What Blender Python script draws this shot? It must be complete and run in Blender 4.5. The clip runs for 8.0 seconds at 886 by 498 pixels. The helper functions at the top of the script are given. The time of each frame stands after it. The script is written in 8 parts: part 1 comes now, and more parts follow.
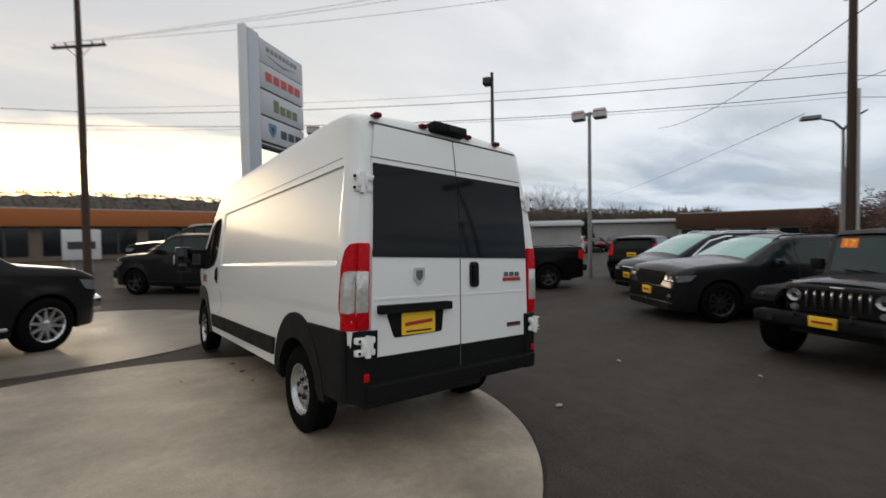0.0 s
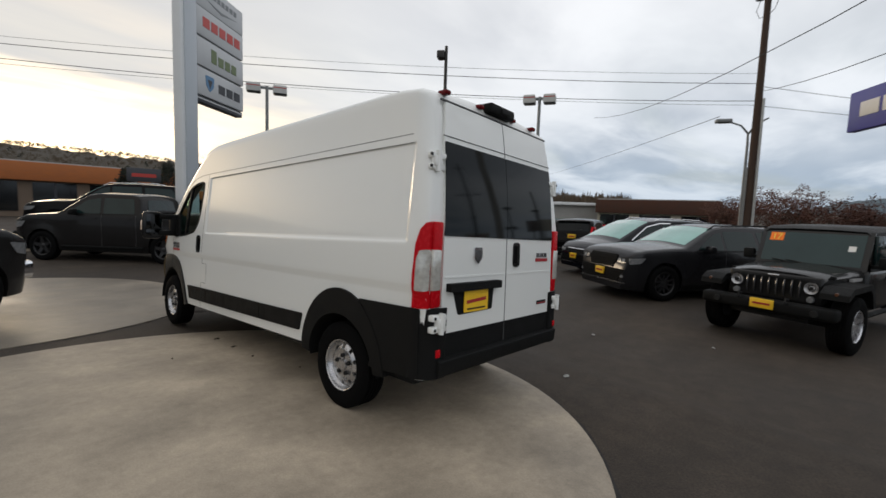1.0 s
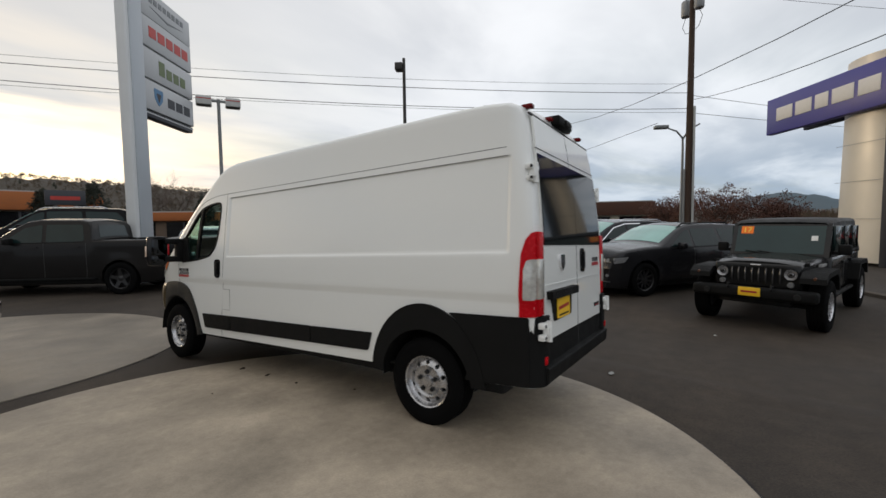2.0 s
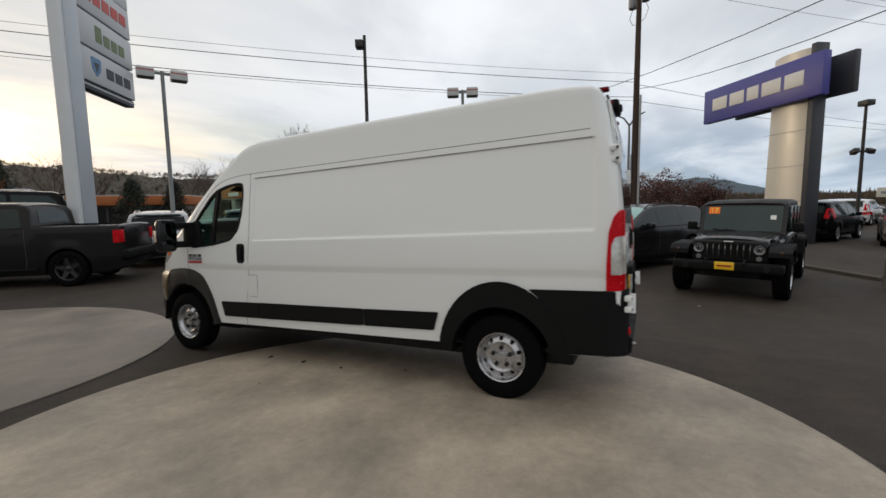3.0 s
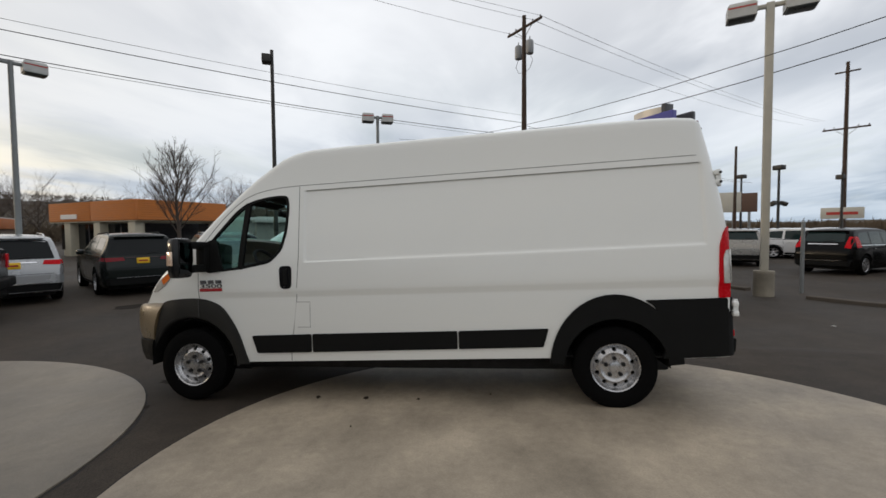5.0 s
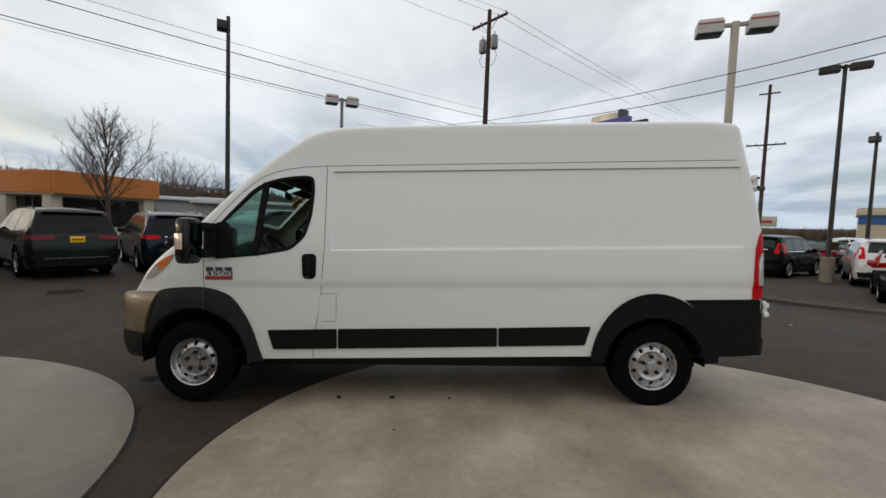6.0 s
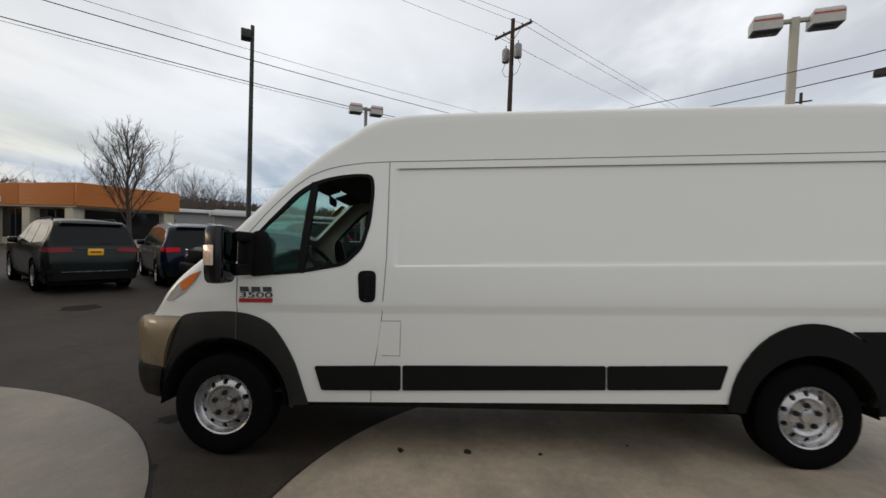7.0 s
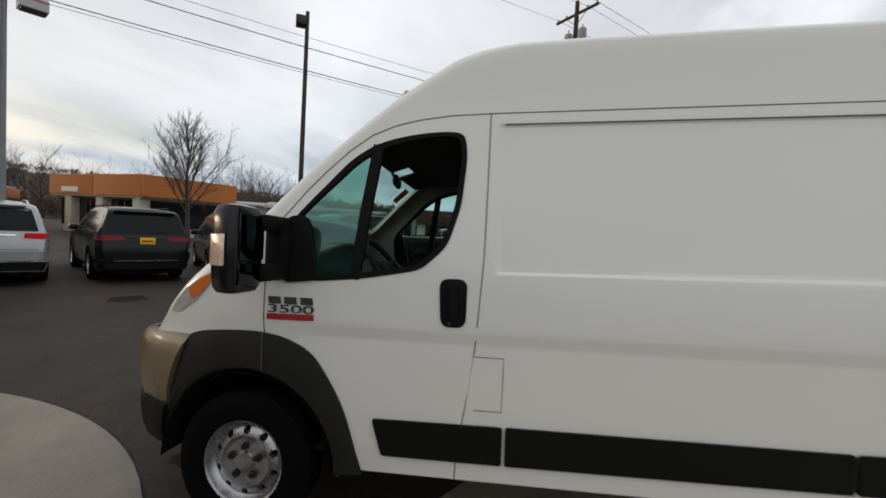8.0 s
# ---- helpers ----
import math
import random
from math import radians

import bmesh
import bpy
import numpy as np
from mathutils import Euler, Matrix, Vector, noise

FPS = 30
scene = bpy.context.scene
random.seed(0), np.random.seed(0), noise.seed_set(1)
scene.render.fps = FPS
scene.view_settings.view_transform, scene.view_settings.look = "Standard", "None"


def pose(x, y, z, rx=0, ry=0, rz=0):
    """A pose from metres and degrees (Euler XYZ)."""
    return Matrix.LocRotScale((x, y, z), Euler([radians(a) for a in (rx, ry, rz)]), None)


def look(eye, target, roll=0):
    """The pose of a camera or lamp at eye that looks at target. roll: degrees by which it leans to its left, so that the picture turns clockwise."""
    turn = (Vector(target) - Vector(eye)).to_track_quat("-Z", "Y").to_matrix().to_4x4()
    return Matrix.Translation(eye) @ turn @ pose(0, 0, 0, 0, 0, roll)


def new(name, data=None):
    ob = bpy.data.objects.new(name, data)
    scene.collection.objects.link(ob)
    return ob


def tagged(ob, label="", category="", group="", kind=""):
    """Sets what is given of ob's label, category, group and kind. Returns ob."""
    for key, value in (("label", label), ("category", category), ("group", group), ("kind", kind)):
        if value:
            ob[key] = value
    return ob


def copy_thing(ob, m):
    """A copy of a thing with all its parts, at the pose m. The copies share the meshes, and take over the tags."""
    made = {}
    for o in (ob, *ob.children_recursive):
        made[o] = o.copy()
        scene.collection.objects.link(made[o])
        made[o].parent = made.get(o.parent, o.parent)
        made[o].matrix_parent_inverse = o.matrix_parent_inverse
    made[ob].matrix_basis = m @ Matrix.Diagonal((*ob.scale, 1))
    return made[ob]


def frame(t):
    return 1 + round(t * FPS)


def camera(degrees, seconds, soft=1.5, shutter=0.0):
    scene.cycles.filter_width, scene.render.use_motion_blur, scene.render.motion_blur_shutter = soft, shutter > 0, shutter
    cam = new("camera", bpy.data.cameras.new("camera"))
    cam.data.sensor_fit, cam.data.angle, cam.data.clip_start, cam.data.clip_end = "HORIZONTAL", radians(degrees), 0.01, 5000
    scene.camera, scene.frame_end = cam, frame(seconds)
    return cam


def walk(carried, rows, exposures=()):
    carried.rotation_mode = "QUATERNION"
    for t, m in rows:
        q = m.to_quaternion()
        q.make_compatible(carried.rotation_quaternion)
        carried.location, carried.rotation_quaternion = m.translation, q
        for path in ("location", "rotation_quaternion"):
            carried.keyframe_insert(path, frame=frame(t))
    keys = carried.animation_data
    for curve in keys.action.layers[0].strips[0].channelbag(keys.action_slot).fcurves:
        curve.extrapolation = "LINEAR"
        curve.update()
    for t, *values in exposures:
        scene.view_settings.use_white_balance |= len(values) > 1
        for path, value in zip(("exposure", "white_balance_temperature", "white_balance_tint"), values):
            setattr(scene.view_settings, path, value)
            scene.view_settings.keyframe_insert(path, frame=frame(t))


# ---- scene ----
cam = camera(91.9, 8.0, shutter=0.35)
PATH = [
    (0, (-2.26, -3.504, 1.67), (-1.002, -1.951, 1.61), -0.9),
    (0.3, (-2.526, -3.351, 1.689), (-1.147, -1.909, 1.550), 0.37),
    (0.5, (-2.691, -3.236, 1.69), (-1.266, -1.838, 1.574), 0.1),
    (0.7, (-2.830, -3.087, 1.681), (-1.386, -1.715, 1.494), 0.21),
    (1, (-3.041, -2.85, 1.709), (-1.535, -1.547, 1.531), 2.0),
    (1.2, (-3.212, -2.717, 1.689), (-1.638, -1.49, 1.556), 0.1),
    (2.3, (-3.914, -1.711, 1.721), (-2.208, -0.679, 1.561), 0.3),
    (2.5, (-4.047, -1.547, 1.719), (-2.303, -0.593, 1.498), 1.4),
    (2.8, (-4.210, -1.268, 1.714), (-2.416, -0.414, 1.487), 0.91),
    (3, (-4.305, -1.065, 1.697), (-2.51, -0.206, 1.488), -0.9),
    (3.2, (-4.390, -0.870, 1.722), (-2.583, -0.046, 1.486), 0.84),
    (3.5, (-4.524, -0.589, 1.71), (-2.645, 0.08, 1.563), -0.1),
    (3.7, (-4.597, -0.385, 1.717), (-2.703, 0.223, 1.507), 0.77),
    (4, (-4.683, -0.095, 1.718), (-2.774, 0.471, 1.527), 0.4),
    (4.2, (-4.728, 0.144, 1.713), (-2.827, 0.740, 1.529), -0.76),
    (4.5, (-4.768, 0.442, 1.695), (-2.831, 0.914, 1.541), 0.6),
    (4.7, (-4.821, 0.651, 1.648), (-2.86, 1.024, 1.524), -0.5),
    (5.8, (-4.732, 1.71, 1.599), (-2.736, 1.794, 1.515), 2.7),
    (6, (-4.675, 1.859, 1.603), (-2.679, 1.873, 1.48), 2.1),
    (6.2, (-4.568, 1.994, 1.606), (-2.570, 1.969, 1.515), 2.60),
    (6.5, (-4.346, 2.159, 1.57), (-2.35, 2.214, 1.45), 1.2),
    (6.7, (-4.173, 2.254, 1.573), (-2.175, 2.283, 1.480), 2.36),
    (7, (-3.92, 2.41, 1.556), (-1.922, 2.488, 1.491), 2.1),
    (7.2, (-3.741, 2.511, 1.540), (-1.744, 2.571, 1.460), 1.51),
    (7.5, (-3.418, 2.634, 1.532), (-1.427, 2.755, 1.386), 1.8),
    (7.7, (-3.230, 2.698, 1.500), (-1.244, 2.919, 1.417), 1.65),
    (8, (-2.897, 2.823, 1.511), (-0.92, 3.112, 1.421), 3.3),
]
walk(cam, [(t, look(eye, target, roll)) for t, eye, target, roll in PATH])

# ---- world, sun, exposure ----
SUN_AZ, SUN_EL = -2.0, 5.0          # degrees clockwise from +y, and above the horizon
world = bpy.data.worlds.new("sky")
scene.world = world
world.use_nodes = True
wn, wl = world.node_tree.nodes, world.node_tree.links
wn.clear()


def wnode(kind, **kw):
    n = wn.new(kind)
    for k, v in kw.items():
        if k == "operation":
            n.operation = v
        elif k == "blend_type":
            n.blend_type = v
        elif k == "data_type":
            n.data_type = v
    return n


def wmath(op, a, b=None):
    n = wnode("ShaderNodeMath", operation=op)
    for i, v in enumerate((a, b)):
        if v is None:
            continue
        if isinstance(v, (int, float)):
            n.inputs[i].default_value = v
        else:
            wl.new(v, n.inputs[i])
    return n.outputs[0]


def wmix(fac, a, b):
    n = wnode("ShaderNodeMix", data_type="RGBA")
    for sock, v in ((n.inputs[0], fac), (n.inputs[6], a), (n.inputs[7], b)):
        if isinstance(v, tuple):
            sock.default_value = (*v, 1)
        elif isinstance(v, (int, float)):
            sock.default_value = v
        else:
            wl.new(v, sock)
    return n.outputs[2]


def build_sky():
    sky = wnode("ShaderNodeTexSky")
    sky.sky_type, sky.sun_disc = "NISHITA", False
    sky.sun_elevation, sky.sun_rotation = radians(SUN_EL), radians(SUN_AZ)
    sky.air_density, sky.dust_density = 1.2, 2.0
    tc = wnode("ShaderNodeTexCoord")
    sep = wnode("ShaderNodeSeparateXYZ")
    wl.new(tc.outputs["Generated"], sep.inputs[0])
    up = wmath("ADD", wmath("MAXIMUM", sep.outputs[2], 0.0), 0.10)
    comb = wnode("ShaderNodeCombineXYZ")
    wl.new(wmath("DIVIDE", sep.outputs[0], up), comb.inputs[0])
    wl.new(wmath("DIVIDE", sep.outputs[1], up), comb.inputs[1])

    def clouds(scale, detail, lo, hi, shift):
        mp = wnode("ShaderNodeMapping")
        mp.inputs["Location"].default_value = (shift, shift * 0.7, 0)
        mp.inputs["Rotation"].default_value = (0, 0, 0.5)
        mp.inputs["Scale"].default_value = (scale, scale * 1.9, 1)
        wl.new(comb.outputs[0], mp.inputs[0])
        no = wnode("ShaderNodeTexNoise")
        no.inputs["Scale"].default_value = 1.0
        no.inputs["Detail"].default_value = detail
        no.inputs["Roughness"].default_value = 0.55
        no.inputs["Distortion"].default_value = 0.4
        wl.new(mp.outputs[0], no.inputs["Vector"])
        rp = wnode("ShaderNodeMapRange")
        rp.interpolation_type = "SMOOTHSTEP"
        rp.inputs[1].default_value, rp.inputs[2].default_value = lo, hi
        wl.new(no.outputs[0], rp.inputs[0])
        return rp.outputs[0]

    # how near a direction lies to the sun
    s = Vector((math.sin(radians(SUN_AZ)) * math.cos(radians(SUN_EL)), math.cos(radians(SUN_AZ)) * math.cos(radians(SUN_EL)), math.sin(radians(SUN_EL))))
    dot = wnode("ShaderNodeVectorMath", operation="DOT_PRODUCT")
    wl.new(tc.outputs["Generated"], dot.inputs[0])
    dot.inputs[1].default_value = s
    near = wmath("MAXIMUM", dot.outputs["Value"], 0.0)
    wide, tight = wmath("POWER", near, 3.0), wmath("POWER", near, 13.0)
    high = wnode("ShaderNodeMapRange")
    high.inputs[1].default_value, high.inputs[2].default_value = 0.02, 0.45
    wl.new(sep.outputs[2], high.inputs[0])
    dark = wmix(high.outputs[0], DARK_LOW, DARK_HIGH)
    west = wnode("ShaderNodeVectorMath", operation="DOT_PRODUCT")
    wl.new(tc.outputs["Generated"], west.inputs[0])
    west.inputs[1].default_value = (-0.86, 0.50, 0.10)
    away = wnode("ShaderNodeMapRange")
    away.interpolation_type = "SMOOTHSTEP"
    away.inputs[1].default_value, away.inputs[2].default_value = -0.1, 0.8
    wl.new(west.outputs["Value"], away.inputs[0])
    lit = wmix(wide, wmix(away.outputs[0], LIT_BACK, LIT_FAR), LIT_NEAR)
    col = wmix(clouds(0.55, 5.0, 0.36, 0.66, 3.1), dark, lit)
    col = wmix(wmath("MULTIPLY", clouds(0.22, 3.0, 0.42, 0.62, 9.4), 0.55), col, lit)
    gap = wnode("ShaderNodeMapRange")
    gap.interpolation_type = "SMOOTHSTEP"
    gap.inputs[1].default_value, gap.inputs[2].default_value = 0.26, 0.15
    wl.new(wmath("ADD", sep.outputs[2], wmath("MULTIPLY", clouds(0.9, 4.0, 0.2, 0.8, 5.0), 0.06)), gap.inputs[0])
    col = wmix(wmath("MULTIPLY", wmath("MULTIPLY", tight, gap.outputs[0]), 0.95), col, GLOW)
    low = wmath("SUBTRACT", 1.0, high.outputs[0])
    open_sky = wmath("MULTIPLY", clouds(0.30, 4.0, 0.50, 0.66, 1.7), wmath("MULTIPLY", low, 0.30))
    gain = wnode("ShaderNodeMix", data_type="RGBA", blend_type="MULTIPLY")
    gain.inputs[0].default_value = 1.0
    wl.new(sky.outputs[0], gain.inputs[6])
    gain.inputs[7].default_value = (SKY_GAIN, SKY_GAIN, SKY_GAIN, 1)
    col = wmix(open_sky, col, gain.outputs[2])
    haze = wmath("MULTIPLY", wmath("MULTIPLY", wmath("POWER", low, 2.0), wmath("SUBTRACT", 1.0, wide)), 0.55)
    col = wmix(haze, col, BLUE_LOW)
    bg = wnode("ShaderNodeBackground")
    wl.new(col, bg.inputs[0])
    bg.inputs[1].default_value = SKY_STRENGTH
    out = wnode("ShaderNodeOutputWorld")
    wl.new(bg.outputs[0], out.inputs[0])


BLUE_LOW = (0.32, 0.45, 0.58)
DARK_LOW, DARK_HIGH = (0.38, 0.43, 0.51), (0.57, 0.59, 0.63)
LIT_BACK = (0.88, 0.90, 0.935)
LIT_FAR, LIT_NEAR, GLOW = (0.83, 0.77, 0.69), (0.76, 0.73, 0.68), (3.6, 2.75, 1.65)
SKY_GAIN, SKY_STRENGTH = 0.30, 1.09
build_sky()
sun = new("sun", bpy.data.lights.new("sun", "SUN"))
sun.data.energy, sun.data.angle, sun.data.color = 0.7, radians(14), (1.0, 0.80, 0.58)
sun.matrix_world = look((0, 60, 6), (0, 60 - math.cos(radians(SUN_EL)) * 10, 6 - math.sin(radians(SUN_EL)) * 10))

# ---- materials ----
MATS = {}


def mat(name, color, rough=0.5, metal=0.0, var=0.12, scale=6.0, bump=0.0, bscale=60.0, coat=0.0, fine=0.0, emit=0.0, alpha=None, island=0.0, spec=0.5, stretch=(1, 1, 1), coords="Object", rvar=0.15):
    """A surface with two scales of variation in colour and roughness, and fine relief."""
    if name in MATS:
        return MATS[name]
    m = bpy.data.materials.new(name)
    m.use_nodes = True
    nd, ln = m.node_tree.nodes, m.node_tree.links
    b = nd["Principled BSDF"]
    b.inputs["Base Color"].default_value = (*color, 1)
    b.inputs["Roughness"].default_value, b.inputs["Metallic"].default_value = rough, metal
    b.inputs["Specular IOR Level"].default_value = spec
    if coat:
        b.inputs["Coat Weight"].default_value, b.inputs["Coat Roughness"].default_value = coat, 0.04
    if emit:
        b.inputs["Emission Color"].default_value, b.inputs["Emission Strength"].default_value = (*color, 1), emit
    tc, mp = nd.new("ShaderNodeTexCoord"), nd.new("ShaderNodeMapping")
    mp.inputs["Scale"].default_value = stretch
    ln.new(tc.outputs[coords], mp.inputs[0])
    if var or fine:
        n1, n2 = nd.new("ShaderNodeTexNoise"), nd.new("ShaderNodeTexNoise")
        n1.inputs["Scale"].default_value, n1.inputs["Detail"].default_value = scale, 6
        n2.inputs["Scale"].default_value, n2.inputs["Detail"].default_value = scale * 14, 3
        for n in (n1, n2):
            ln.new(mp.outputs[0], n.inputs["Vector"])
        add = nd.new("ShaderNodeMath")
        add.operation = "MULTIPLY_ADD"
        ln.new(n2.outputs[0], add.inputs[0])
        add.inputs[1].default_value = fine / max(var, 0.01)
        ln.new(n1.outputs[0], add.inputs[2])
        mr = nd.new("ShaderNodeMapRange")
        mid = 0.5 + 0.5 * fine / max(var, 0.01)
        mr.inputs[1].default_value, mr.inputs[2].default_value = mid - 0.35, mid + 0.35
        mr.inputs[3].default_value, mr.inputs[4].default_value = 1 - var, 1 + var
        ln.new(add.outputs[0], mr.inputs[0])
        mx = nd.new("ShaderNodeMix")
        mx.data_type, mx.blend_type = "RGBA", "MULTIPLY"
        mx.inputs[0].default_value = 1.0
        mx.inputs[6].default_value = (*color, 1)
        ln.new(mr.outputs[0], mx.inputs[7])
        last = mx.outputs[2]
        if island:
            info = nd.new("ShaderNodeObjectInfo")
            geo = nd.new("ShaderNodeNewGeometry")
            sm = nd.new("ShaderNodeMath")
            ln.new(info.outputs["Random"], sm.inputs[0])
            ln.new(geo.outputs["Random Per Island"], sm.inputs[1])
            im = nd.new("ShaderNodeMapRange")
            im.inputs[2].default_value = 2.0
            im.inputs[3].default_value, im.inputs[4].default_value = 1 - island, 1 + island
            ln.new(sm.outputs[0], im.inputs[0])
            m2 = nd.new("ShaderNodeMix")
            m2.data_type, m2.blend_type = "RGBA", "MULTIPLY"
            m2.inputs[0].default_value = 1.0
            ln.new(last, m2.inputs[6])
            ln.new(im.outputs[0], m2.inputs[7])
            last = m2.outputs[2]
        ln.new(last, b.inputs["Base Color"])
        rr = nd.new("ShaderNodeMapRange")
        rr.inputs[1].default_value, rr.inputs[2].default_value = 0.3, 0.7
        rr.inputs[3].default_value, rr.inputs[4].default_value = max(0.02, rough * (1 - rvar)), min(1, rough * (1 + rvar))
        ln.new(n1.outputs[0], rr.inputs[0])
        ln.new(rr.outputs[0], b.inputs["Roughness"])
    if bump:
        n3, bp = nd.new("ShaderNodeTexNoise"), nd.new("ShaderNodeBump")
        n3.inputs["Scale"].default_value, n3.inputs["Detail"].default_value = bscale, 4
        ln.new(mp.outputs[0], n3.inputs["Vector"])
        ln.new(n3.outputs[0], bp.inputs["Height"])
        bp.inputs["Strength"].default_value, bp.inputs["Distance"].default_value = bump, 0.01
        ln.new(bp.outputs[0], b.inputs["Normal"])
    MATS[name] = m
    return m


def glass(name, color, rough=0.02, clear=0.5, ior=1.7, gloss=(0.95, 1.0, 0.98)):
    """Thin car glass: a gloss over a tinted see-through sheet."""
    if name in MATS:
        return MATS[name]
    m = bpy.data.materials.new(name)
    m.use_nodes = True
    nd, ln = m.node_tree.nodes, m.node_tree.links
    nd.clear()
    tr, gl, mx, fr, out = (nd.new("ShaderNode" + k) for k in ("BsdfTransparent", "BsdfGlossy", "MixShader", "LayerWeight", "OutputMaterial"))
    tr.inputs[0].default_value = (*[c * clear for c in color], 1)
    gl.inputs["Color"].default_value = (*gloss, 1)
    gl.inputs["Roughness"].default_value = rough
    # gloss by the angle of view, alike on both faces of the sheet
    fr.inputs[0].default_value = 0.5
    f0 = ((ior - 1) / (ior + 1)) ** 2
    pw, sc = nd.new("ShaderNodeMath"), nd.new("ShaderNodeMath")
    pw.operation, sc.operation = "POWER", "MULTIPLY_ADD"
    pw.inputs[1].default_value = 5.0
    sc.inputs[1].default_value, sc.inputs[2].default_value = 1 - f0, f0
    ln.new(fr.outputs["Facing"], pw.inputs[0])
    ln.new(pw.outputs[0], sc.inputs[0])
    ln.new(sc.outputs[0], mx.inputs[0])
    ln.new(tr.outputs[0], mx.inputs[1])
    ln.new(gl.outputs[0], mx.inputs[2])
    ln.new(mx.outputs[0], out.inputs[0])
    MATS[name] = m
    return m


M_WHITE = mat("van_white_paint", (0.80, 0.81, 0.785), 0.30, var=0.006, scale=1.2, coat=0.5, fine=0.004, rvar=0.0)
M_PLASTIC = mat("black_grained_plastic", (0.0088, 0.009, 0.009), 0.58, var=0.18, scale=5, bump=0.25, bscale=500, fine=0.05, spec=0.09)
# a paler tone of the black plastic, for the front arches
M_ARCH = mat("weathered_black_plastic", (0.020, 0.0205, 0.020), 0.50, var=0.22, scale=5, bump=0.25, bscale=500, fine=0.06, spec=0.22)
# grey plastic; the sunset glow on it is put into the golden-brown colour
M_PLASTIC_GREY = mat("worn_grey_plastic", (0.145, 0.108, 0.060), 0.30, coat=0.25, var=0.22, scale=4, bump=0.2, bscale=400, fine=0.06)
M_RUBBER = mat("tyre_rubber", (0.005, 0.005, 0.0052), 0.9, var=0.25, scale=14, bump=0.3, bscale=180, spec=0.04)
M_STEEL = mat("silver_painted_steel", (0.46, 0.46, 0.47), 0.27, metal=0.85, var=0.25, scale=14, fine=0.04)
M_ALLOY = mat("machined_alloy", (0.62, 0.62, 0.64), 0.28, metal=0.9, var=0.1, scale=12)
M_DARKALLOY = mat("black_painted_alloy", (0.02, 0.02, 0.021), 0.3, metal=0.2, var=0.15, scale=12)
M_CHROME = mat("chrome", (0.80, 0.80, 0.82), 0.12, metal=1.0, var=0.03)
M_RED = mat("red_lamp_lens", (0.50, 0.006, 0.012), 0.26, var=0.15, scale=30, spec=0.10)
M_MARKER = mat("dark_red_marker_lens", (0.13, 0.004, 0.006), 0.25, var=0.15, scale=30, spec=0.15)
M_TAIL = mat("dark_red_tail_lens", (0.17, 0.004, 0.010), 0.18, var=0.2, scale=30, spec=0.25)
M_CLEAR = mat("clear_lamp_lens", (0.56, 0.55, 0.51), 0.10, metal=0.25, var=0.25, scale=36, coat=0.8)
M_AMBER = mat("amber_lamp_lens", (0.72, 0.17, 0.03), 0.15, var=0.15, scale=30, coat=0.7)
M_SEAM = mat("panel_seam", (0.16, 0.16, 0.155), 0.8, var=0.1)
M_GAP = mat("dark_gap", (0.055, 0.055, 0.055), 0.8, var=0.1)
M_DARK = mat("black_underseal", (0.006, 0.006, 0.006), 0.85, var=0.2)
M_YELLOW = mat("yellow_plate_card", (0.85, 0.52, 0.02), 0.45, var=0.08, scale=20)
M_PRINT_RED = mat("red_print", (0.36, 0.015, 0.02), 0.5, var=0.05)
M_TINT = mat("privacy_glass", (0.008, 0.010, 0.011), 0.05, var=0.1, scale=2, coat=0.0, spec=0.16)
M_CARGLASS = mat("teal_car_glass", (0.010, 0.022, 0.022), 0.05, var=0.25, scale=2, coat=0.06, spec=0.25)
# the sky's reflection is put into the base colour as pale teal
M_SCREEN = mat("pale_teal_windscreen", (0.15, 0.36, 0.32), 0.06, var=0.22, scale=1.5, coat=0.8, rvar=0.0)
M_LAMP = mat("car_lamp_glass", (0.20, 0.205, 0.21), 0.12, metal=0.2, var=0.45, scale=40, coat=0.4)
M_SATIN = mat("satin_chrome_badge", (0.17, 0.17, 0.175), 0.26, metal=0.75, var=0.05)
M_CLEARGLASS = glass("clear_cab_glass", (0.80, 0.95, 0.91), clear=0.94, ior=1.5)
M_TRIM = mat("grey_cab_trim", (0.34, 0.31, 0.26), 0.7, var=0.1, scale=10, bump=0.2, bscale=300)
M_SEAT = mat("dark_seat_cloth", (0.020, 0.020, 0.022), 0.9, var=0.2, scale=30, bump=0.3, bscale=400)
# near black: the dark reflection is put into the mirror's colour
M_MIRROR = mat("dark_mirror_glass", (0.035, 0.037, 0.04), 0.03, metal=1.0, var=0.02, rvar=0.0)

# ---- mesh helpers ----


def part(name, bm, material, parent=None, label="", angle=38, m=None, smooth=True):
    me = bpy.data.meshes.new(name)
    bm.normal_update()
    bm.to_mesh(me)
    bm.free()
    for x in material if isinstance(material, (list, tuple)) else [material]:
        me.materials.append(x)
    if smooth:
        me.shade_smooth()
        me.set_sharp_from_angle(angle=radians(angle))
    ob = new(name, me)
    if parent:
        ob.parent = parent
    if m:
        ob.matrix_basis = m
    return tagged(ob, label)


def thing(name, m, label, category, group="", kind=""):
    ob = new(name)
    ob.matrix_basis = m
    ob.empty_display_size = 0.2
    return tagged(ob, label, category, group, kind)


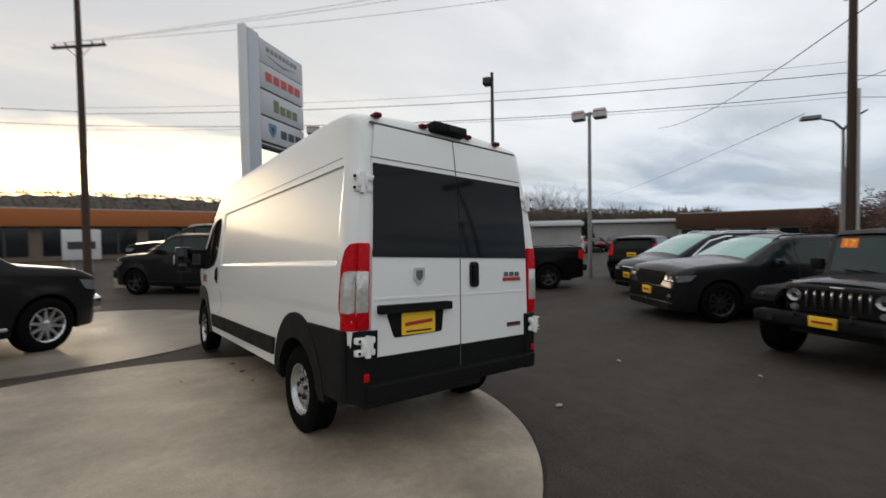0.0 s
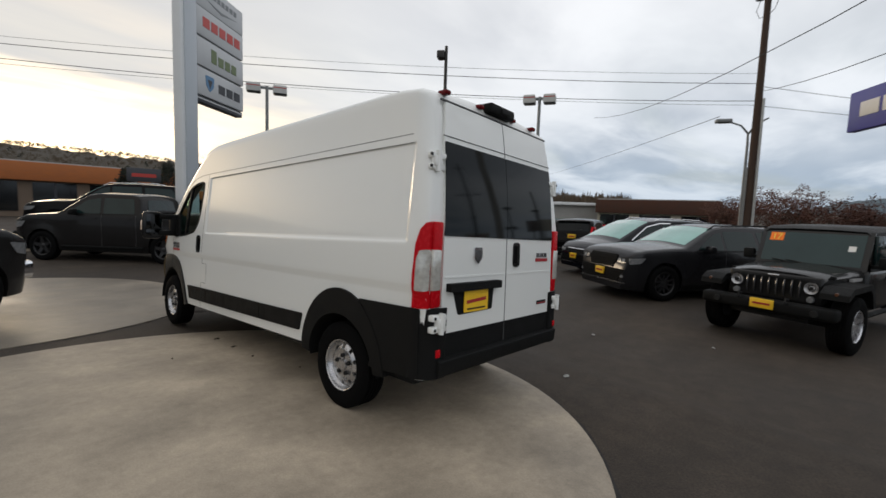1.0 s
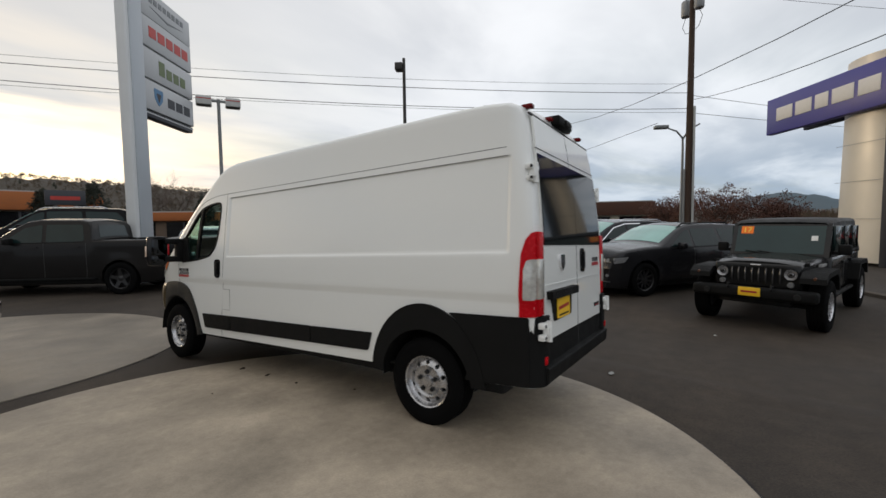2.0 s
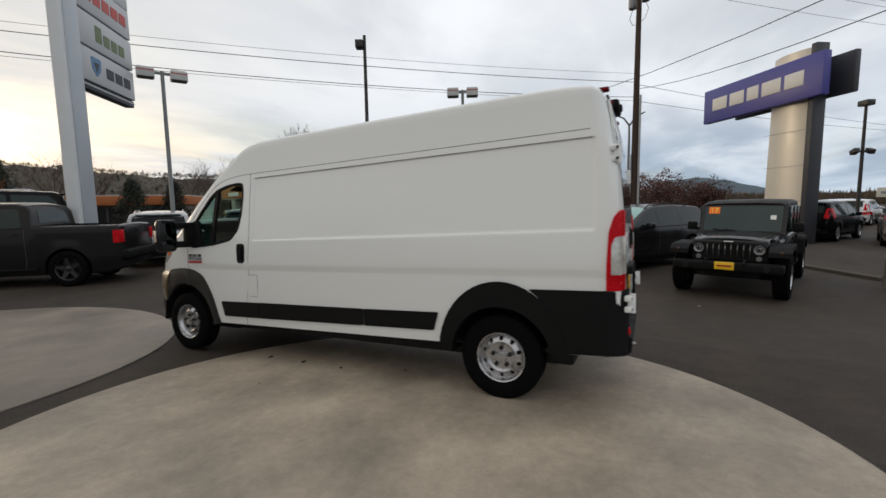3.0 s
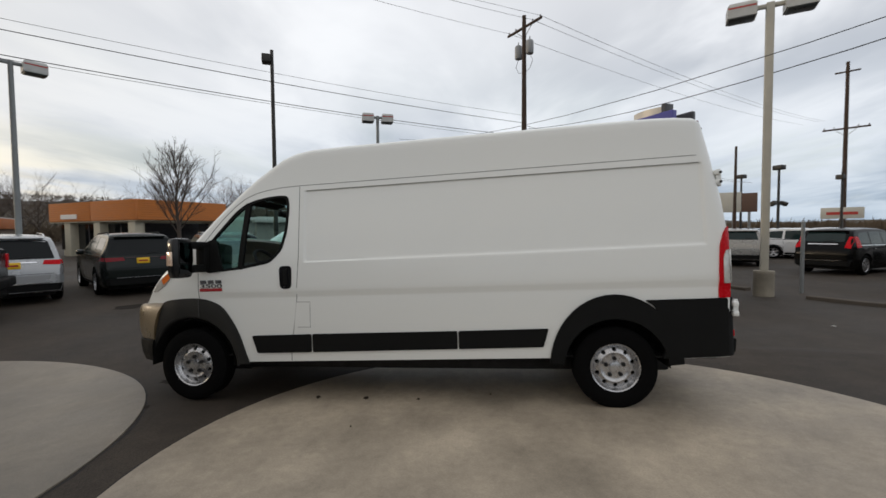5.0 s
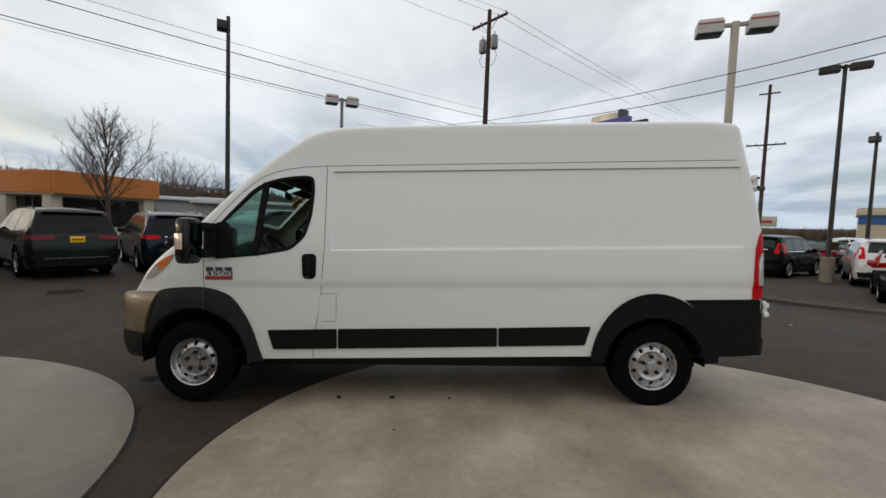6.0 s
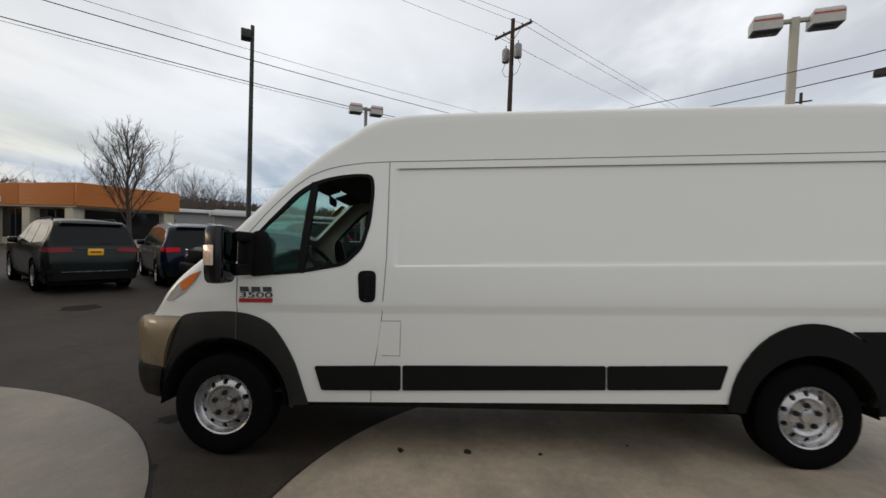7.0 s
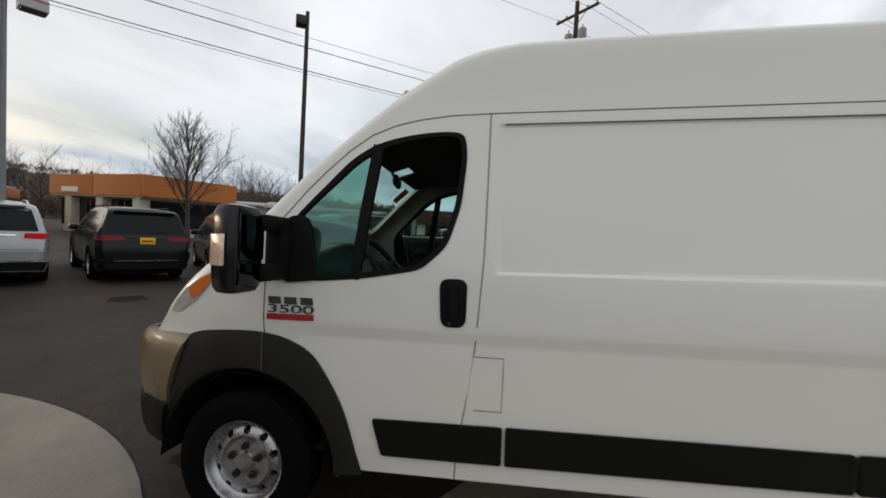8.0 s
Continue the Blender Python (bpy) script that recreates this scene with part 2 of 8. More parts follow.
def box(bm, x0, x1, y0, y1, z0, z1, bevel=0.0, seg=2, m=None):
    """A box, its edges rounded."""
    made = bmesh.ops.create_cube(bm, size=1)["verts"]
    bmesh.ops.transform(bm, verts=made, matrix=Matrix.Translation(((x0 + x1) / 2, (y0 + y1) / 2, (z0 + z1) / 2)) @ Matrix.Diagonal((x1 - x0, y1 - y0, z1 - z0, 1)))
    if bevel:
        edges = list({e for v in made for e in v.link_edges})
        made = list({v for f in bmesh.ops.bevel(bm, geom=edges, offset=bevel, segments=seg, profile=0.5, affect="EDGES")["faces"] for v in f.verts} | {v for v in made if v.is_valid})
        made = list({v for v in made if v.is_valid})
    if m:
        bmesh.ops.transform(bm, verts=made, matrix=m)
    return bm


def bx(x0, x1, y0, y1, z0, z1, bevel=0.0, seg=2, m=None):
    return box(bmesh.new(), x0, x1, y0, y1, z0, z1, bevel, seg, m)


def tube(bm, pts, radii, n=8, cap=True):
    """A round rod through points."""
    rings = []
    pts = [Vector(p) for p in pts]
    for i, p in enumerate(pts):
        d = (pts[min(i + 1, len(pts) - 1)] - pts[max(i - 1, 0)]).normalized()
        a = d.orthogonal().normalized() if i == 0 else (a - d * a.dot(d)).normalized()
        b = d.cross(a)
        r = radii[i] if isinstance(radii, (list, tuple)) else radii
        rings.append([bm.verts.new(p + (a * math.cos(2 * math.pi * k / n) + b * math.sin(2 * math.pi * k / n)) * r) for k in range(n)])
    for r0, r1 in zip(rings, rings[1:]):
        for k in range(n):
            bm.faces.new((r0[k], r0[(k + 1) % n], r1[(k + 1) % n], r1[k]))
    if cap:
        bm.faces.new(rings[0][::-1])
        bm.faces.new(rings[-1])
    return bm


def tb(pts, radii, n=8):
    return tube(bmesh.new(), pts, radii, n)


def lathe(bm, prof, n=32, m=None):
    """Turns (radius, along) points round the x axis."""
    rings = [[bm.verts.new((a, r * math.cos(2 * math.pi * k / n), r * math.sin(2 * math.pi * k / n))) for k in range(n)] if r > 1e-5 else [bm.verts.new((a, 0, 0))] for r, a in prof]
    made = [v for r in rings for v in r]
    for r0, r1 in zip(rings, rings[1:]):
        for k in range(n):
            a, b = r0[k % len(r0)], r0[(k + 1) % len(r0)]
            c, d = r1[(k + 1) % len(r1)], r1[k % len(r1)]
            vs = list(dict.fromkeys((a, b, c, d)))
            if len(vs) > 2:
                bm.faces.new(vs)
    bmesh.ops.recalc_face_normals(bm, faces=bm.faces)
    if m:
        bmesh.ops.transform(bm, verts=made, matrix=m)
    return bm


def prism(poly, axis, lo, hi):
    """A closed prism over a flat outline; axis 0, 1 or 2 is the one it runs along."""
    bm = bmesh.new()

    def at(p, h):
        q = list(p)
        q.insert(axis, h)
        return q
    a, b = [bm.verts.new(at(p, lo)) for p in poly], [bm.verts.new(at(p, hi)) for p in poly]
    bm.faces.new(a)
    bm.faces.new(b[::-1])
    for i in range(len(poly)):
        j = (i + 1) % len(poly)
        bm.faces.new((a[j], a[i], b[i], b[j]))
    bmesh.ops.recalc_face_normals(bm, faces=bm.faces)
    return bm


def carve(ob, cutters):
    """Cuts openings through a mesh."""
    tools = []
    for c in cutters:
        me = bpy.data.meshes.new("tool")
        c, lining = c if isinstance(c, tuple) else (c, None)
        c.to_mesh(me)
        c.free()
        me.materials.append(lining or ob.data.materials[0])
        t = new("tool", me)
        tools.append(t)
        md = ob.modifiers.new("cut", "BOOLEAN")
        md.object, md.operation, md.solver, md.material_mode = t, "DIFFERENCE", "EXACT", "TRANSFER"
    keep = ob.matrix_basis.copy()
    par, ob.parent, ob.matrix_basis = ob.parent, None, Matrix()
    bpy.context.view_layer.update()
    me = bpy.data.meshes.new_from_object(ob.evaluated_get(bpy.context.evaluated_depsgraph_get()))
    ob.modifiers.clear()
    ob.data, me.name = me, ob.name
    me.shade_smooth()
    me.set_sharp_from_angle(angle=radians(35))
    for t in tools:
        bpy.data.meshes.remove(t.data)
    ob.parent, ob.matrix_basis = par, keep


def lerp(tab, v):
    """Straight lines through (at, value) points."""
    if v <= tab[0][0]:
        return tab[0][1]
    for (a, p), (b, q) in zip(tab, tab[1:]):
        if v <= b:
            return p + (q - p) * (v - a) / max(b - a, 1e-9)
    return tab[-1][1]


def sstep(a, b, v):
    u = min(1, max(0, (v - a) / (b - a)))
    return u * u * (3 - 2 * u)


def round_poly(pts, r, n=4):
    """An outline with its corners rounded."""
    out = []
    for i, p in enumerate(pts):
        a, b, c = Vector(pts[i - 1]), Vector(p), Vector(pts[(i + 1) % len(pts)])
        k = min(r, (a - b).length * 0.45, (c - b).length * 0.45)
        p0, p1 = b + (a - b).normalized() * k, b + (c - b).normalized() * k
        for j in range(n + 1):
            u = j / n
            out.append(tuple(p0 * (1 - u) ** 2 + b * 2 * u * (1 - u) + p1 * u * u))
    return out


class Shell:
    """A vehicle's skin: x half-width over (y, z), and the line of its top over y."""

    def __init__(self, width, top, bottom, ys, zs, crown, corner=(0.14, 0.09), anchor=1.4, fixed=(), upper=()):
        self.width, self.top, self.bottom, self.ys, self.zs = width, top, bottom, ys, zs
        self.crown, self.corner, self.anchor, self.fixed, self.upper = crown, corner, anchor, fixed, upper

    def levels(self, y):
        zt, zb = lerp(self.top, y) - self.corner[1], lerp(self.bottom, y)
        knots = [(self.zs[0], zb)]
        for z in self.fixed:
            knots.append((z, min(z, zb + (zt - zb) * 0.32)))
        za = min(self.anchor, zb + 0.7 * (zt - zb))
        knots.append((self.anchor, za))
        for z in self.upper:
            knots.append((z, min(z, za + 0.8 * (zt - za))))
        knots.append((self.zs[-1], zt))
        return [lerp(knots, z) for z in self.zs]

    def section(self, y):
        lv = self.levels(y)
        side = [(self.width(y, z), z) for z in lv]
        w, zc = side[-1]
        rx, rz = min(self.corner[0], w * 0.4), self.corner[1]
        arc = [(w - rx * (1 - math.cos(a)), zc + rz * math.sin(a)) for a in (radians(22), radians(45), radians(68), radians(90))]
        c = lerp(self.crown, y)
        flat = [((w - rx) * u, zc + rz + c * (1 - u * u)) for u in (0.8, 0.6, 0.4, 0.2, 0.0)]
        return side + arc + flat

    def mesh(self):
        bm, rows = bmesh.new(), []
        for y in self.ys:
            half = self.section(y)
            full = [(-x, z) for x, z in half] + [(x, z) for x, z in half[-2::-1]]
            rows.append([bm.verts.new((x, y, z)) for x, z in full])
        for a, b in zip(rows, rows[1:]):
            for k in range(len(a)):
                j = (k + 1) % len(a)
                bm.faces.new((a[k], a[j], b[j], b[k]))
        for r in (rows[0], rows[-1]):
            n = len(r)
            for k in range(n // 2):
                vs = list(dict.fromkeys((r[k], r[k + 1], r[n - 2 - k], r[n - 1 - k])))
                if len(vs) > 2:
                    bm.faces.new(vs)
        bmesh.ops.remove_doubles(bm, verts=bm.verts, dist=1e-4)
        bmesh.ops.recalc_face_normals(bm, faces=bm.faces)
        return bm

    def side(self, poly, off, thick, s=-1, cell=0.07):
        """A plate that lies on one flank, over an outline in (y, z)."""
        bm = bmesh.new()
        bm.faces.new([bm.verts.new((0, y, z)) for y, z in poly])
        for ax in (1, 2):
            lo, hi = min(p[ax - 1] for p in poly), max(p[ax - 1] for p in poly)
            k = max(1, int((hi - lo) / cell))
            for i in range(1, k):
                co, no = [0, 0, 0], [0, 0, 0]
                co[ax], no[ax] = lo + (hi - lo) * i / k, 1
                bmesh.ops.bisect_plane(bm, geom=bm.verts[:] + bm.edges[:] + bm.faces[:], plane_co=co, plane_no=no)
        bmesh.ops.triangulate(bm, faces=[f for f in bm.faces if len(f.verts) > 4])
        for v in bm.verts:
            v.co.x = s * (self.width(v.co.y, v.co.z) + off)
        bmesh.ops.recalc_face_normals(bm, faces=bm.faces)
        if sum(f.normal.x * f.calc_area() for f in bm.faces) * s < 0:
            bmesh.ops.reverse_faces(bm, faces=bm.faces)
        faces = bm.faces[:]
        ret = bmesh.ops.extrude_face_region(bm, geom=faces, use_keep_orig=True)
        for v in ret["geom"]:
            if isinstance(v, bmesh.types.BMVert):
                v.co.x -= s * thick
        bmesh.ops.recalc_face_normals(bm, faces=bm.faces)
        return bm

    def line(self, pts, wide, off, thick, s=-1):
        """A narrow band along a line in (y, z) on one flank."""
        fine = []
        for (a, b), (c, d) in zip(pts, pts[1:]):
            k = max(1, int(math.hypot(c - a, d - b) / 0.08))
            fine += [(a + (c - a) * i / k, b + (d - b) * i / k) for i in range(k)]
        fine.append(pts[-1])
        bm, rows = bmesh.new(), []
        for i, p in enumerate(fine):
            a, b = Vector(fine[max(0, i - 1)]), Vector(fine[min(len(fine) - 1, i + 1)])
            d = (b - a).normalized()
            n = Vector((-d.y, d.x)) * wide / 2
            row = []
            for q, o in ((Vector(p) + n, off), (Vector(p) - n, off), (Vector(p) - n, off - thick), (Vector(p) + n, off - thick)):
                row.append(bm.verts.new((s * (self.width(q.x, q.y) + o), q.x, q.y)))
            rows.append(row)
        for a, b in zip(rows, rows[1:]):
            for k in range(4):
                bm.faces.new((a[k], a[(k + 1) % 4], b[(k + 1) % 4], b[k]))
        bm.faces.new(rows[0])
        bm.faces.new(rows[-1][::-1])
        bmesh.ops.recalc_face_normals(bm, faces=bm.faces)
        return bm

    def along(self, x, y):
        """The height of the top at (x, y)."""
        w = self.section(y)
        for (a, p), (b, q) in zip(w[::-1], w[::-1][1:]):
            if a <= abs(x) <= b:
                return p + (q - p) * (abs(x) - a) / max(b - a, 1e-6)
        return w[0][1]

    def over(self, y0, y1, x0, x1, off, thick, x0b=None, x1b=None, n=14, nx=8):
        """A plate on the top or end, from y0 to y1; x0..x1 at y0 and x0b..x1b at y1."""
        x0b, x1b = x0 if x0b is None else x0b, x1 if x1b is None else x1b
        bm, g = bmesh.new(), []
        ys = [y0 + (y1 - y0) * i / n for i in range(n + 1)]
        zmid = [lerp(self.top, y) for y in ys]
        for i, y in enumerate(ys):
            u = i / n
            a, b = max(0, i - 1), min(n, i + 1)
            d = Vector((0, ys[b] - ys[a], zmid[b] - zmid[a])).normalized()
            nm = Vector((0, -d.z, d.y))
            if nm.z < 0:
                nm = -nm
            row = []
            for k in range(nx + 1):
                x = (x0 + (x0b - x0) * u) * (1 - k / nx) + (x1 + (x1b - x1) * u) * k / nx
                p = Vector((x, y, self.along(x, y)))
                row.append((p + nm * off, p + nm * (off - thick)))
            g.append([(bm.verts.new(p), bm.verts.new(q)) for p, q in row])
        for i in range(n):
            for k in range(nx):
                for e, o in ((0, 1), (1, -1)):
                    f = [g[i][k][e], g[i][k + 1][e], g[i + 1][k + 1][e], g[i + 1][k][e]]
                    bm.faces.new(f[::o])
        edge = [g[0][k] for k in range(nx + 1)] + [g[i][nx] for i in range(1, n + 1)] + [g[n][k] for k in range(nx - 1, -1, -1)] + [g[i][0] for i in range(n - 1, 0, -1)]
        for i in range(len(edge)):
            a, b = edge[i], edge[(i + 1) % len(edge)]
            bm.faces.new((a[0], b[0], b[1], a[1]))
        bmesh.ops.recalc_face_normals(bm, faces=bm.faces)
        return bm

    def y_at(self, z, rear):
        """Where the end's slope has a given height."""
        tab = self.top if rear else [(-y, q) for y, q in self.top[::-1]]
        for (a, p), (b, q) in zip(tab, tab[1:]):
            if p <= z <= q:
                v = a + (b - a) * (z - p) / max(q - p, 1e-9)
                return v if rear else -v
        return 0


def wheel(parent, pos, radius, width, rim, style="alloy", face=-1, dark=False):
    """A road wheel under its vehicle; face is the side it shows."""
    m = Matrix.Translation(pos) @ (Matrix.Rotation(math.pi, 4, "Z") if face > 0 else Matrix())
    h, r = width / 2, radius
    tyre_prof = [(rim * 0.97, h * 0.6), (rim * 0.98, -h * 0.78), (rim * 1.04, -h * 0.92), (rim + (r - rim) * 0.45, -h), (rim + (r - rim) * 0.8, -h * 0.93), (r * 0.985, -h * 0.78)]
    for k in range(5):
        a = -h * 0.74 + k * h * 0.32
        tyre_prof += [(r, a), (r, a + h * 0.22), (r - 0.008, a + h * 0.24), (r - 0.008, a + h * 0.30)]
    tyre_prof += [(r * 0.985, h * 0.85), (rim + (r - rim) * 0.5, h), (rim * 0.97, h * 0.6)]
    w = part("wheel", lathe(bmesh.new(), [(0.02, -h * 0.1), (rim * 0.3, -h * 0.1), (rim * 0.9, h * 0.2), (rim * 0.9, h * 0.5), (0.0, h * 0.5)], 20), M_DARK, parent, m=m)
    part("tyre", lathe(bmesh.new(), tyre_prof, 40), M_RUBBER, w)
    metal = M_DARKALLOY if dark else (M_STEEL if style == "steel" else M_ALLOY)
    if style == "steel":
        prof = [(rim, -h * 0.80), (rim * 0.985, -h * 0.86), (rim * 0.94, -h * 0.80), (rim * 0.90, -h * 0.50), (rim * 0.84, -h * 0.40), (rim * 0.74, -h * 0.56), (rim * 0.60, -h * 0.66), (rim * 0.52, -h * 0.58),
                (rim * 0.46, -h * 0.56), (rim * 0.24, -h * 0.60), (rim * 0.22, -h * 0.74), (rim * 0.12, -h * 0.78), (0, -h * 0.78), (0, -h * 0.3), (rim * 0.9, -h * 0.2), (rim * 0.97, -h * 0.4)]
        d = part("rim", lathe(bmesh.new(), prof, 48), metal, w, "silver steel wheel with round vent holes")
        cut = bmesh.new()
        for k in range(10):
            a = 2 * math.pi * (k + 0.5) / 10
            c = Vector((0, math.cos(a), math.sin(a))) * rim * 0.73
            lathe(cut, [(0, -h * 1.2), (rim * 0.085, -h * 1.2), (rim * 0.085, h * 0.2), (0, h * 0.2)], 12, Matrix.Translation(c))
        carve(d, [cut])
        for k in range(5):
            a = 2 * math.pi * k / 5 + 0.3
            c = Vector((-h * 0.52, math.cos(a) * rim * 0.36, math.sin(a) * rim * 0.36))
            part("lug_nut", lathe(bmesh.new(), [(0, -0.03), (0.016, -0.03), (0.020, -0.01), (0.020, 0.02), (0, 0.02)], 6, Matrix.Translation(c)), M_DARK, w)
    else:
        part("rim", lathe(bmesh.new(), [(rim * 1.0, -h * 0.82), (rim * 0.97, -h * 0.90), (rim * 0.91, -h * 0.80), (rim * 0.88, -h * 0.2), (rim * 0.93, -h * 0.1), (rim, -h * 0.5)], 36), metal, w)
        bm = bmesh.new()
        k = 5 if style == "alloy" else 10
        for i in range(k):
            a = 2 * math.pi * i / k + 0.2
            t = rim * (0.17 if k == 5 else 0.09)
            vs = []
            for rr, xx, tt in ((rim * 0.12, -h * 0.60, t * 1.3), (rim * 0.92, -h * 0.74, t * 0.8)):
                for q, o in ((-tt, 0), (tt, 0), (tt * 0.7, 0.045), (-tt * 0.7, 0.045)):
                    vs.append(bm.verts.new((xx + o, math.cos(a) * rr - math.sin(a) * q, math.sin(a) * rr + math.cos(a) * q)))
            for q in range(4):
                bm.faces.new((vs[q], vs[(q + 1) % 4], vs[4 + (q + 1) % 4], vs[4 + q]))
        lathe(bm, [(0, -h * 0.72), (rim * 0.15, -h * 0.70), (rim * 0.26, -h * 0.62), (rim * 0.26, -h * 0.3), (0, -h * 0.3)], 16)
        bmesh.ops.recalc_face_normals(bm, faces=bm.faces)
        part("spokes", bm, metal, w)
    return w


def lettering(name, body, wide, high, m, material, parent):
    """Raised figures, stretched to a width and height, centred on the pose."""
    cu = bpy.data.curves.new(name, "FONT")
    cu.body, cu.size, cu.extrude, cu.align_x, cu.align_y = body, 1.0, 0.5, "CENTER", "CENTER"
    ob = new(name, cu)
    bpy.context.view_layer.update()
    me = bpy.data.meshes.new_from_object(ob.evaluated_get(bpy.context.evaluated_depsgraph_get()))
    bpy.data.objects.remove(ob)
    size = [max(v.co[k] for v in me.vertices) - min(v.co[k] for v in me.vertices) for k in (0, 1)]
    me.transform(m @ Matrix.Diagonal((wide / size[0], high / size[1], 0.008, 1)))
    me.materials.clear()
    me.materials.append(material)
    ob = new(name, me)
    ob.parent = parent
    return ob

# ---- ground ----
M_ASPHALT = mat("asphalt", (0.0395, 0.0300, 0.0219), 0.80, spec=0.35, var=0.48, scale=0.30, bump=0.55, bscale=90, fine=0.14)
M_OLD_CONCRETE = mat("weathered_concrete", (0.205, 0.174, 0.134), 0.50, var=0.42, scale=1.1, bump=0.30, bscale=120, fine=0.10)
M_CONCRETE = mat("brushed_concrete", (0.345, 0.290, 0.221), 0.60, var=0.48, scale=1.3, bump=0.30, bscale=120, fine=0.10)
M_LINE = mat("worn_white_paint_line", (0.42, 0.42, 0.40), 0.8, var=0.4, scale=7, fine=0.2)
M_STAIN = mat("dark_oil_stain", (0.022, 0.021, 0.020), 0.55, var=0.3, scale=6)




def mottle(m, spec):
    """Multiplies further noise into a surface's colour: (scale, low, high, stretch along x) for each layer."""
    nd, ln = m.node_tree.nodes, m.node_tree.links
    base = nd["Principled BSDF"].inputs["Base Color"]
    tc = nd.new("ShaderNodeTexCoord")
    for k, (scale, lo, hi, along) in enumerate(spec):
        mp, no, mr, mx = nd.new("ShaderNodeMapping"), nd.new("ShaderNodeTexNoise"), nd.new("ShaderNodeMapRange"), nd.new("ShaderNodeMix")
        mp.inputs["Scale"].default_value, mp.inputs["Rotation"].default_value = (along, 1, 1), (0, 0, 0.6 + k)
        ln.new(tc.outputs["Object"], mp.inputs[0])
        ln.new(mp.outputs[0], no.inputs["Vector"])
        no.inputs["Scale"].default_value, no.inputs["Detail"].default_value, no.inputs["Roughness"].default_value = scale, 5, 0.6
        mr.inputs[1].default_value, mr.inputs[2].default_value, mr.inputs[3].default_value, mr.inputs[4].default_value = 0.36, 0.64, lo, hi
        ln.new(no.outputs[0], mr.inputs[0])
        mx.data_type, mx.blend_type = "RGBA", "MULTIPLY"
        mx.inputs[0].default_value = 1.0
        ln.new(base.links[0].from_socket, mx.inputs[6])
        ln.new(mr.outputs[0], mx.inputs[7])
        ln.new(mx.outputs[2], base)


mottle(M_ASPHALT, ((0.9, 0.80, 1.12, 0.35), (5.0, 0.86, 1.12, 1.0), (70.0, 0.70, 1.32, 1.0)))
mottle(M_CONCRETE, ((0.55, 0.90, 1.08, 1.0), (3.2, 0.92, 1.07, 0.5), (11.0, 0.94, 1.06, 1.0), (90.0, 0.90, 1.10, 1.0)))
mottle(M_OLD_CONCRETE, ((0.6, 0.86, 1.10, 1.0), (4.0, 0.90, 1.08, 0.6), (90.0, 0.88, 1.12, 1.0)))


def ground_z(x, y):
    """The lot falls gently towards +x and +y round the van, and lies level beyond."""
    p = min(0.40, -0.0513 * x - 0.0293 * y)
    floor_z = -0.17 + 0.06 * sstep(2.2, 4.6, x) * (1 - sstep(3, 9, y))
    s = 0.02
    return floor_z + s * math.log1p(math.exp(min(40, (p - floor_z) / s)))


def build_ground():
    def axis(lo, hi):
        a = [lo]
        while a[-1] < hi:
            d = min(abs(a[-1]), abs(a[-1] + 1))
            a.append(a[-1] + (0.4 if d < 14 else 1.5 if d < 40 else 40))
        return a
    ax, ay = axis(-1500, 1500), axis(-1500, 1500)
    bm = bmesh.new()
    g = [[bm.verts.new((x, y, ground_z(x, y))) for y in ay] for x in ax]
    for i in range(len(ax) - 1):
        for j in range(len(ay) - 1):
            bm.faces.new((g[i][j], g[i + 1][j], g[i + 1][j + 1], g[i][j + 1]))
    ob = part("ground", bm, M_ASPHALT)
    tagged(ob, "dark worn asphalt of the dealer's car lot", "ground", kind="structure")


def disc(name, cx, cy, r, lift, material, label, category, depth=0.03, uneven=0.0, kind="structure", squash=1.0):
    bm, rings = bmesh.new(), []
    n = 96 if r > 1 else 20
    rnd = random.Random(int(cx * 91 + cy * 17))
    wob = [1 + uneven * rnd.uniform(-1, 1) for _ in range(n)]
    radii = [r * k / 12 for k in range(1, 13)] if r > 1 else [r * 0.5, r]
    c = bm.verts.new((cx, cy, ground_z(cx, cy) + lift))
    for q in radii + [radii[-1] + 0.004]:
        low = depth if q > radii[-1] else (0.004 if q == radii[-1] else 0)
        rings.append([bm.verts.new((x, y, ground_z(x, y) + lift - low)) for x, y in ((cx + q * wob[k] * math.cos(2 * math.pi * k / n), cy + squash * q * wob[k] * math.sin(2 * math.pi * k / n)) for k in range(n))])
    for k in range(n):
        bm.faces.new((c, rings[0][k], rings[0][(k + 1) % n]))
        for a, b in zip(rings, rings[1:]):
            bm.faces.new((a[k], b[k], b[(k + 1) % n], a[(k + 1) % n]))
    bmesh.ops.recalc_face_normals(bm, faces=bm.faces)
    return tagged(part(name, bm, material), label, category, kind=kind)


build_ground()
M_JOINT = mat("tarred_joint", (0.012, 0.010, 0.009), 0.85, var=0.3, scale=9)
disc("pad_joint", -1.88, 0.53, 2.962, 0.005, M_JOINT, "dark tarred joint round the concrete pad", "joint", 0.004, 0.004)
disc("pad_joint", -3.378, 7.302, 3.637, 0.005, M_JOINT, "dark tarred joint round the concrete pad", "joint", 0.004, 0.004)
disc("concrete_pad", -1.88, 0.53, 2.94, 0.016, M_CONCRETE, "round pale concrete display pad set into the asphalt", "concrete pad")
disc("concrete_pad", -3.378, 7.302, 3.615, 0.016, M_OLD_CONCRETE, "round pale concrete display pad set into the asphalt", "concrete pad")

# ---- the white cargo van, in its own frame: y ahead, rear axle at 0 ----
UP = Vector((-0.05131, -0.02925, 1.0)).normalized()
VAN = UP.rotation_difference(Vector((0, 0, 1))).to_matrix().to_4x4()

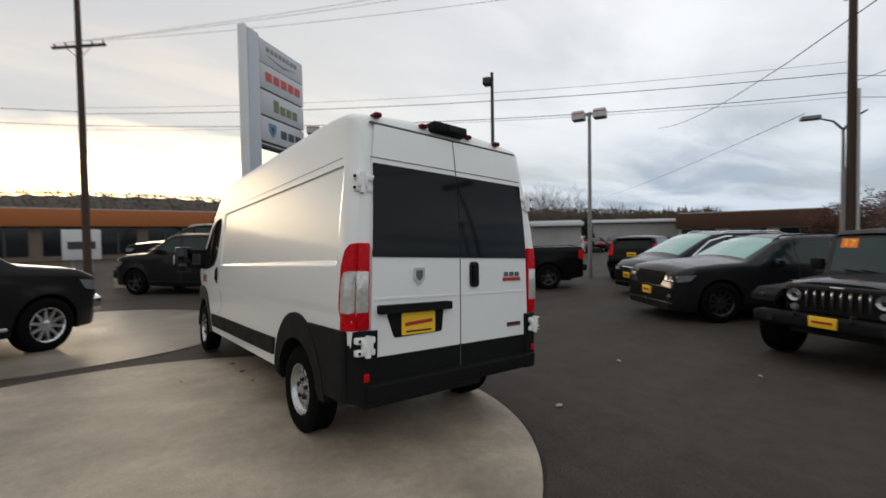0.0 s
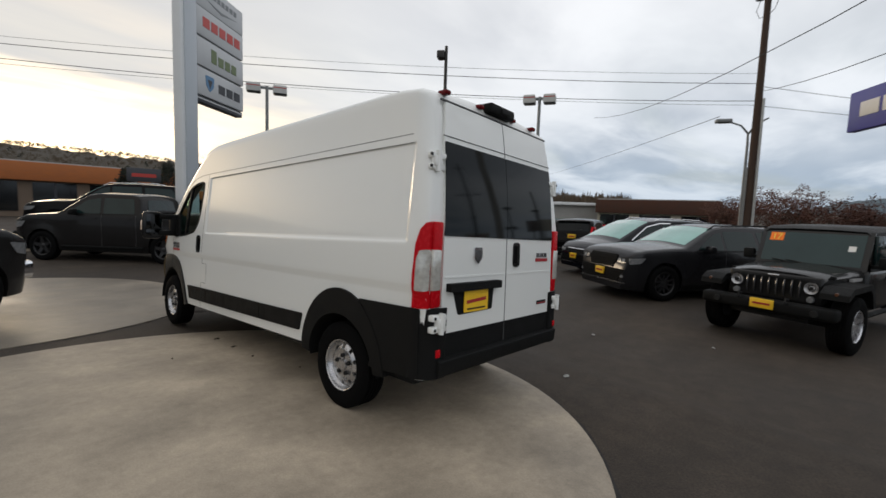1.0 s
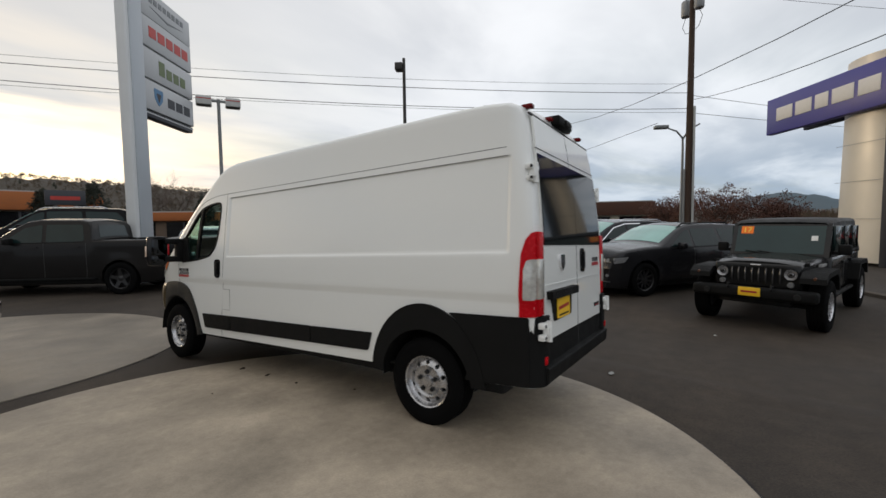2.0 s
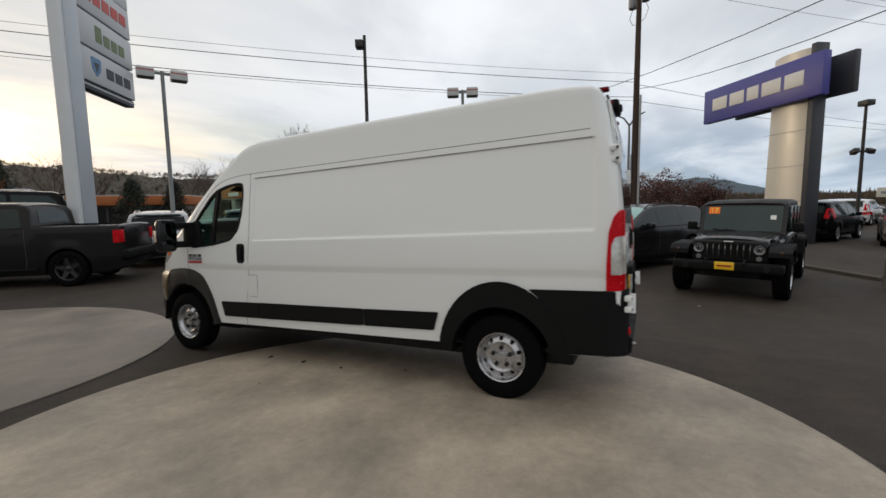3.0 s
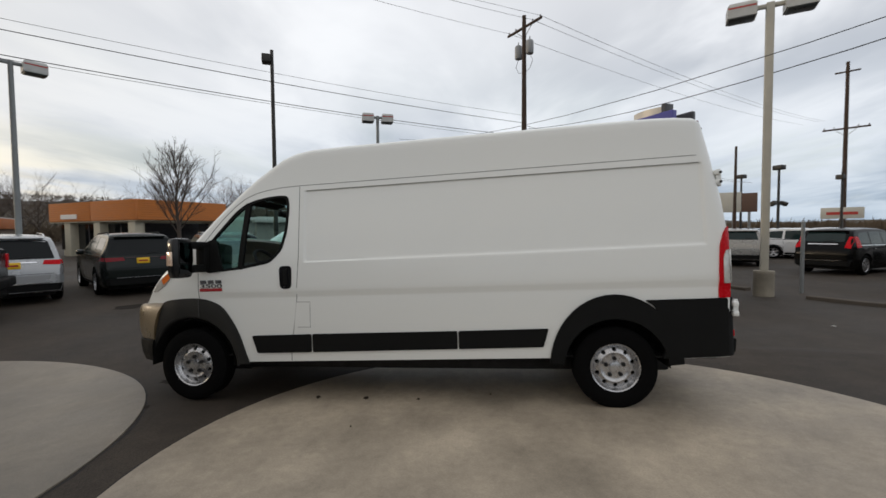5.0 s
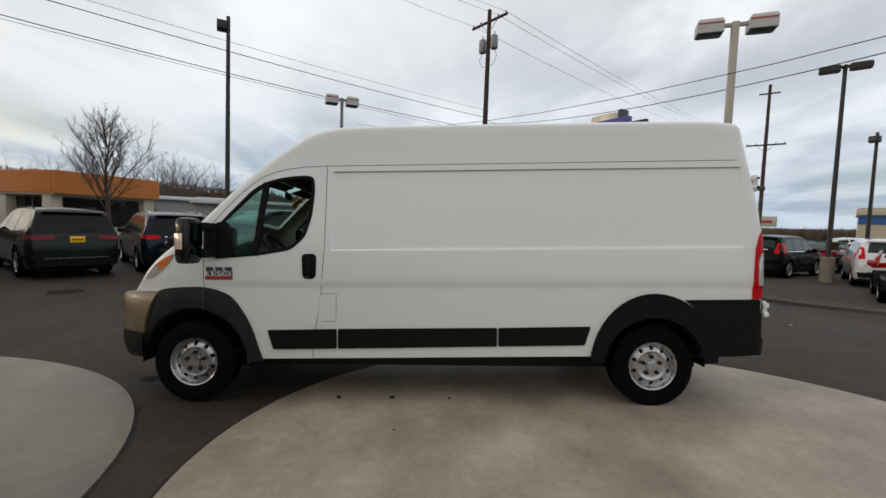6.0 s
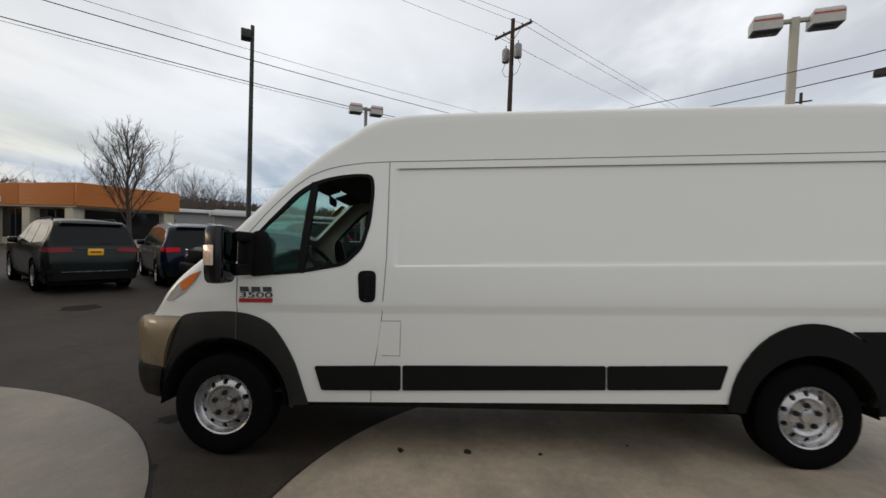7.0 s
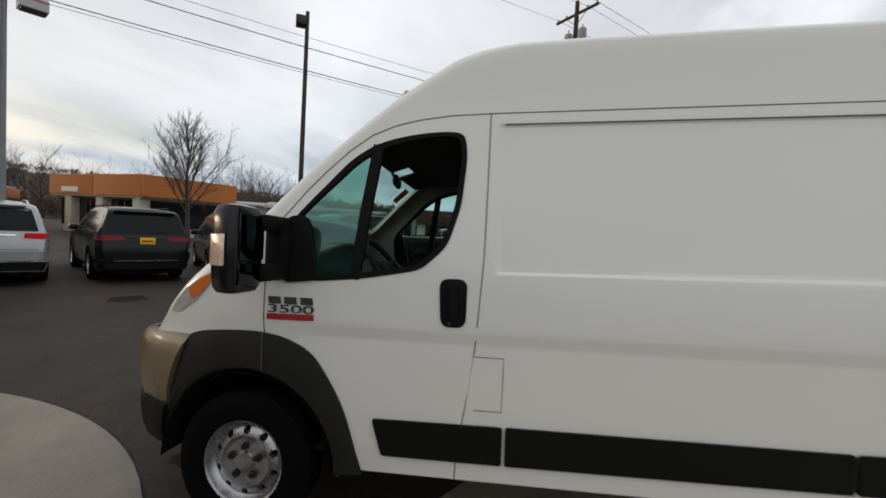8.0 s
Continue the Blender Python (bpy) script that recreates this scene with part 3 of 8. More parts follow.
VAN_SIDE = [(0.30, 0.945), (0.40, 0.985), (0.50, 0.998), (0.75, 1.008), (0.98, 1.013), (1.030, 1.012), (1.085, 1.026), (1.10, 1.028), (1.20, 1.027), (1.40, 1.021), (1.70, 1.000), (2.00, 0.972), (2.10, 0.963), (2.14, 0.958), (2.28, 0.951), (2.40, 0.946), (2.48, 0.942)]
VAN_TOP = [(-0.945, 0.66), (-0.942, 1.00), (-0.930, 1.55), (-0.907, 1.85), (-0.873, 2.10), (-0.840, 2.30), (-0.818, 2.41), (-0.790, 2.488), (-0.70, 2.528), (-0.4, 2.538), (0.0, 2.532), (0.8, 2.514), (1.5, 2.500), (2.4, 2.478), (2.75, 2.463), (2.93, 2.436), (3.05, 2.397), (3.18, 2.315), (3.33, 2.213), (3.50, 2.075), (3.70, 1.898), (3.90, 1.700), (4.06, 1.545), (4.16, 1.460), (4.29, 1.365), (4.40, 1.280), (4.50, 1.185), (4.58, 1.09), (4.66, 1.00), (4.76, 0.95), (4.88, 0.88), (4.945, 0.80)]
VAN_BOTTOM = [(-0.945, 0.47), (-0.5, 0.45), (-0.4, 0.45), (0.5, 0.45), (3.4, 0.40), (3.6, 0.40), (4.40, 0.42), (4.54, 0.56), (4.945, 0.60)]
VAN_PLAN = [(3.3, 1.0), (3.9, 0.998), (4.2, 0.985), (4.38, 0.955), (4.57, 0.892), (4.72, 0.81), (4.83, 0.70), (4.91, 0.55), (4.945, 0.40)]


VAN_RAKE = [(0.6, 0.0), (1.06, 0.0085), (1.39, 0.0163), (2.08, 0.018), (2.2, 0.016), (2.36, 0.0)]
VAN_LIFT = [(0.6, 0.0), (1.06, 0.016), (1.25, 0.006), (1.39, 0.0), (2.00, 0.010), (2.2, 0.014), (2.36, 0.0)]


def rake(y, z):
    """How far the pressed lines at a height lie above their mean; they run down towards the cab."""
    fade = (1 - sstep(2.88, 3.2, y) * sstep(1.15, 1.35, z)) * (1 - sstep(3.8, 4.2, y)) * sstep(-0.90, -0.79, y)
    return (lerp(VAN_LIFT, z) - lerp(VAN_RAKE, z) * (min(y, 3.0) - 0.74)) * fade


def van_width(y, z):
    z -= rake(y, z)
    w = lerp(VAN_SIDE, z)
    # recessed upper panel and the shallow one under it
    def field(y0, y1, z0, z1, soft=0.016):
        return sstep(y0 - soft, y0 + soft, y) * sstep(y1 + soft, y1 - soft, y) * sstep(z0 - soft * 0.6, z0 + soft * 0.6, z) * sstep(z1 + soft * 0.6, z1 - soft * 0.6, z)
    w -= 0.013 * field(-0.750, 2.815, 1.392, 2.070)
    back = -0.945 + 0.135 * max(0.0, min(1.0, (z - 1.5) / 0.92)) ** 1.25
    r = 0.085 + 0.05 * sstep(1.6, 2.4, z)
    if y < back + r:
        u = min(1.0, max(0.0, (back + r - y) / r))
        w -= r * 0.75 * (1 - math.sqrt(max(0.0, 1 - u * u)))
    return w * lerp(VAN_PLAN, y)


def spread(*stops):
    out = []
    for (a, b, d) in stops:
        k = max(1, round((b - a) / d))
        out += [a + (b - a) * i / k for i in range(k)]
    return out + [stops[-1][1]]


VAN_YS = spread((-0.945, -0.925, 0.006), (-0.925, -0.80, 0.022), (-0.80, -0.78, 0.02), (-0.78, -0.72, 0.010), (-0.72, 2.68, 0.14), (2.68, 2.78, 0.03), (2.78, 2.85, 0.010), (2.85, 4.36, 0.07), (4.36, 4.86, 0.05), (4.86, 4.945, 0.02))
VAN_ZS = [0.41, 0.44, 0.50, 0.62, 0.75, 0.88, 0.98, 1.020, 1.030, 1.040, 1.075, 1.085, 1.10, 1.14, 1.20, 1.30, 1.36, 1.380, 1.387, 1.394, 1.401, 1.42, 1.55, 1.70, 1.85, 2.0, 2.055, 2.063, 2.070, 2.077, 2.085, 2.10, 2.14, 2.22, 2.30, 2.36, 2.40]


class VanShell(Shell):
    """The van's skin, its rows of points running along the pressed lines."""

    def levels(self, y):
        return [z + rake(y, z) for z in Shell.levels(self, y)]

    def section(self, y):
        u = sstep(2.7, 3.25, y)
        self.corner = 0.10 + 0.02 * u, 0.05 + 0.035 * u
        return Shell.section(self, y)


def glide(pts, n):
    """A smooth line through the points."""
    out = []
    for i in range(len(pts) - 1):
        p0, p1, p2, p3 = (Vector(pts[max(0, min(len(pts) - 1, j))]) for j in (i - 1, i, i + 1, i + 2))
        for k in range(n):
            t = k / n
            q = 0.5 * (2 * p1 + (p2 - p0) * t + (2 * p0 - 5 * p1 + 4 * p2 - p3) * t * t + (3 * p1 - p0 - 3 * p2 + p3) * t ** 3)
            out.append((q.x, q.y))
    return out + [tuple(pts[-1])]


def build_van():
    van = thing("cargo_van", VAN @ Matrix.Translation((-0.055, 0, 0)) @ Matrix.Diagonal((0.96, 1, 1, 1)), "white high-roof cargo van parked across the round concrete pad", "van")
    sh = VanShell(van_width, VAN_TOP, VAN_BOTTOM, VAN_YS, VAN_ZS, [(-0.945, 0.02), (-0.75, 0.05), (2.4, 0.05), (3.0, 0.035), (3.5, 0.03), (4.4, 0.04), (4.945, 0.04)], (0.11, 0.085), 1.40, (0.75,), (2.14,))
    bm = sh.mesh()
    body = part("body", bm, M_WHITE, van, "white painted steel body with pressed side panels")
    # the hollow inside
    inner = Shell(lambda y, z: van_width(y, z) - 0.04, [(y, z - 0.035) for y, z in VAN_TOP], [(y, z + 0.05) for y, z in VAN_BOTTOM], [y for y in VAN_YS if -0.80 <= y <= 4.20][::2], [z for z in VAN_ZS if z < 1.0 or z in (1.20, 1.401, 1.70, 2.0, 2.14, 2.30, 2.40)], sh.crown, (0.13, 0.085), 1.401)
    pane = round_poly([(2.985, 2.005), (2.968, 1.90), (2.988, 1.66), (3.045, 1.475), (3.165, 1.36), (3.44, 1.31), (3.70, 1.285), (3.80, 1.36), (3.81, 1.575), (3.73, 1.662), (3.64, 1.757), (3.53, 1.874), (3.42, 1.948), (3.31, 1.982), (3.20, 2.003), (3.07, 2.014)], 0.05, 3)
    cuts = [(inner.mesh(), M_TRIM), prism(pane, 0, -1.3, -0.7), prism(pane, 0, 0.7, 1.3),
            prism(round_poly([(-0.76, 3.40), (0.76, 3.40), (0.86, 3.98), (-0.86, 3.98)], 0.06), 2, 1.2, 2.8)]
    for y, half in ((0.0, 0.458), (4.038, 0.484)):
        arch = [(y + half * math.cos(a), 0.36 + half * math.sin(a)) for a in [math.pi * k / 20 for k in range(21)]] + [(y - half - 0.02, 0.1), (y + half + 0.02, 0.1)]
        cuts += [prism(arch, 0, -1.3, -0.62), prism(arch, 0, 0.62, 1.3)]
    carve(body, cuts)
    for s in (-1, 1):
        for y in (0.0, 4.038):
            arc = [math.pi * k / 18 for k in range(19)]
            w = bmesh.new()
            a = [w.verts.new((s * 0.985, y + 0.450 * math.cos(t), 0.36 + 0.450 * math.sin(t))) for t in arc]
            b = [w.verts.new((s * 0.66, y + 0.450 * math.cos(t), 0.36 + 0.450 * math.sin(t))) for t in arc]
            for i in range(18):
                w.faces.new((a[i], a[i + 1], b[i + 1], b[i]))
            w.faces.new(b)
            bmesh.ops.solidify(w, geom=w.faces[:], thickness=0.012)
            part("wheel_well", w, M_DARK, van)
    # underbody with unseen parts added to darken the ground below, bulkhead, cab floor
    part("underbody", bx(-0.66, 0.66, -0.55, 4.3, 0.26, 0.44, 0.03), M_DARK, van)
    part("underfloor", bx(-0.90, 0.90, -0.85, 4.3, 0.435, 0.45), M_DARK, van)
    part("rear_axle", tb([(-0.80, 0, 0.30), (0.80, 0, 0.30)], 0.055, 10), M_DARK, van)
    part("front_subframe", bx(-0.50, 0.50, 3.70, 4.35, 0.19, 0.34, 0.05, 3), M_DARK, van)
    part("exhaust_pipe", tb([(0.35, 3.6, 0.27), (0.42, 2.2, 0.26), (0.48, 0.6, 0.27), (0.50, -0.3, 0.34)], 0.045, 8), M_DARK, van)
    part("fuel_tank", bx(-0.62, -0.10, 1.9, 3.0, 0.25, 0.36, 0.05, 3), M_DARK, van)
    for s in (-1, 1):
        part("leaf_spring", bx(*sorted((s * 0.50, s * 0.57)), -0.62, 0.70, 0.36, 0.405, 0.01), M_DARK, van)
    part("bulkhead", bx(-0.90, 0.90, 2.60, 2.64, 0.5, 2.36, 0.01), M_TRIM, van)
    # cab
    dash = prism(round_poly([(3.62, 0.86), (4.10, 0.86), (4.10, 1.30), (3.95, 1.37), (3.72, 1.30), (3.61, 1.16)], 0.06), 0, -0.90, 0.90)
    part("dashboard", dash, M_SEAT, van, "dark grey moulded dashboard")
    part("cab_floor", bx(-0.93, 0.93, 2.64, 3.55, 0.55, 0.60), M_SEAT, van)
    for x in (-0.52, 0.52):
        st = part("seat", bx(x - 0.25, x + 0.25, 2.86, 3.36, 0.92, 1.10, 0.05, 3), M_SEAT, van)
        part("seat_back", bx(-0.25, 0.25, -0.07, 0.07, 0.0, 0.66, 0.05, 3, pose(x, 2.84, 1.08, 10)), M_SEAT, st)
        part("headrest", bx(-0.14, 0.14, -0.05, 0.05, 0.0, 0.2, 0.04, 3, pose(x, 2.72, 1.76, 10)), M_SEAT, st)
        part("seat_base", bx(x - 0.2, x + 0.2, 2.88, 3.3, 0.60, 0.93, 0.03), M_DARK, st)
    sw = bmesh.new()
    ring = [(0.20 * math.cos(2 * math.pi * k / 24), 0.20 * math.sin(2 * math.pi * k / 24), 0) for k in range(25)]
    tube(sw, ring, 0.017, 8, False)
    for a in (0.2, math.pi - 0.2, math.pi * 1.5):
        tube(sw, [(0, 0, -0.03), (0.19 * math.cos(a), 0.19 * math.sin(a), 0)], 0.02, 6)
    box(sw, -0.08, 0.08, -0.07, 0.07, -0.06, 0.0, 0.02)
    bmesh.ops.transform(sw, verts=sw.verts, matrix=pose(-0.50, 3.46, 1.34, 52))
    part("steering_wheel", sw, M_SEAT, van)
    part("steering_column", tb([(-0.50, 3.48, 1.30), (-0.50, 3.72, 1.12)], 0.05, 10), M_SEAT, van)
    rv = bmesh.new()
    box(rv, -0.12, 0.12, -0.02, 0.02, -0.035, 0.035, 0.015, 2, pose(0.0, 3.55, 1.93, 0, 0, 8))
    tube(rv, [(0, 3.555, 1.95), (0, 3.585, 1.99)], 0.012, 6)
    # the unlit look under the cab roof is put into the lining's colour
    lining = mat("dark_cab_headliner", (0.035, 0.033, 0.030), 0.9, var=0.15, scale=12, bump=0.2, bscale=300)
    part("headliner", bx(-0.86, 0.86, 2.66, 3.47, 2.025, 2.055, 0.01), lining, van, "fabric cab headliner, cab shade put into its dark colour")
    for x in (-0.40, 0.40):
        part("sun_visor", bx(-0.28, 0.28, 0.0, 0.125, -0.022, 0.0, 0.010, 3, pose(x, 3.45, 2.025, -18)), lining, van)
    part("door_card", bx(0.86, 0.90, 2.70, 3.42, 0.80, 1.335, 0.02, 3), mat("cream_door_card", (0.50, 0.44, 0.28), 0.7, var=0.1, scale=10, bump=0.2, bscale=300), van, "cream inner door panel")
    part("rear_view_mirror", rv, M_SEAT, van)
    part("windscreen", sh.over(3.38, 4.00, -0.76, 0.76, -0.006, 0.006, -0.87, 0.87), M_CLEARGLASS, van).visible_shadow = False
    part("windscreen_sticker", sh.over(3.63, 3.74, 0.57, 0.71, -0.016, 0.002), mat("orange_sticker", (0.80, 0.33, 0.02), 0.5, var=0.1, scale=20), van, "orange price sticker inside the glass")
    for s in (-1, 1):
        quarter = [(3.487, 1.325), (3.70, 1.30), (3.785, 1.37), (3.795, 1.57), (3.63, 1.755), (3.525, 1.865), (3.415, 1.94), (3.44, 1.65)]
        whole = pane if s > 0 else round_poly(quarter, 0.02)
        door = part("door_glass" if s > 0 else "quarter_glass", sh.side(whole, -0.012, 0.005, s, 0.12), M_CLEARGLASS if s > 0 else glass("teal_quarter_glass", (0.62, 0.86, 0.81), clear=0.85, ior=2.0, gloss=(0.62, 0.90, 0.84)), van)
        door.visible_shadow = False
        mid = sum((Vector(p) for p in pane), Vector((0, 0))) / len(pane)
        inner = [tuple(Vector(p) + (mid - Vector(p)).normalized() * 0.028) for p in pane]
        fr = bmesh.new()
        rows = []
        for p, q in zip(pane, inner):
            rows.append([fr.verts.new((s * (sh.width(*a) + o), *a)) for a, o in ((p, 0.004), (q, 0.004), (q, -0.03), (p, -0.03))])
        for i in range(len(rows)):
            a, b = rows[i], rows[(i + 1) % len(rows)]
            for k in range(4):
                fr.faces.new((a[k], a[(k + 1) % 4], b[(k + 1) % 4], b[k]))
        bmesh.ops.recalc_face_normals(fr, faces=fr.faces)
        part("window_seal", fr, M_PLASTIC, van)
        part("window_divider", sh.line([(3.482, 1.305), (3.445, 1.62), (3.398, 1.95)], 0.050, 0.003, 0.03, s), M_PLASTIC, van)
        part("mirror_sail", sh.side(round_poly([(3.66, 1.292), (3.83, 1.275), (3.85, 1.56), (3.81, 1.60), (3.735, 1.60), (3.70, 1.47)], 0.03), 0.012, 0.03, s), M_PLASTIC, van)
        # towing mirror: a tall head held out on two arms, its glass facing back
        gloss_black = mat("gloss_black_plastic", (0.010, 0.010, 0.011), 0.20, var=0.1, coat=0.12, spec=0.25)
        plan = round_poly([(1.195, 3.845), (1.40, 3.838), (1.435, 3.86), (1.432, 3.892), (1.405, 3.952), (1.36, 3.970), (1.235, 3.970), (1.195, 3.93)], 0.025, 3)
        mir, rows = bmesh.new(), []
        for z, k in ((1.245, 0.55), (1.252, 0.80), (1.275, 0.94), (1.32, 1.0), (1.45, 1.02), (1.54, 1.0), (1.585, 0.95), (1.607, 0.82), (1.614, 0.55)):
            rows.append([mir.verts.new((s * (1.30 + (x - 1.30) * k), 3.90 + (y - 3.90) * k, z)) for x, y in plan])
        n = len(plan)
        for a, b in zip(rows, rows[1:]):
            for i in range(n):
                mir.faces.new((a[i], a[(i + 1) % n], b[(i + 1) % n], b[i]))
        mir.faces.new(rows[0])
        mir.faces.new(rows[-1])
        bmesh.ops.recalc_face_normals(mir, faces=mir.faces)
        mo = part("side_mirror", mir, gloss_black, van, "large black towing mirror")
        part("mirror_arm", bx(*sorted((s * 0.99, s * 1.24)), 3.80, 3.90, 1.515, 1.585, 0.02), M_PLASTIC, mo)
        part("mirror_arm", bx(*sorted((s * 0.99, s * 1.24)), 3.80, 3.90, 1.290, 1.365, 0.02), M_PLASTIC, mo)
        part("mirror_hinge", bx(*sorted((s * 1.0, s * 1.10)), 3.80, 3.90, 1.30, 1.57, 0.02), M_PLASTIC, mo)
        part("mirror_glass", bx(*sorted((s * 1.215, s * 1.395)), 3.832, 3.842, 1.385, 1.575, 0.004), M_MIRROR, mo)
        part("mirror_glass", bx(*sorted((s * 1.215, s * 1.395)), 3.832, 3.842, 1.285, 1.370, 0.004), M_MIRROR, mo)
        lens = bmesh.new()
        box(lens, -0.010, 0.016, -0.040, 0.036, -0.064, 0.064, 0.006)
        bmesh.ops.transform(lens, verts=lens.verts, matrix=pose(s * 1.419, 3.910, 1.425, 0, 0, s * 25) @ Matrix.Diagonal((s, 1, 1, 1)))
        bmesh.ops.recalc_face_normals(lens, faces=lens.faces)
        part("turn_signal", lens, mat("mirror_lamp_lens", (0.80, 0.60, 0.46), 0.15, metal=0.2, var=0.4, scale=60, coat=0.8), mo, "clear ribbed turn signal lens")
        # black cladding
        def arch_strip(y, r0, r1, a0, a1):
            arcs = [radians(a0 + (a1 - a0) * k / 22) for k in range(23)]
            return [(y + r1 * math.cos(t) * 0.86, 0.36 + r1 * math.sin(t)) for t in arcs] + [(y + r0 * math.cos(t), 0.36 + r0 * math.sin(t)) for t in reversed(arcs)]
        part("wheel_arch_trim", sh.side(arch_strip(0.0, 0.435, 0.645, 4, 176), 0.022, 0.045, s), M_PLASTIC, van)
        outer = [(4.530, 0.47), (4.512, 0.55), (4.487, 0.67), (4.425, 0.84), (4.36, 0.97), (4.30, 1.005), (4.18, 1.022), (4.03, 1.030), (3.93, 1.026), (3.82, 1.006), (3.69, 0.945), (3.59, 0.82), (3.51, 0.67), (3.445, 0.47), (3.42, 0.385)]
        outer = glide(outer, 4)[::-1]
        band, rows = bmesh.new(), []
        n = len(outer)
        for k, (oy, oz) in enumerate(outer):
            t = radians(178 - 164 * k / (n - 1))
            iy, iz = 4.038 + 0.502 * math.cos(t), 0.36 + 0.502 * math.sin(t)
            pts = [(iy + (oy - iy) * u, iz + (oz - iz) * u) for u in (0, 0.25, 0.5, 0.75, 1)]
            row = [band.verts.new((s * (sh.width(y, max(z, 0.42)) + o), y, z)) for (y, z), o in zip(pts, (0.008, 0.015, 0.018, 0.018, 0.014))]
            row += [band.verts.new((v.co.x - s * 0.04, v.co.y, v.co.z)) for v in row[::-1]]
            rows.append(row)
        for a, b in zip(rows, rows[1:]):
            for k in range(10):
                band.faces.new((a[k], a[(k + 1) % 10], b[(k + 1) % 10], b[k]))
        band.faces.new(rows[0])
        band.faces.new(rows[-1])
        bmesh.ops.recalc_face_normals(band, faces=band.faces)
        part("wheel_arch_trim", band, M_ARCH, van)
        lip, rows = bmesh.new(), []
        for k in range(6, 181, 6):
            t = radians(k)
            row = []
            for r, o in ((0.459, -0.10), (0.467, -0.030), (0.477, -0.004), (0.489, 0.006), (0.499, 0.007), (0.509, 0.000)):
                y, z = 4.038 + r * math.cos(t), 0.36 + r * math.sin(t)
                row.append(lip.verts.new((s * (sh.width(y, max(z, 0.42)) + o), y, z)))
            rows.append(row)
        for a, b in zip(rows, rows[1:]):
            for i in range(5):
                lip.faces.new((a[i], a[i + 1], b[i + 1], b[i]))
        bmesh.ops.recalc_face_normals(lip, faces=lip.faces)
        part("arch_lip", lip, M_ARCH, van)
        part("fender_joint", sh.line([(3.930, 0.84), (3.930, 1.025)], 0.007, 0.0215, 0.004, s), M_GAP, van)
        part("quarter_cladding", sh.side(round_poly([(-0.90, 0.475), (-0.38, 0.45), (-0.44, 0.60), (-0.40, 0.78), (-0.32, 0.90), (-0.25, 0.952), (-0.90, 0.962)], 0.02), 0.018, 0.04, s, 0.03), M_PLASTIC, van)
        strip = round_poly([(0.558, 0.712), (0.607, 0.550), (1.357, 0.532), (1.357, 0.694)], 0.015)
        part("rub_strip", sh.side(strip, 0.016, 0.03, s), M_PLASTIC, van, "black plastic side rub strip")
        part("rub_strip", sh.side(round_poly([(1.369, 0.694), (1.369, 0.532), (2.755, 0.500), (2.755, 0.672)], 0.012), 0.016, 0.03, s), M_PLASTIC, van)
        part("rub_strip", sh.side(round_poly([(2.769, 0.671), (2.769, 0.500), (3.322, 0.490), (3.373, 0.657)], 0.015), 0.016, 0.03, s), M_PLASTIC, van)
        # seams
        part("roof_seam", sh.line([(-0.72, 2.176), (2.00, 2.118), (2.86, 2.100), (3.05, 2.091), (3.21, 2.069), (3.32, 2.043), (3.43, 1.998), (3.54, 1.919), (3.65, 1.817), (3.75, 1.712), (3.835, 1.612), (3.93, 1.500)], 0.0055, 0.0015, 0.004, s), M_SEAM, van)
        part("panel_gutter", sh.line([(-0.735, 2.112), (2.80, 2.047)], 0.0045, 0.0015, 0.004, s), M_SEAM, van)
        part("door_seam", sh.line([(2.868, 2.10), (2.870, 1.75), (2.875, 1.42), (2.888, 1.227), (2.903, 1.02), (2.925, 0.83), (2.952, 0.675), (2.975, 0.50), (2.980, 0.41)], 0.0055, 0.0015, 0.004, s), M_SEAM, van)
        part("door_seam", sh.line([(3.930, 1.275), (3.930, 1.02)], 0.006, 0.0015, 0.004, s), M_SEAM, van)
        if s < 0:
            part("fuel_flap", sh.side([(2.772, 0.738), (2.772, 0.979), (2.908, 0.979), (2.938, 0.738)], 0.002, 0.01, s), M_WHITE, van)
            part("fuel_flap_seam", sh.line([(2.90, 0.738), (2.776, 0.738), (2.772, 0.979), (2.908, 0.979)], 0.004, 0.003, 0.003, s), M_SEAM, van)
        # door handle in its dark cup
        h = part("handle_cup", sh.side(round_poly([(2.948, 1.108), (3.062, 1.108), (3.074, 1.326), (2.945, 1.328)], 0.045, 6), 0.006, 0.02, s, 0.05), mat("gloss_black_plastic", (0.010, 0.010, 0.011), 0.20, var=0.1, coat=0.12, spec=0.25), van, "black recessed door handle")
        part("pull", sh.side(round_poly([(2.985, 1.15), (3.02, 1.15), (3.022, 1.30), (2.987, 1.30)], 0.012), 0.026, 0.016, s), M_PLASTIC, h)
        part("lock", sh.side(round_poly([(3.01, 1.115), (3.03, 1.115), (3.03, 1.135), (3.01, 1.135)], 0.008), 0.010, 0.01, s), M_CHROME, h)
        # badge: bars in place of letters
        bd = part("badge", sh.side([(3.672, 1.098), (3.910, 1.096), (3.910, 1.124), (3.672, 1.126)], 0.006, 0.006, s), M_PRINT_RED, van, "chrome lettered badge with a red bar")
        for k in range(3):
            part("badge_letter", sh.side([(3.676 + k * 0.082, 1.172), (3.738 + k * 0.082, 1.172), (3.742 + k * 0.082, 1.206), (3.682 + k * 0.082, 1.206)], 0.007, 0.007, s), M_SATIN, bd)
        turn = Matrix(((0, 0, s, s * (sh.width(3.79, 1.147) + 0.004)), (s, 0, 0, 3.790), (0, 1, 0, 1.147), (0, 0, 0, 1)))
        lettering("badge_number", "3500", 0.232, 0.038, turn, M_SATIN, bd)
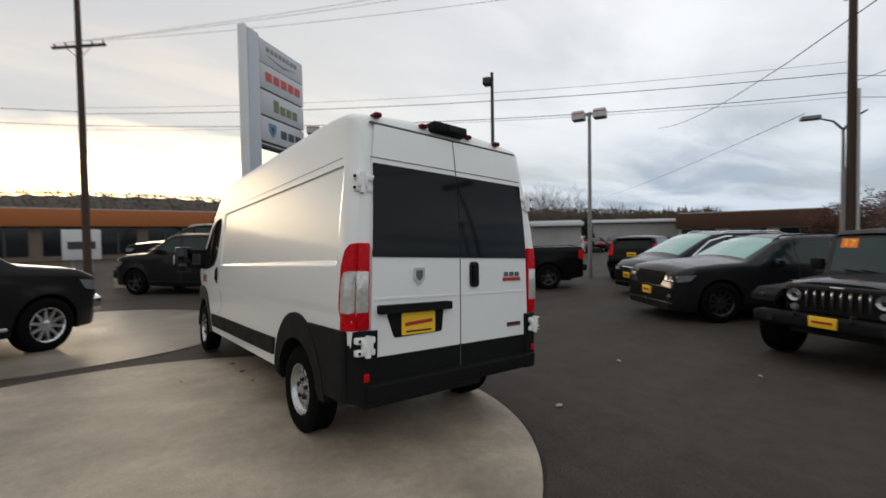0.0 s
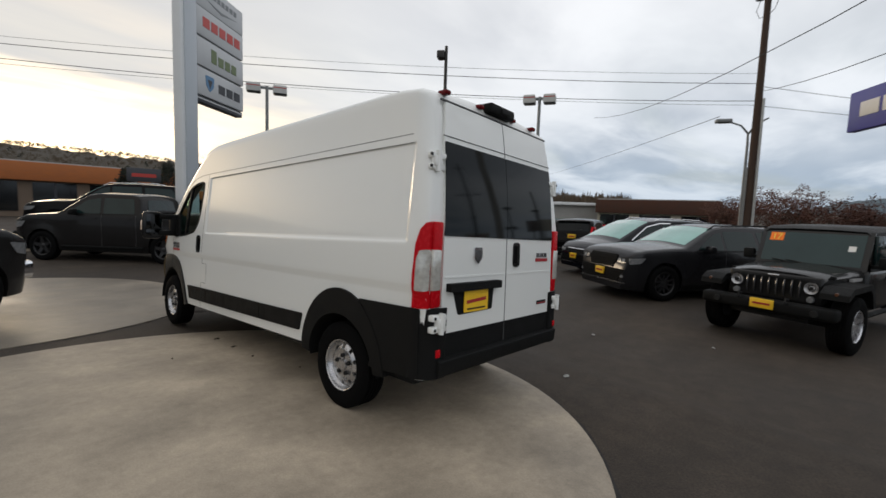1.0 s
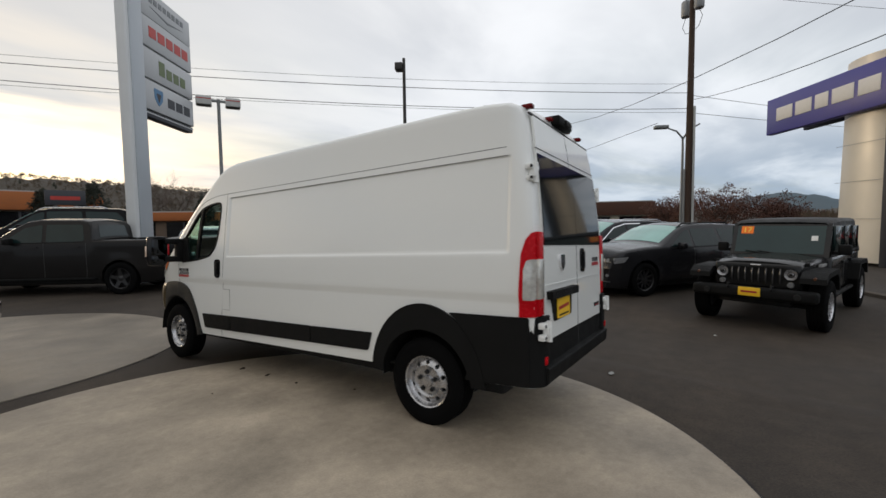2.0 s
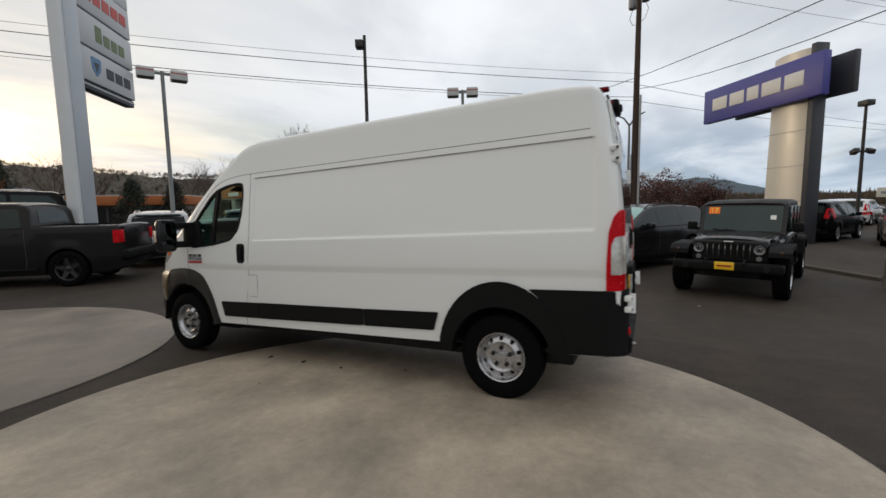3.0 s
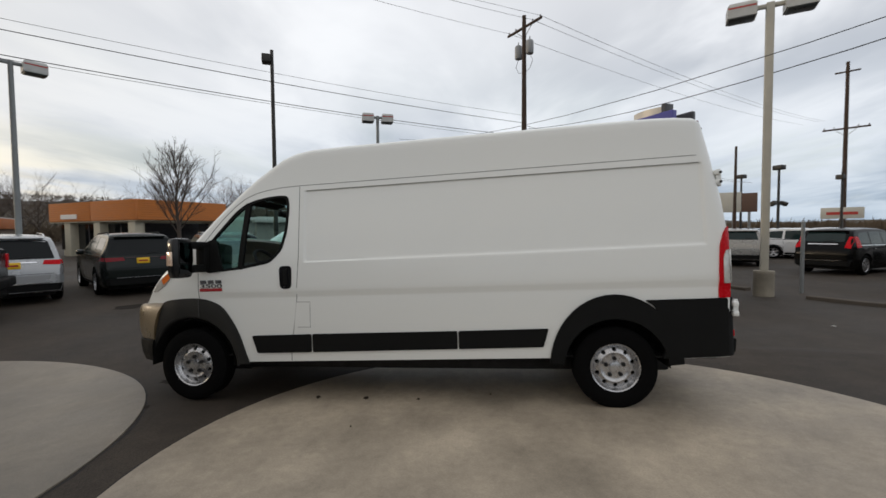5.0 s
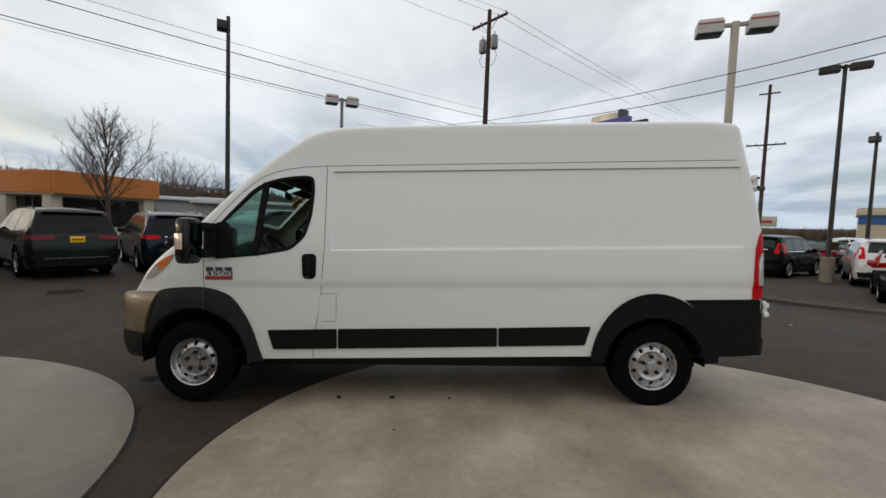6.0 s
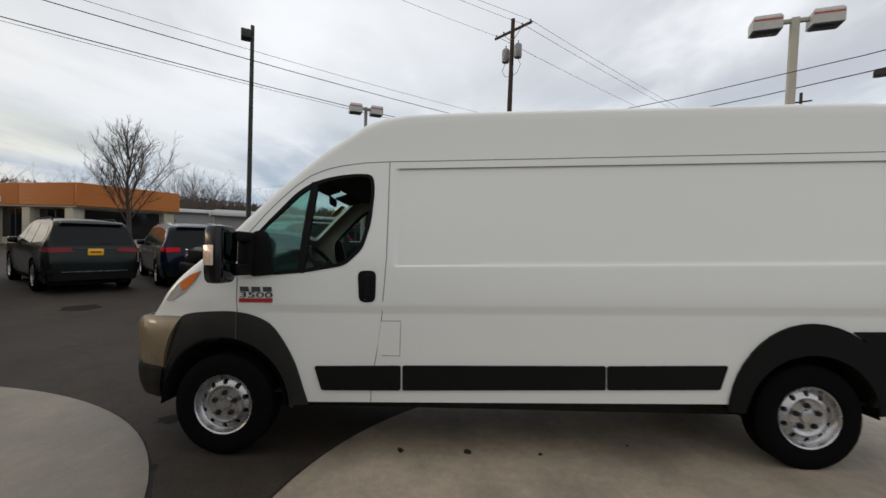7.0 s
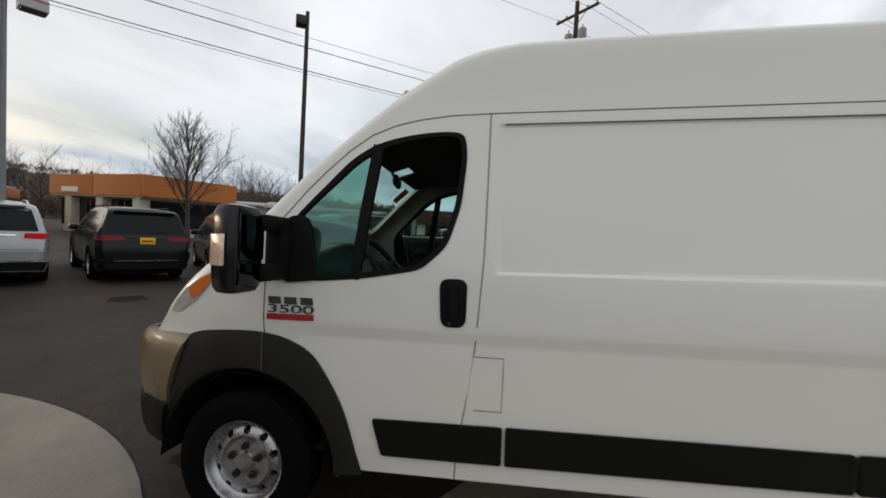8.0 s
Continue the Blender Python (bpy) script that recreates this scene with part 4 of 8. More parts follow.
        # head lamp
        hl = part("head_lamp", sh.side(round_poly([(4.19, 1.318), (4.28, 1.285), (4.37, 1.228), (4.44, 1.160), (4.49, 1.090), (4.42, 1.100), (4.32, 1.160), (4.24, 1.240)], 0.02), 0.008, 0.02, s, 0.04), M_CLEAR, van, "clear lens head lamp")
        part("turn_signal", sh.side(round_poly([(4.20, 1.310), (4.28, 1.278), (4.36, 1.218), (4.335, 1.168), (4.27, 1.215), (4.235, 1.258)], 0.01), 0.012, 0.01, s, 0.04), M_AMBER, hl)
        # tail lamp wraps the corner
        tl = part("tail_lamp", sh.side([(-0.941, 0.965), (-0.832, 0.965), (-0.838, 1.20), (-0.852, 1.40), (-0.885, 1.505), (-0.920, 1.55), (-0.941, 1.56)], 0.012, 0.03, s, 0.022), M_RED, van, "red wraparound tail lamp")
        rear_x = sorted((s * 0.858, s * 0.955))
        tlb = bmesh.new()
        box(tlb, rear_x[0], rear_x[1], -0.960, -0.92, 0.965, 1.56, 0.012)
        part("lens_back", tlb, M_RED, tl)
        part("reverse_lens", sh.side(round_poly([(-0.944, 1.085), (-0.868, 1.085), (-0.872, 1.30), (-0.895, 1.36), (-0.944, 1.37)], 0.012), 0.018, 0.02, s, 0.02), M_CLEAR, tl, "clear reversing lens")
        part("reverse_lens", bx(*sorted((s * 0.870, s * 0.965)), -0.968, -0.93, 1.085, 1.37, 0.012), M_CLEAR, tl)
        # rear door hinges, white
        for z in (0.865, 1.98):
            low = z < 1.5
            yb, xo = (-0.975, 0.985) if low else (-0.880, 0.955)
            hg = bmesh.new()
            for dz in (-0.062, 0.018):
                box(hg, *sorted((s * (0.835 if low else 0.80), s * xo)), yb - 0.030, yb + 0.02, z + dz, z + dz + 0.044, 0.010)
            tube(hg, [(s * 0.90, yb - 0.035, z - 0.072), (s * 0.90, yb - 0.035, z + 0.072)], 0.021, 10)
            box(hg, *sorted((s * 0.86, s * 0.94)), yb - 0.045, yb + 0.0, z - 0.035, z + 0.035, 0.008)
            part("door_hinge", hg, M_WHITE, van)
            for dz in (-0.040, 0.040):
                part("hinge_bolt", bx(*sorted((s * 0.952, s * 0.972)), yb - 0.036, yb - 0.02, z + dz - 0.010, z + dz + 0.010, 0.004), M_DARK, van)
    build_van_rear(van, sh)
    build_van_front(van, sh)
    for s in (-1, 1):
        for y in (0.0, 4.038):
            wheel(van, (s * 0.885, y, 0.364), 0.352, 0.220, 0.212, "steel", s)
    return van


def rear_y(z):
    return lerp([(0.5, -0.945), (1.0, -0.942), (1.55, -0.930), (1.85, -0.907), (2.10, -0.878), (2.30, -0.850), (2.42, -0.828), (2.48, -0.806)], z)


def rear_plate(poly, off, thick):
    """A plate on the rear doors, over an outline in (x, z)."""
    bm = bmesh.new()
    bm.faces.new([bm.verts.new((x, 0, z)) for x, z in poly])
    lo, hi = min(p[1] for p in poly), max(p[1] for p in poly)
    k = max(1, int((hi - lo) / 0.12))
    for i in range(1, k):
        bmesh.ops.bisect_plane(bm, geom=bm.verts[:] + bm.edges[:] + bm.faces[:], plane_co=(0, 0, lo + (hi - lo) * i / k), plane_no=(0, 0, 1))
    for v in bm.verts:
        v.co.y = rear_y(v.co.z) - off
    ret = bmesh.ops.extrude_face_region(bm, geom=bm.faces[:], use_keep_orig=True)
    for v in ret["geom"]:
        if isinstance(v, bmesh.types.BMVert):
            v.co.y += thick
    bmesh.ops.recalc_face_normals(bm, faces=bm.faces)
    return bm


def build_van_rear(van, sh):
    for s in (-1, 1):
        a, b = (0.004, 0.850) if s > 0 else (-0.850, -0.004)
        d = part("rear_door", rear_plate(round_poly([(a, 0.775), (b, 0.775), (b * 0.985 if s > 0 else b, 1.48), (b * (0.955 if s > 0 else 1), 2.12), (b * (0.90 if s > 0 else 1), 2.43), (a * (0.90 if s < 0 else 1), 2.43), (a * (0.955 if s < 0 else 1), 2.12), (a * (0.985 if s < 0 else 1), 1.48)], 0.02), 0.016, 0.02), M_WHITE, van, "white rear door, closed")
        ga, gb = (a - 0.001, b - 0.012) if s > 0 else (a + 0.012, b + 0.001)
        part("rear_glass", rear_plate(round_poly([(ga, 1.465), (gb, 1.465), (gb * (0.965 if s > 0 else 1), 2.135), (ga * (0.965 if s < 0 else 1), 2.135)], 0.012), 0.022, 0.008), M_TINT, d, "dark tinted rear window")
        part("door_crease", rear_plate([(a + 0.03, 1.165), (b - 0.03, 1.165), (b - 0.03, 1.178), (a + 0.03, 1.178)], 0.020, 0.006), M_WHITE, d)
        part("lower_cladding", rear_plate([(a + 0.004, 0.60), (b - 0.004, 0.60), (b - 0.004, 0.772), (a + 0.004, 0.772)], 0.018, 0.02), M_PLASTIC, d)
        part("door_top_seam", rear_plate([(a * 0.97, 2.172), (b * 0.97, 2.172), (b * 0.968, 2.179), (a * 0.968, 2.179)], 0.0185, 0.004), M_GAP, d)
    part("door_gap", rear_plate([(-0.005, 0.60), (0.005, 0.60), (0.005, 2.43), (-0.005, 2.43)], 0.0172, 0.006), M_GAP, van)
    part("roof_door_seam", rear_plate([(-0.80, 2.434), (0.80, 2.434), (0.80, 2.448), (-0.80, 2.448)], 0.018, 0.02), M_GAP, van)
    # emblem: a plain chrome shield
    part("emblem", rear_plate(round_poly([(-0.485, 1.390), (-0.375, 1.390), (-0.377, 1.305), (-0.43, 1.260), (-0.483, 1.305)], 0.02), 0.030, 0.016), M_CHROME, van, "chrome shield emblem")
    part("emblem_inlay", rear_plate(round_poly([(-0.463, 1.370), (-0.397, 1.370), (-0.401, 1.315), (-0.43, 1.290), (-0.459, 1.315)], 0.01), 0.033, 0.004), M_SATIN, van)
    part("rear_handle", rear_plate(round_poly([(0.105, 1.225), (0.205, 1.225), (0.205, 1.435), (0.105, 1.435)], 0.04, 6), 0.030, 0.014), mat("gloss_black_plastic", (0.010, 0.010, 0.011), 0.20, var=0.1, coat=0.12, spec=0.25), van)
    part("handle_grip", rear_plate(round_poly([(0.13, 1.26), (0.175, 1.26), (0.175, 1.41), (0.13, 1.41)], 0.015), 0.046, 0.02), M_PLASTIC, van)
    bd = part("badge", rear_plate([(0.515, 1.266), (0.752, 1.266), (0.752, 1.296), (0.515, 1.296)], 0.022, 0.004), M_PRINT_RED, van)
    for k in range(3):
        part("badge_letter", rear_plate([(0.53 + k * 0.073, 1.306), (0.588 + k * 0.073, 1.306), (0.584 + k * 0.073, 1.345), (0.535 + k * 0.073, 1.345)], 0.023, 0.006), M_SATIN, bd)
    lb = part("badge", rear_plate([(0.565, 0.865), (0.745, 0.865), (0.745, 0.900), (0.565, 0.900)], 0.022, 0.004), M_DARK, van)
    part("badge_bar", rear_plate([(0.575, 0.872), (0.735, 0.872), (0.735, 0.880), (0.575, 0.880)], 0.024, 0.003), M_PRINT_RED, lb)
    # plate recess, garnish and dealer plate
    gar = part("plate_garnish", rear_plate(round_poly([(-0.80, 1.07), (-0.13, 1.07), (-0.13, 1.130), (-0.80, 1.130)], 0.012), 0.065, 0.05), M_PLASTIC, van)
    part("plate_recess", rear_plate(round_poly([(-0.725, 1.075), (-0.185, 1.075), (-0.205, 0.900), (-0.655, 0.892)], 0.02), 0.020, 0.008), M_PLASTIC, gar)
    pl = part("number_plate", rear_plate(round_poly([(-0.595, 0.905), (-0.280, 0.905), (-0.280, 1.063), (-0.595, 1.063)], 0.012), 0.030, 0.006), M_YELLOW, van, "yellow dealer plate card with red bars")
    part("plate_bar", rear_plate([(-0.565, 0.968), (-0.31, 0.983), (-0.31, 1.008), (-0.565, 0.993)], 0.032, 0.003), M_PRINT_RED, pl)
    part("plate_bar", rear_plate([(-0.555, 0.922), (-0.32, 0.922), (-0.32, 0.934), (-0.555, 0.934)], 0.032, 0.003), M_DARK, pl)
    # bumper with a step
    bm = prism(round_poly([(-1.000, 0.485), (-0.89, 0.465), (-0.89, 0.62), (-0.945, 0.612), (-1.012, 0.600)], 0.015), 0, -0.90, 0.90)
    bp = part("rear_bumper", bm, M_PLASTIC, van, "black plastic step bumper")
    for s in (-1, 1):
        part("bumper_corner", prism([(s * x, y) for x, y in round_poly([(0.80, -0.985), (0.915, -0.985), (0.970, -0.950), (1.012, -0.89), (1.022, -0.80), (0.96, -0.80), (0.80, -0.93)], 0.03)], 2, 0.475, 0.962), M_PLASTIC, bp, angle=60)
        part("reflector", bx(*sorted((s * 0.875, s * 0.915)), -0.993, -0.97, 0.625, 0.68, 0.006), M_RED, bp)
    # high brake lamp with camera, four marker lamps
    cam_lamp = part("brake_lamp_camera", bx(-0.225, 0.145, -0.880, -0.66, 2.478, 2.562, 0.02, 2), M_PLASTIC, van, "black high brake lamp with reversing camera")
    part("lens", bx(-0.08, 0.04, -0.897, -0.875, 2.495, 2.545, 0.01), M_DARK, cam_lamp)
    for x in (-0.725, -0.29, 0.21, 0.575):
        part("marker_lamp", bx(x - 0.032, x + 0.032, -0.838, -0.745, 2.492, 2.528, 0.015, 3), M_MARKER, van)


def build_van_front(van, sh):
    """Bumper skin that bulges round the nose from the arch lips."""
    zs = [0.36, 0.38, 0.46, 0.54, 0.60, 0.608, 0.62, 0.68, 0.75, 0.82, 0.88, 0.93, 0.965, 0.985, 0.99]
    offs = [-0.06, 0.010, 0.026, 0.030, 0.028, 0.012, 0.020, 0.032, 0.040, 0.042, 0.040, 0.034, 0.022, 0.004, -0.04]
    us = [-1, 0, 0.05, 0.12, 0.2, 0.3, 0.4, 0.5, 0.6, 0.7, 0.79, 0.87, 0.94, 1.0]

    def skin(levels):
        bm, rows = bmesh.new(), []
        for u in us:
            row = []
            for z, o in levels:
                start = lerp([(0.36, 4.545), (0.52, 4.515), (0.67, 4.487), (0.84, 4.425), (0.97, 4.355), (1.0, 4.335)], z)
                end = 4.945 - max(0.0, 0.62 - z) * 0.55
                y = start + (end - start) * max(u, 0)
                w, w2 = sh.width(y, 0.75), sh.width(min(y + 0.02, 4.945), 0.75)
                w0 = sh.width(max(y - 0.02, 4.2), 0.75)
                nx, ny = 0.04, w0 - w2
                q = math.hypot(nx, ny)
                if u < 0:
                    o = -0.03
                x = w - max(0.0, 0.5 - z) * 0.2
                row.append((x + o * nx / q, y + o * ny / q, z - 0.05 * max(u, 0) ** 2 * sstep(0.62, 0.95, z)))
            rows.append(row)
        for s in (-1, 1):
            vs = [[bm.verts.new((s * x, y, z)) for x, y, z in r] for r in rows]
            vs.append([bm.verts.new((0, y + 0.035, z)) for x, y, z in rows[-1]])
            for a, b in zip(vs, vs[1:]):
                for k in range(len(levels) - 1):
                    bm.faces.new((a[k], a[k + 1], b[k + 1], b[k]))
        bmesh.ops.remove_doubles(bm, verts=bm.verts, dist=1e-4)
        bmesh.ops.recalc_face_normals(bm, faces=bm.faces)
        return bm
    levels = list(zip(zs, offs))
    fb = part("front_bumper", skin(levels[5:]), M_PLASTIC_GREY, van, "grey plastic front bumper, sunset glow put into its colour")
    part("bumper_lip", skin(levels[:6]), M_PLASTIC, fb, "black lower bumper lip")
    part("lower_valance", bx(-0.62, 0.62, 4.45, 4.78, 0.34, 0.48, 0.03), M_DARK, fb)
    part("grille", bx(-0.40, 0.40, 4.92, 5.02, 0.66, 0.86, 0.02), M_PLASTIC, fb)


build_van()

# ---- other vehicles ----
from mathutils.bvhtree import BVHTree

P_BLACK = mat("black_car_paint", (0.0045, 0.0045, 0.0046), 0.20, var=0.08, scale=4, coat=0.08, spec=0.08, rvar=0.03)
P_GREY = mat("dark_grey_car_paint", (0.017, 0.017, 0.019), 0.24, metal=0.3, var=0.08, scale=4, coat=0.25, spec=0.2, rvar=0.03)
P_OFFROAD = mat("black_offroad_paint", (0.011, 0.011, 0.0112), 0.22, var=0.1, scale=4, coat=0.25, spec=0.25, rvar=0.03)
P_SLATE = mat("slate_grey_truck_paint", (0.016, 0.0152, 0.015), 0.26, metal=0.25, var=0.08, scale=4, coat=0.12, spec=0.12, rvar=0.03)
P_PALE = mat("pale_silver_car_paint", (0.36, 0.37, 0.38), 0.26, metal=0.3, var=0.03, scale=4, coat=0.6)
P_WHITE = mat("white_car_paint", (0.68, 0.68, 0.68), 0.28, var=0.03, scale=4, coat=0.8)
P_SILVER = mat("silver_car_paint", (0.26, 0.25, 0.23), 0.28, metal=0.5, var=0.05, scale=4, coat=0.7)
P_NAVY = mat("navy_car_paint", (0.008, 0.011, 0.024), 0.20, metal=0.2, var=0.08, scale=4, coat=0.15, spec=0.14, rvar=0.03)
P_MIDNIGHT = mat("midnight_car_paint", (0.0065, 0.0075, 0.011), 0.20, metal=0.2, var=0.08, scale=4, coat=0.2, spec=0.16, rvar=0.03)
P_GREEN = mat("deep_green_car_paint", (0.009, 0.012, 0.011), 0.20, metal=0.2, var=0.08, scale=4, coat=0.15, spec=0.2, rvar=0.03)
P_RED = mat("bright_red_car_paint", (0.42, 0.015, 0.015), 0.22, var=0.06, scale=4, coat=0.8)
P_BLUE = mat("blue_grey_car_paint", (0.04, 0.06, 0.09), 0.25, metal=0.3, var=0.08, scale=4, coat=0.8)

M_DARKRED = mat("dark_red_strip", (0.05, 0.004, 0.008), 0.2, var=0.1, coat=0.2)
M_GRILLE = mat("black_grille_mesh", (0.004, 0.004, 0.004), 0.6, var=0.2, scale=60, bump=0.6, bscale=220, spec=0.08)

SPECS = {
    "suv": dict(half=0.96, top=[(-2.60, 0.50), (-2.59, 0.78), (-2.55, 1.02), (-2.47, 1.20), (-2.28, 1.62), (-2.20, 1.70), (-2.05, 1.745), (-1.0, 1.775), (-0.2, 1.76), (0.15, 1.70), (0.45, 1.53), (1.00, 1.155), (1.12, 1.125), (1.70, 1.10), (2.10, 1.06), (2.28, 1.02), (2.36, 0.97), (2.41, 0.86), (2.45, 0.62), (2.47, 0.42)],
                belt=1.13, axles=(-1.52, 1.52), wheel=(0.385, 0.255), glass=(0.18, 0.98, 0.70, 0.80), rear=(1.16, 1.63, 0.80, 0.70), tail=(1.00, 1.10), hood=1.0, face=(0.78, 0.92, 0.66, 0.95), nose=(0.42, 0.20),
                panes=[[(0.78, 1.17), (0.22, 1.58), (-0.02, 1.65), (-0.02, 1.15)], [(-0.10, 1.15), (-0.08, 1.66), (-0.98, 1.665), (-1.05, 1.16)], [(-1.15, 1.17), (-1.08, 1.66), (-1.95, 1.63), (-2.14, 1.44), (-2.15, 1.24)]]),
    "low_suv": dict(half=0.965, top=[(-2.60, 0.50), (-2.59, 0.78), (-2.55, 1.00), (-2.47, 1.16), (-2.28, 1.52), (-2.18, 1.60), (-2.05, 1.635), (-1.0, 1.68), (-0.25, 1.675), (0.08, 1.625), (0.34, 1.51), (0.88, 1.215), (0.98, 1.180), (1.50, 1.155), (1.95, 1.115), (2.20, 1.065), (2.33, 1.00), (2.40, 0.88), (2.45, 0.62), (2.47, 0.42)],
                belt=1.10, axles=(-1.52, 1.52), wheel=(0.395, 0.265), glass=(0.12, 0.86, 0.66, 0.74), rear=(1.14, 1.54, 0.80, 0.70), tail=(0.98, 1.08), hood=1.0, face=(0.80, 0.94, 0.70, 0.98), nose=(0.42, 0.18),
                panes=[[(0.66, 1.15), (0.16, 1.48), (-0.06, 1.55), (-0.06, 1.13)], [(-0.14, 1.13), (-0.12, 1.56), (-0.98, 1.56), (-1.05, 1.14)], [(-1.15, 1.15), (-1.08, 1.56), (-1.95, 1.53), (-2.14, 1.37), (-2.15, 1.20)]]),
    "minivan": dict(half=0.995, top=[(-2.56, 0.48), (-2.55, 0.80), (-2.50, 1.02), (-2.40, 1.18), (-2.20, 1.58), (-2.12, 1.66), (-1.95, 1.71), (-1.0, 1.755), (0.0, 1.755), (0.45, 1.705), (0.80, 1.56), (1.58, 1.14), (1.75, 1.06), (2.20, 0.96), (2.42, 0.82), (2.54, 0.60), (2.56, 0.42)],
                    belt=1.08, axles=(-1.545, 1.545), wheel=(0.36, 0.24), glass=(0.48, 1.54, 0.70, 0.82), rear=(1.15, 1.62, 0.80, 0.68), tail=(1.00, 1.11), hood=1.6, face=(0.68, 0.80, 0.66, 0.80), nose=(0.62, 0.28),
                    panes=[[(1.22, 1.12), (0.62, 1.52), (0.12, 1.635), (0.08, 1.10)], [(0.0, 1.10), (0.03, 1.64), (-0.98, 1.645), (-1.02, 1.11)], [(-1.12, 1.12), (-1.08, 1.64), (-1.85, 1.58), (-2.14, 1.35), (-2.16, 1.20)]]),
    "crossover": dict(half=0.93, top=[(-2.28, 0.48), (-2.27, 0.78), (-2.22, 1.00), (-2.12, 1.18), (-1.88, 1.52), (-1.78, 1.60), (-1.60, 1.645), (-0.8, 1.675), (0.1, 1.665), (0.45, 1.60), (0.75, 1.46), (1.25, 1.10), (1.40, 1.04), (1.90, 0.98), (2.15, 0.88), (2.28, 0.70), (2.32, 0.42)],
                      belt=1.05, axles=(-1.38, 1.38), wheel=(0.365, 0.235), glass=(0.48, 1.22, 0.66, 0.76), rear=(1.20, 1.54, 0.62, 0.55), tail=(0.98, 1.38), hood=1.3, face=(0.70, 0.80, 0.62, 0.82), nose=(0.60, 0.28),
                      panes=[[(1.00, 1.09), (0.45, 1.49), (0.0, 1.56), (-0.02, 1.07)], [(-0.10, 1.07), (-0.08, 1.565), (-0.85, 1.56), (-0.92, 1.09)], [(-1.02, 1.11), (-0.95, 1.56), (-1.55, 1.51), (-1.78, 1.30), (-1.75, 1.18)]]),
    "sedan": dict(half=0.90, top=[(-2.30, 0.45), (-2.29, 0.70), (-2.22, 0.98), (-2.05, 1.04), (-1.65, 1.08), (-1.15, 1.32), (-0.80, 1.42), (-0.2, 1.46), (0.25, 1.42), (0.60, 1.28), (1.15, 1.00), (1.30, 0.95), (1.90, 0.88), (2.15, 0.76), (2.26, 0.58), (2.30, 0.40)],
                  belt=0.95, axles=(-1.36, 1.36), wheel=(0.33, 0.22), glass=(0.28, 1.12, 0.60, 0.72), rear=(1.10, 1.36, 0.62, 0.55), tail=(0.78, 0.94), hood=1.2, face=(0.60, 0.70, 0.50, 0.68), nose=(0.60, 0.28),
                  panes=[[(0.88, 0.98), (0.30, 1.30), (-0.08, 1.36), (-0.10, 0.97)], [(-0.18, 0.97), (-0.16, 1.36), (-0.75, 1.32), (-1.25, 1.02)]]),
    "pickup": dict(half=1.0, top=[(-2.98, 0.62), (-2.97, 0.92), (-2.96, 1.36), (-2.90, 1.395), (-1.20, 1.40), (-1.14, 1.42), (-1.08, 1.78), (-1.0, 1.87), (-0.80, 1.915), (0.20, 1.925), (0.50, 1.88), (0.72, 1.76), (1.32, 1.38), (1.45, 1.33), (2.30, 1.27), (2.60, 1.17), (2.72, 0.95), (2.76, 0.60)],
                   belt=1.33, axles=(-1.82, 1.82), wheel=(0.41, 0.28), glass=(0.54, 1.30, 0.70, 0.78), rear=(1.46, 1.78, 0.62, 0.58), tail=(0.98, 1.28), hood=1.35, face=(0.90, 1.08, 0.86, 1.14), nose=(0.42, 0.16),
                   panes=[[(1.05, 1.36), (0.52, 1.72), (0.10, 1.80), (0.08, 1.35)], [(-0.02, 1.35), (0.0, 1.80), (-0.88, 1.79), (-0.95, 1.37)]]),
}


def end_plate(tree, poly, front, off, thick, cell=0.07):
    """A plate that follows a vehicle's nose or tail, over an outline in (x, z)."""
    bm = bmesh.new()
    bm.faces.new([bm.verts.new((x, 0, z)) for x, z in poly])
    for ax in (0, 2):
        vals = [p[0 if ax == 0 else 1] for p in poly]
        lo, hi = min(vals), max(vals)
        k = max(1, int((hi - lo) / cell))
        for i in range(1, k):
            co, no = [0, 0, 0], [0, 0, 0]
            co[ax], no[ax] = lo + (hi - lo) * i / k, 1
            bmesh.ops.bisect_plane(bm, geom=bm.verts[:] + bm.edges[:] + bm.faces[:], plane_co=co, plane_no=no)
    bmesh.ops.triangulate(bm, faces=[f for f in bm.faces if len(f.verts) > 4])
    d = -1 if front else 1
    inner = {}
    for v in bm.verts:
        x = v.co.x
        hit, nrm, _, _ = tree.ray_cast(Vector((x, -d * 6, v.co.z)), Vector((0, d, 0)))
        while hit is None and abs(x) > 0.01:
            x *= 0.97
            hit, nrm, _, _ = tree.ray_cast(Vector((x, -d * 6, v.co.z)), Vector((0, d, 0)))
        if hit is None:
            hit, nrm = Vector((v.co.x, -d * 2.3, v.co.z)), Vector((0, -d, 0))
        if nrm.y * d > 0:
            nrm = -nrm
        inner[v] = hit + nrm * (off - thick)
        v.co = hit + nrm * off
    keep = list(inner.items())
    ret = bmesh.ops.extrude_face_region(bm, geom=bm.faces[:], use_keep_orig=True)
    for v in ret["geom"]:
        if isinstance(v, bmesh.types.BMVert):
            src = min(keep, key=lambda q: (q[0].co - v.co).length_squared)
            v.co = src[1]
    bmesh.ops.recalc_face_normals(bm, faces=bm.faces)
    return bm


def ring(cx, cz, rx, rz, n=12):
    return [(cx + rx * math.cos(2 * math.pi * k / n), cz + rz * math.sin(2 * math.pi * k / n)) for k in range(n)]


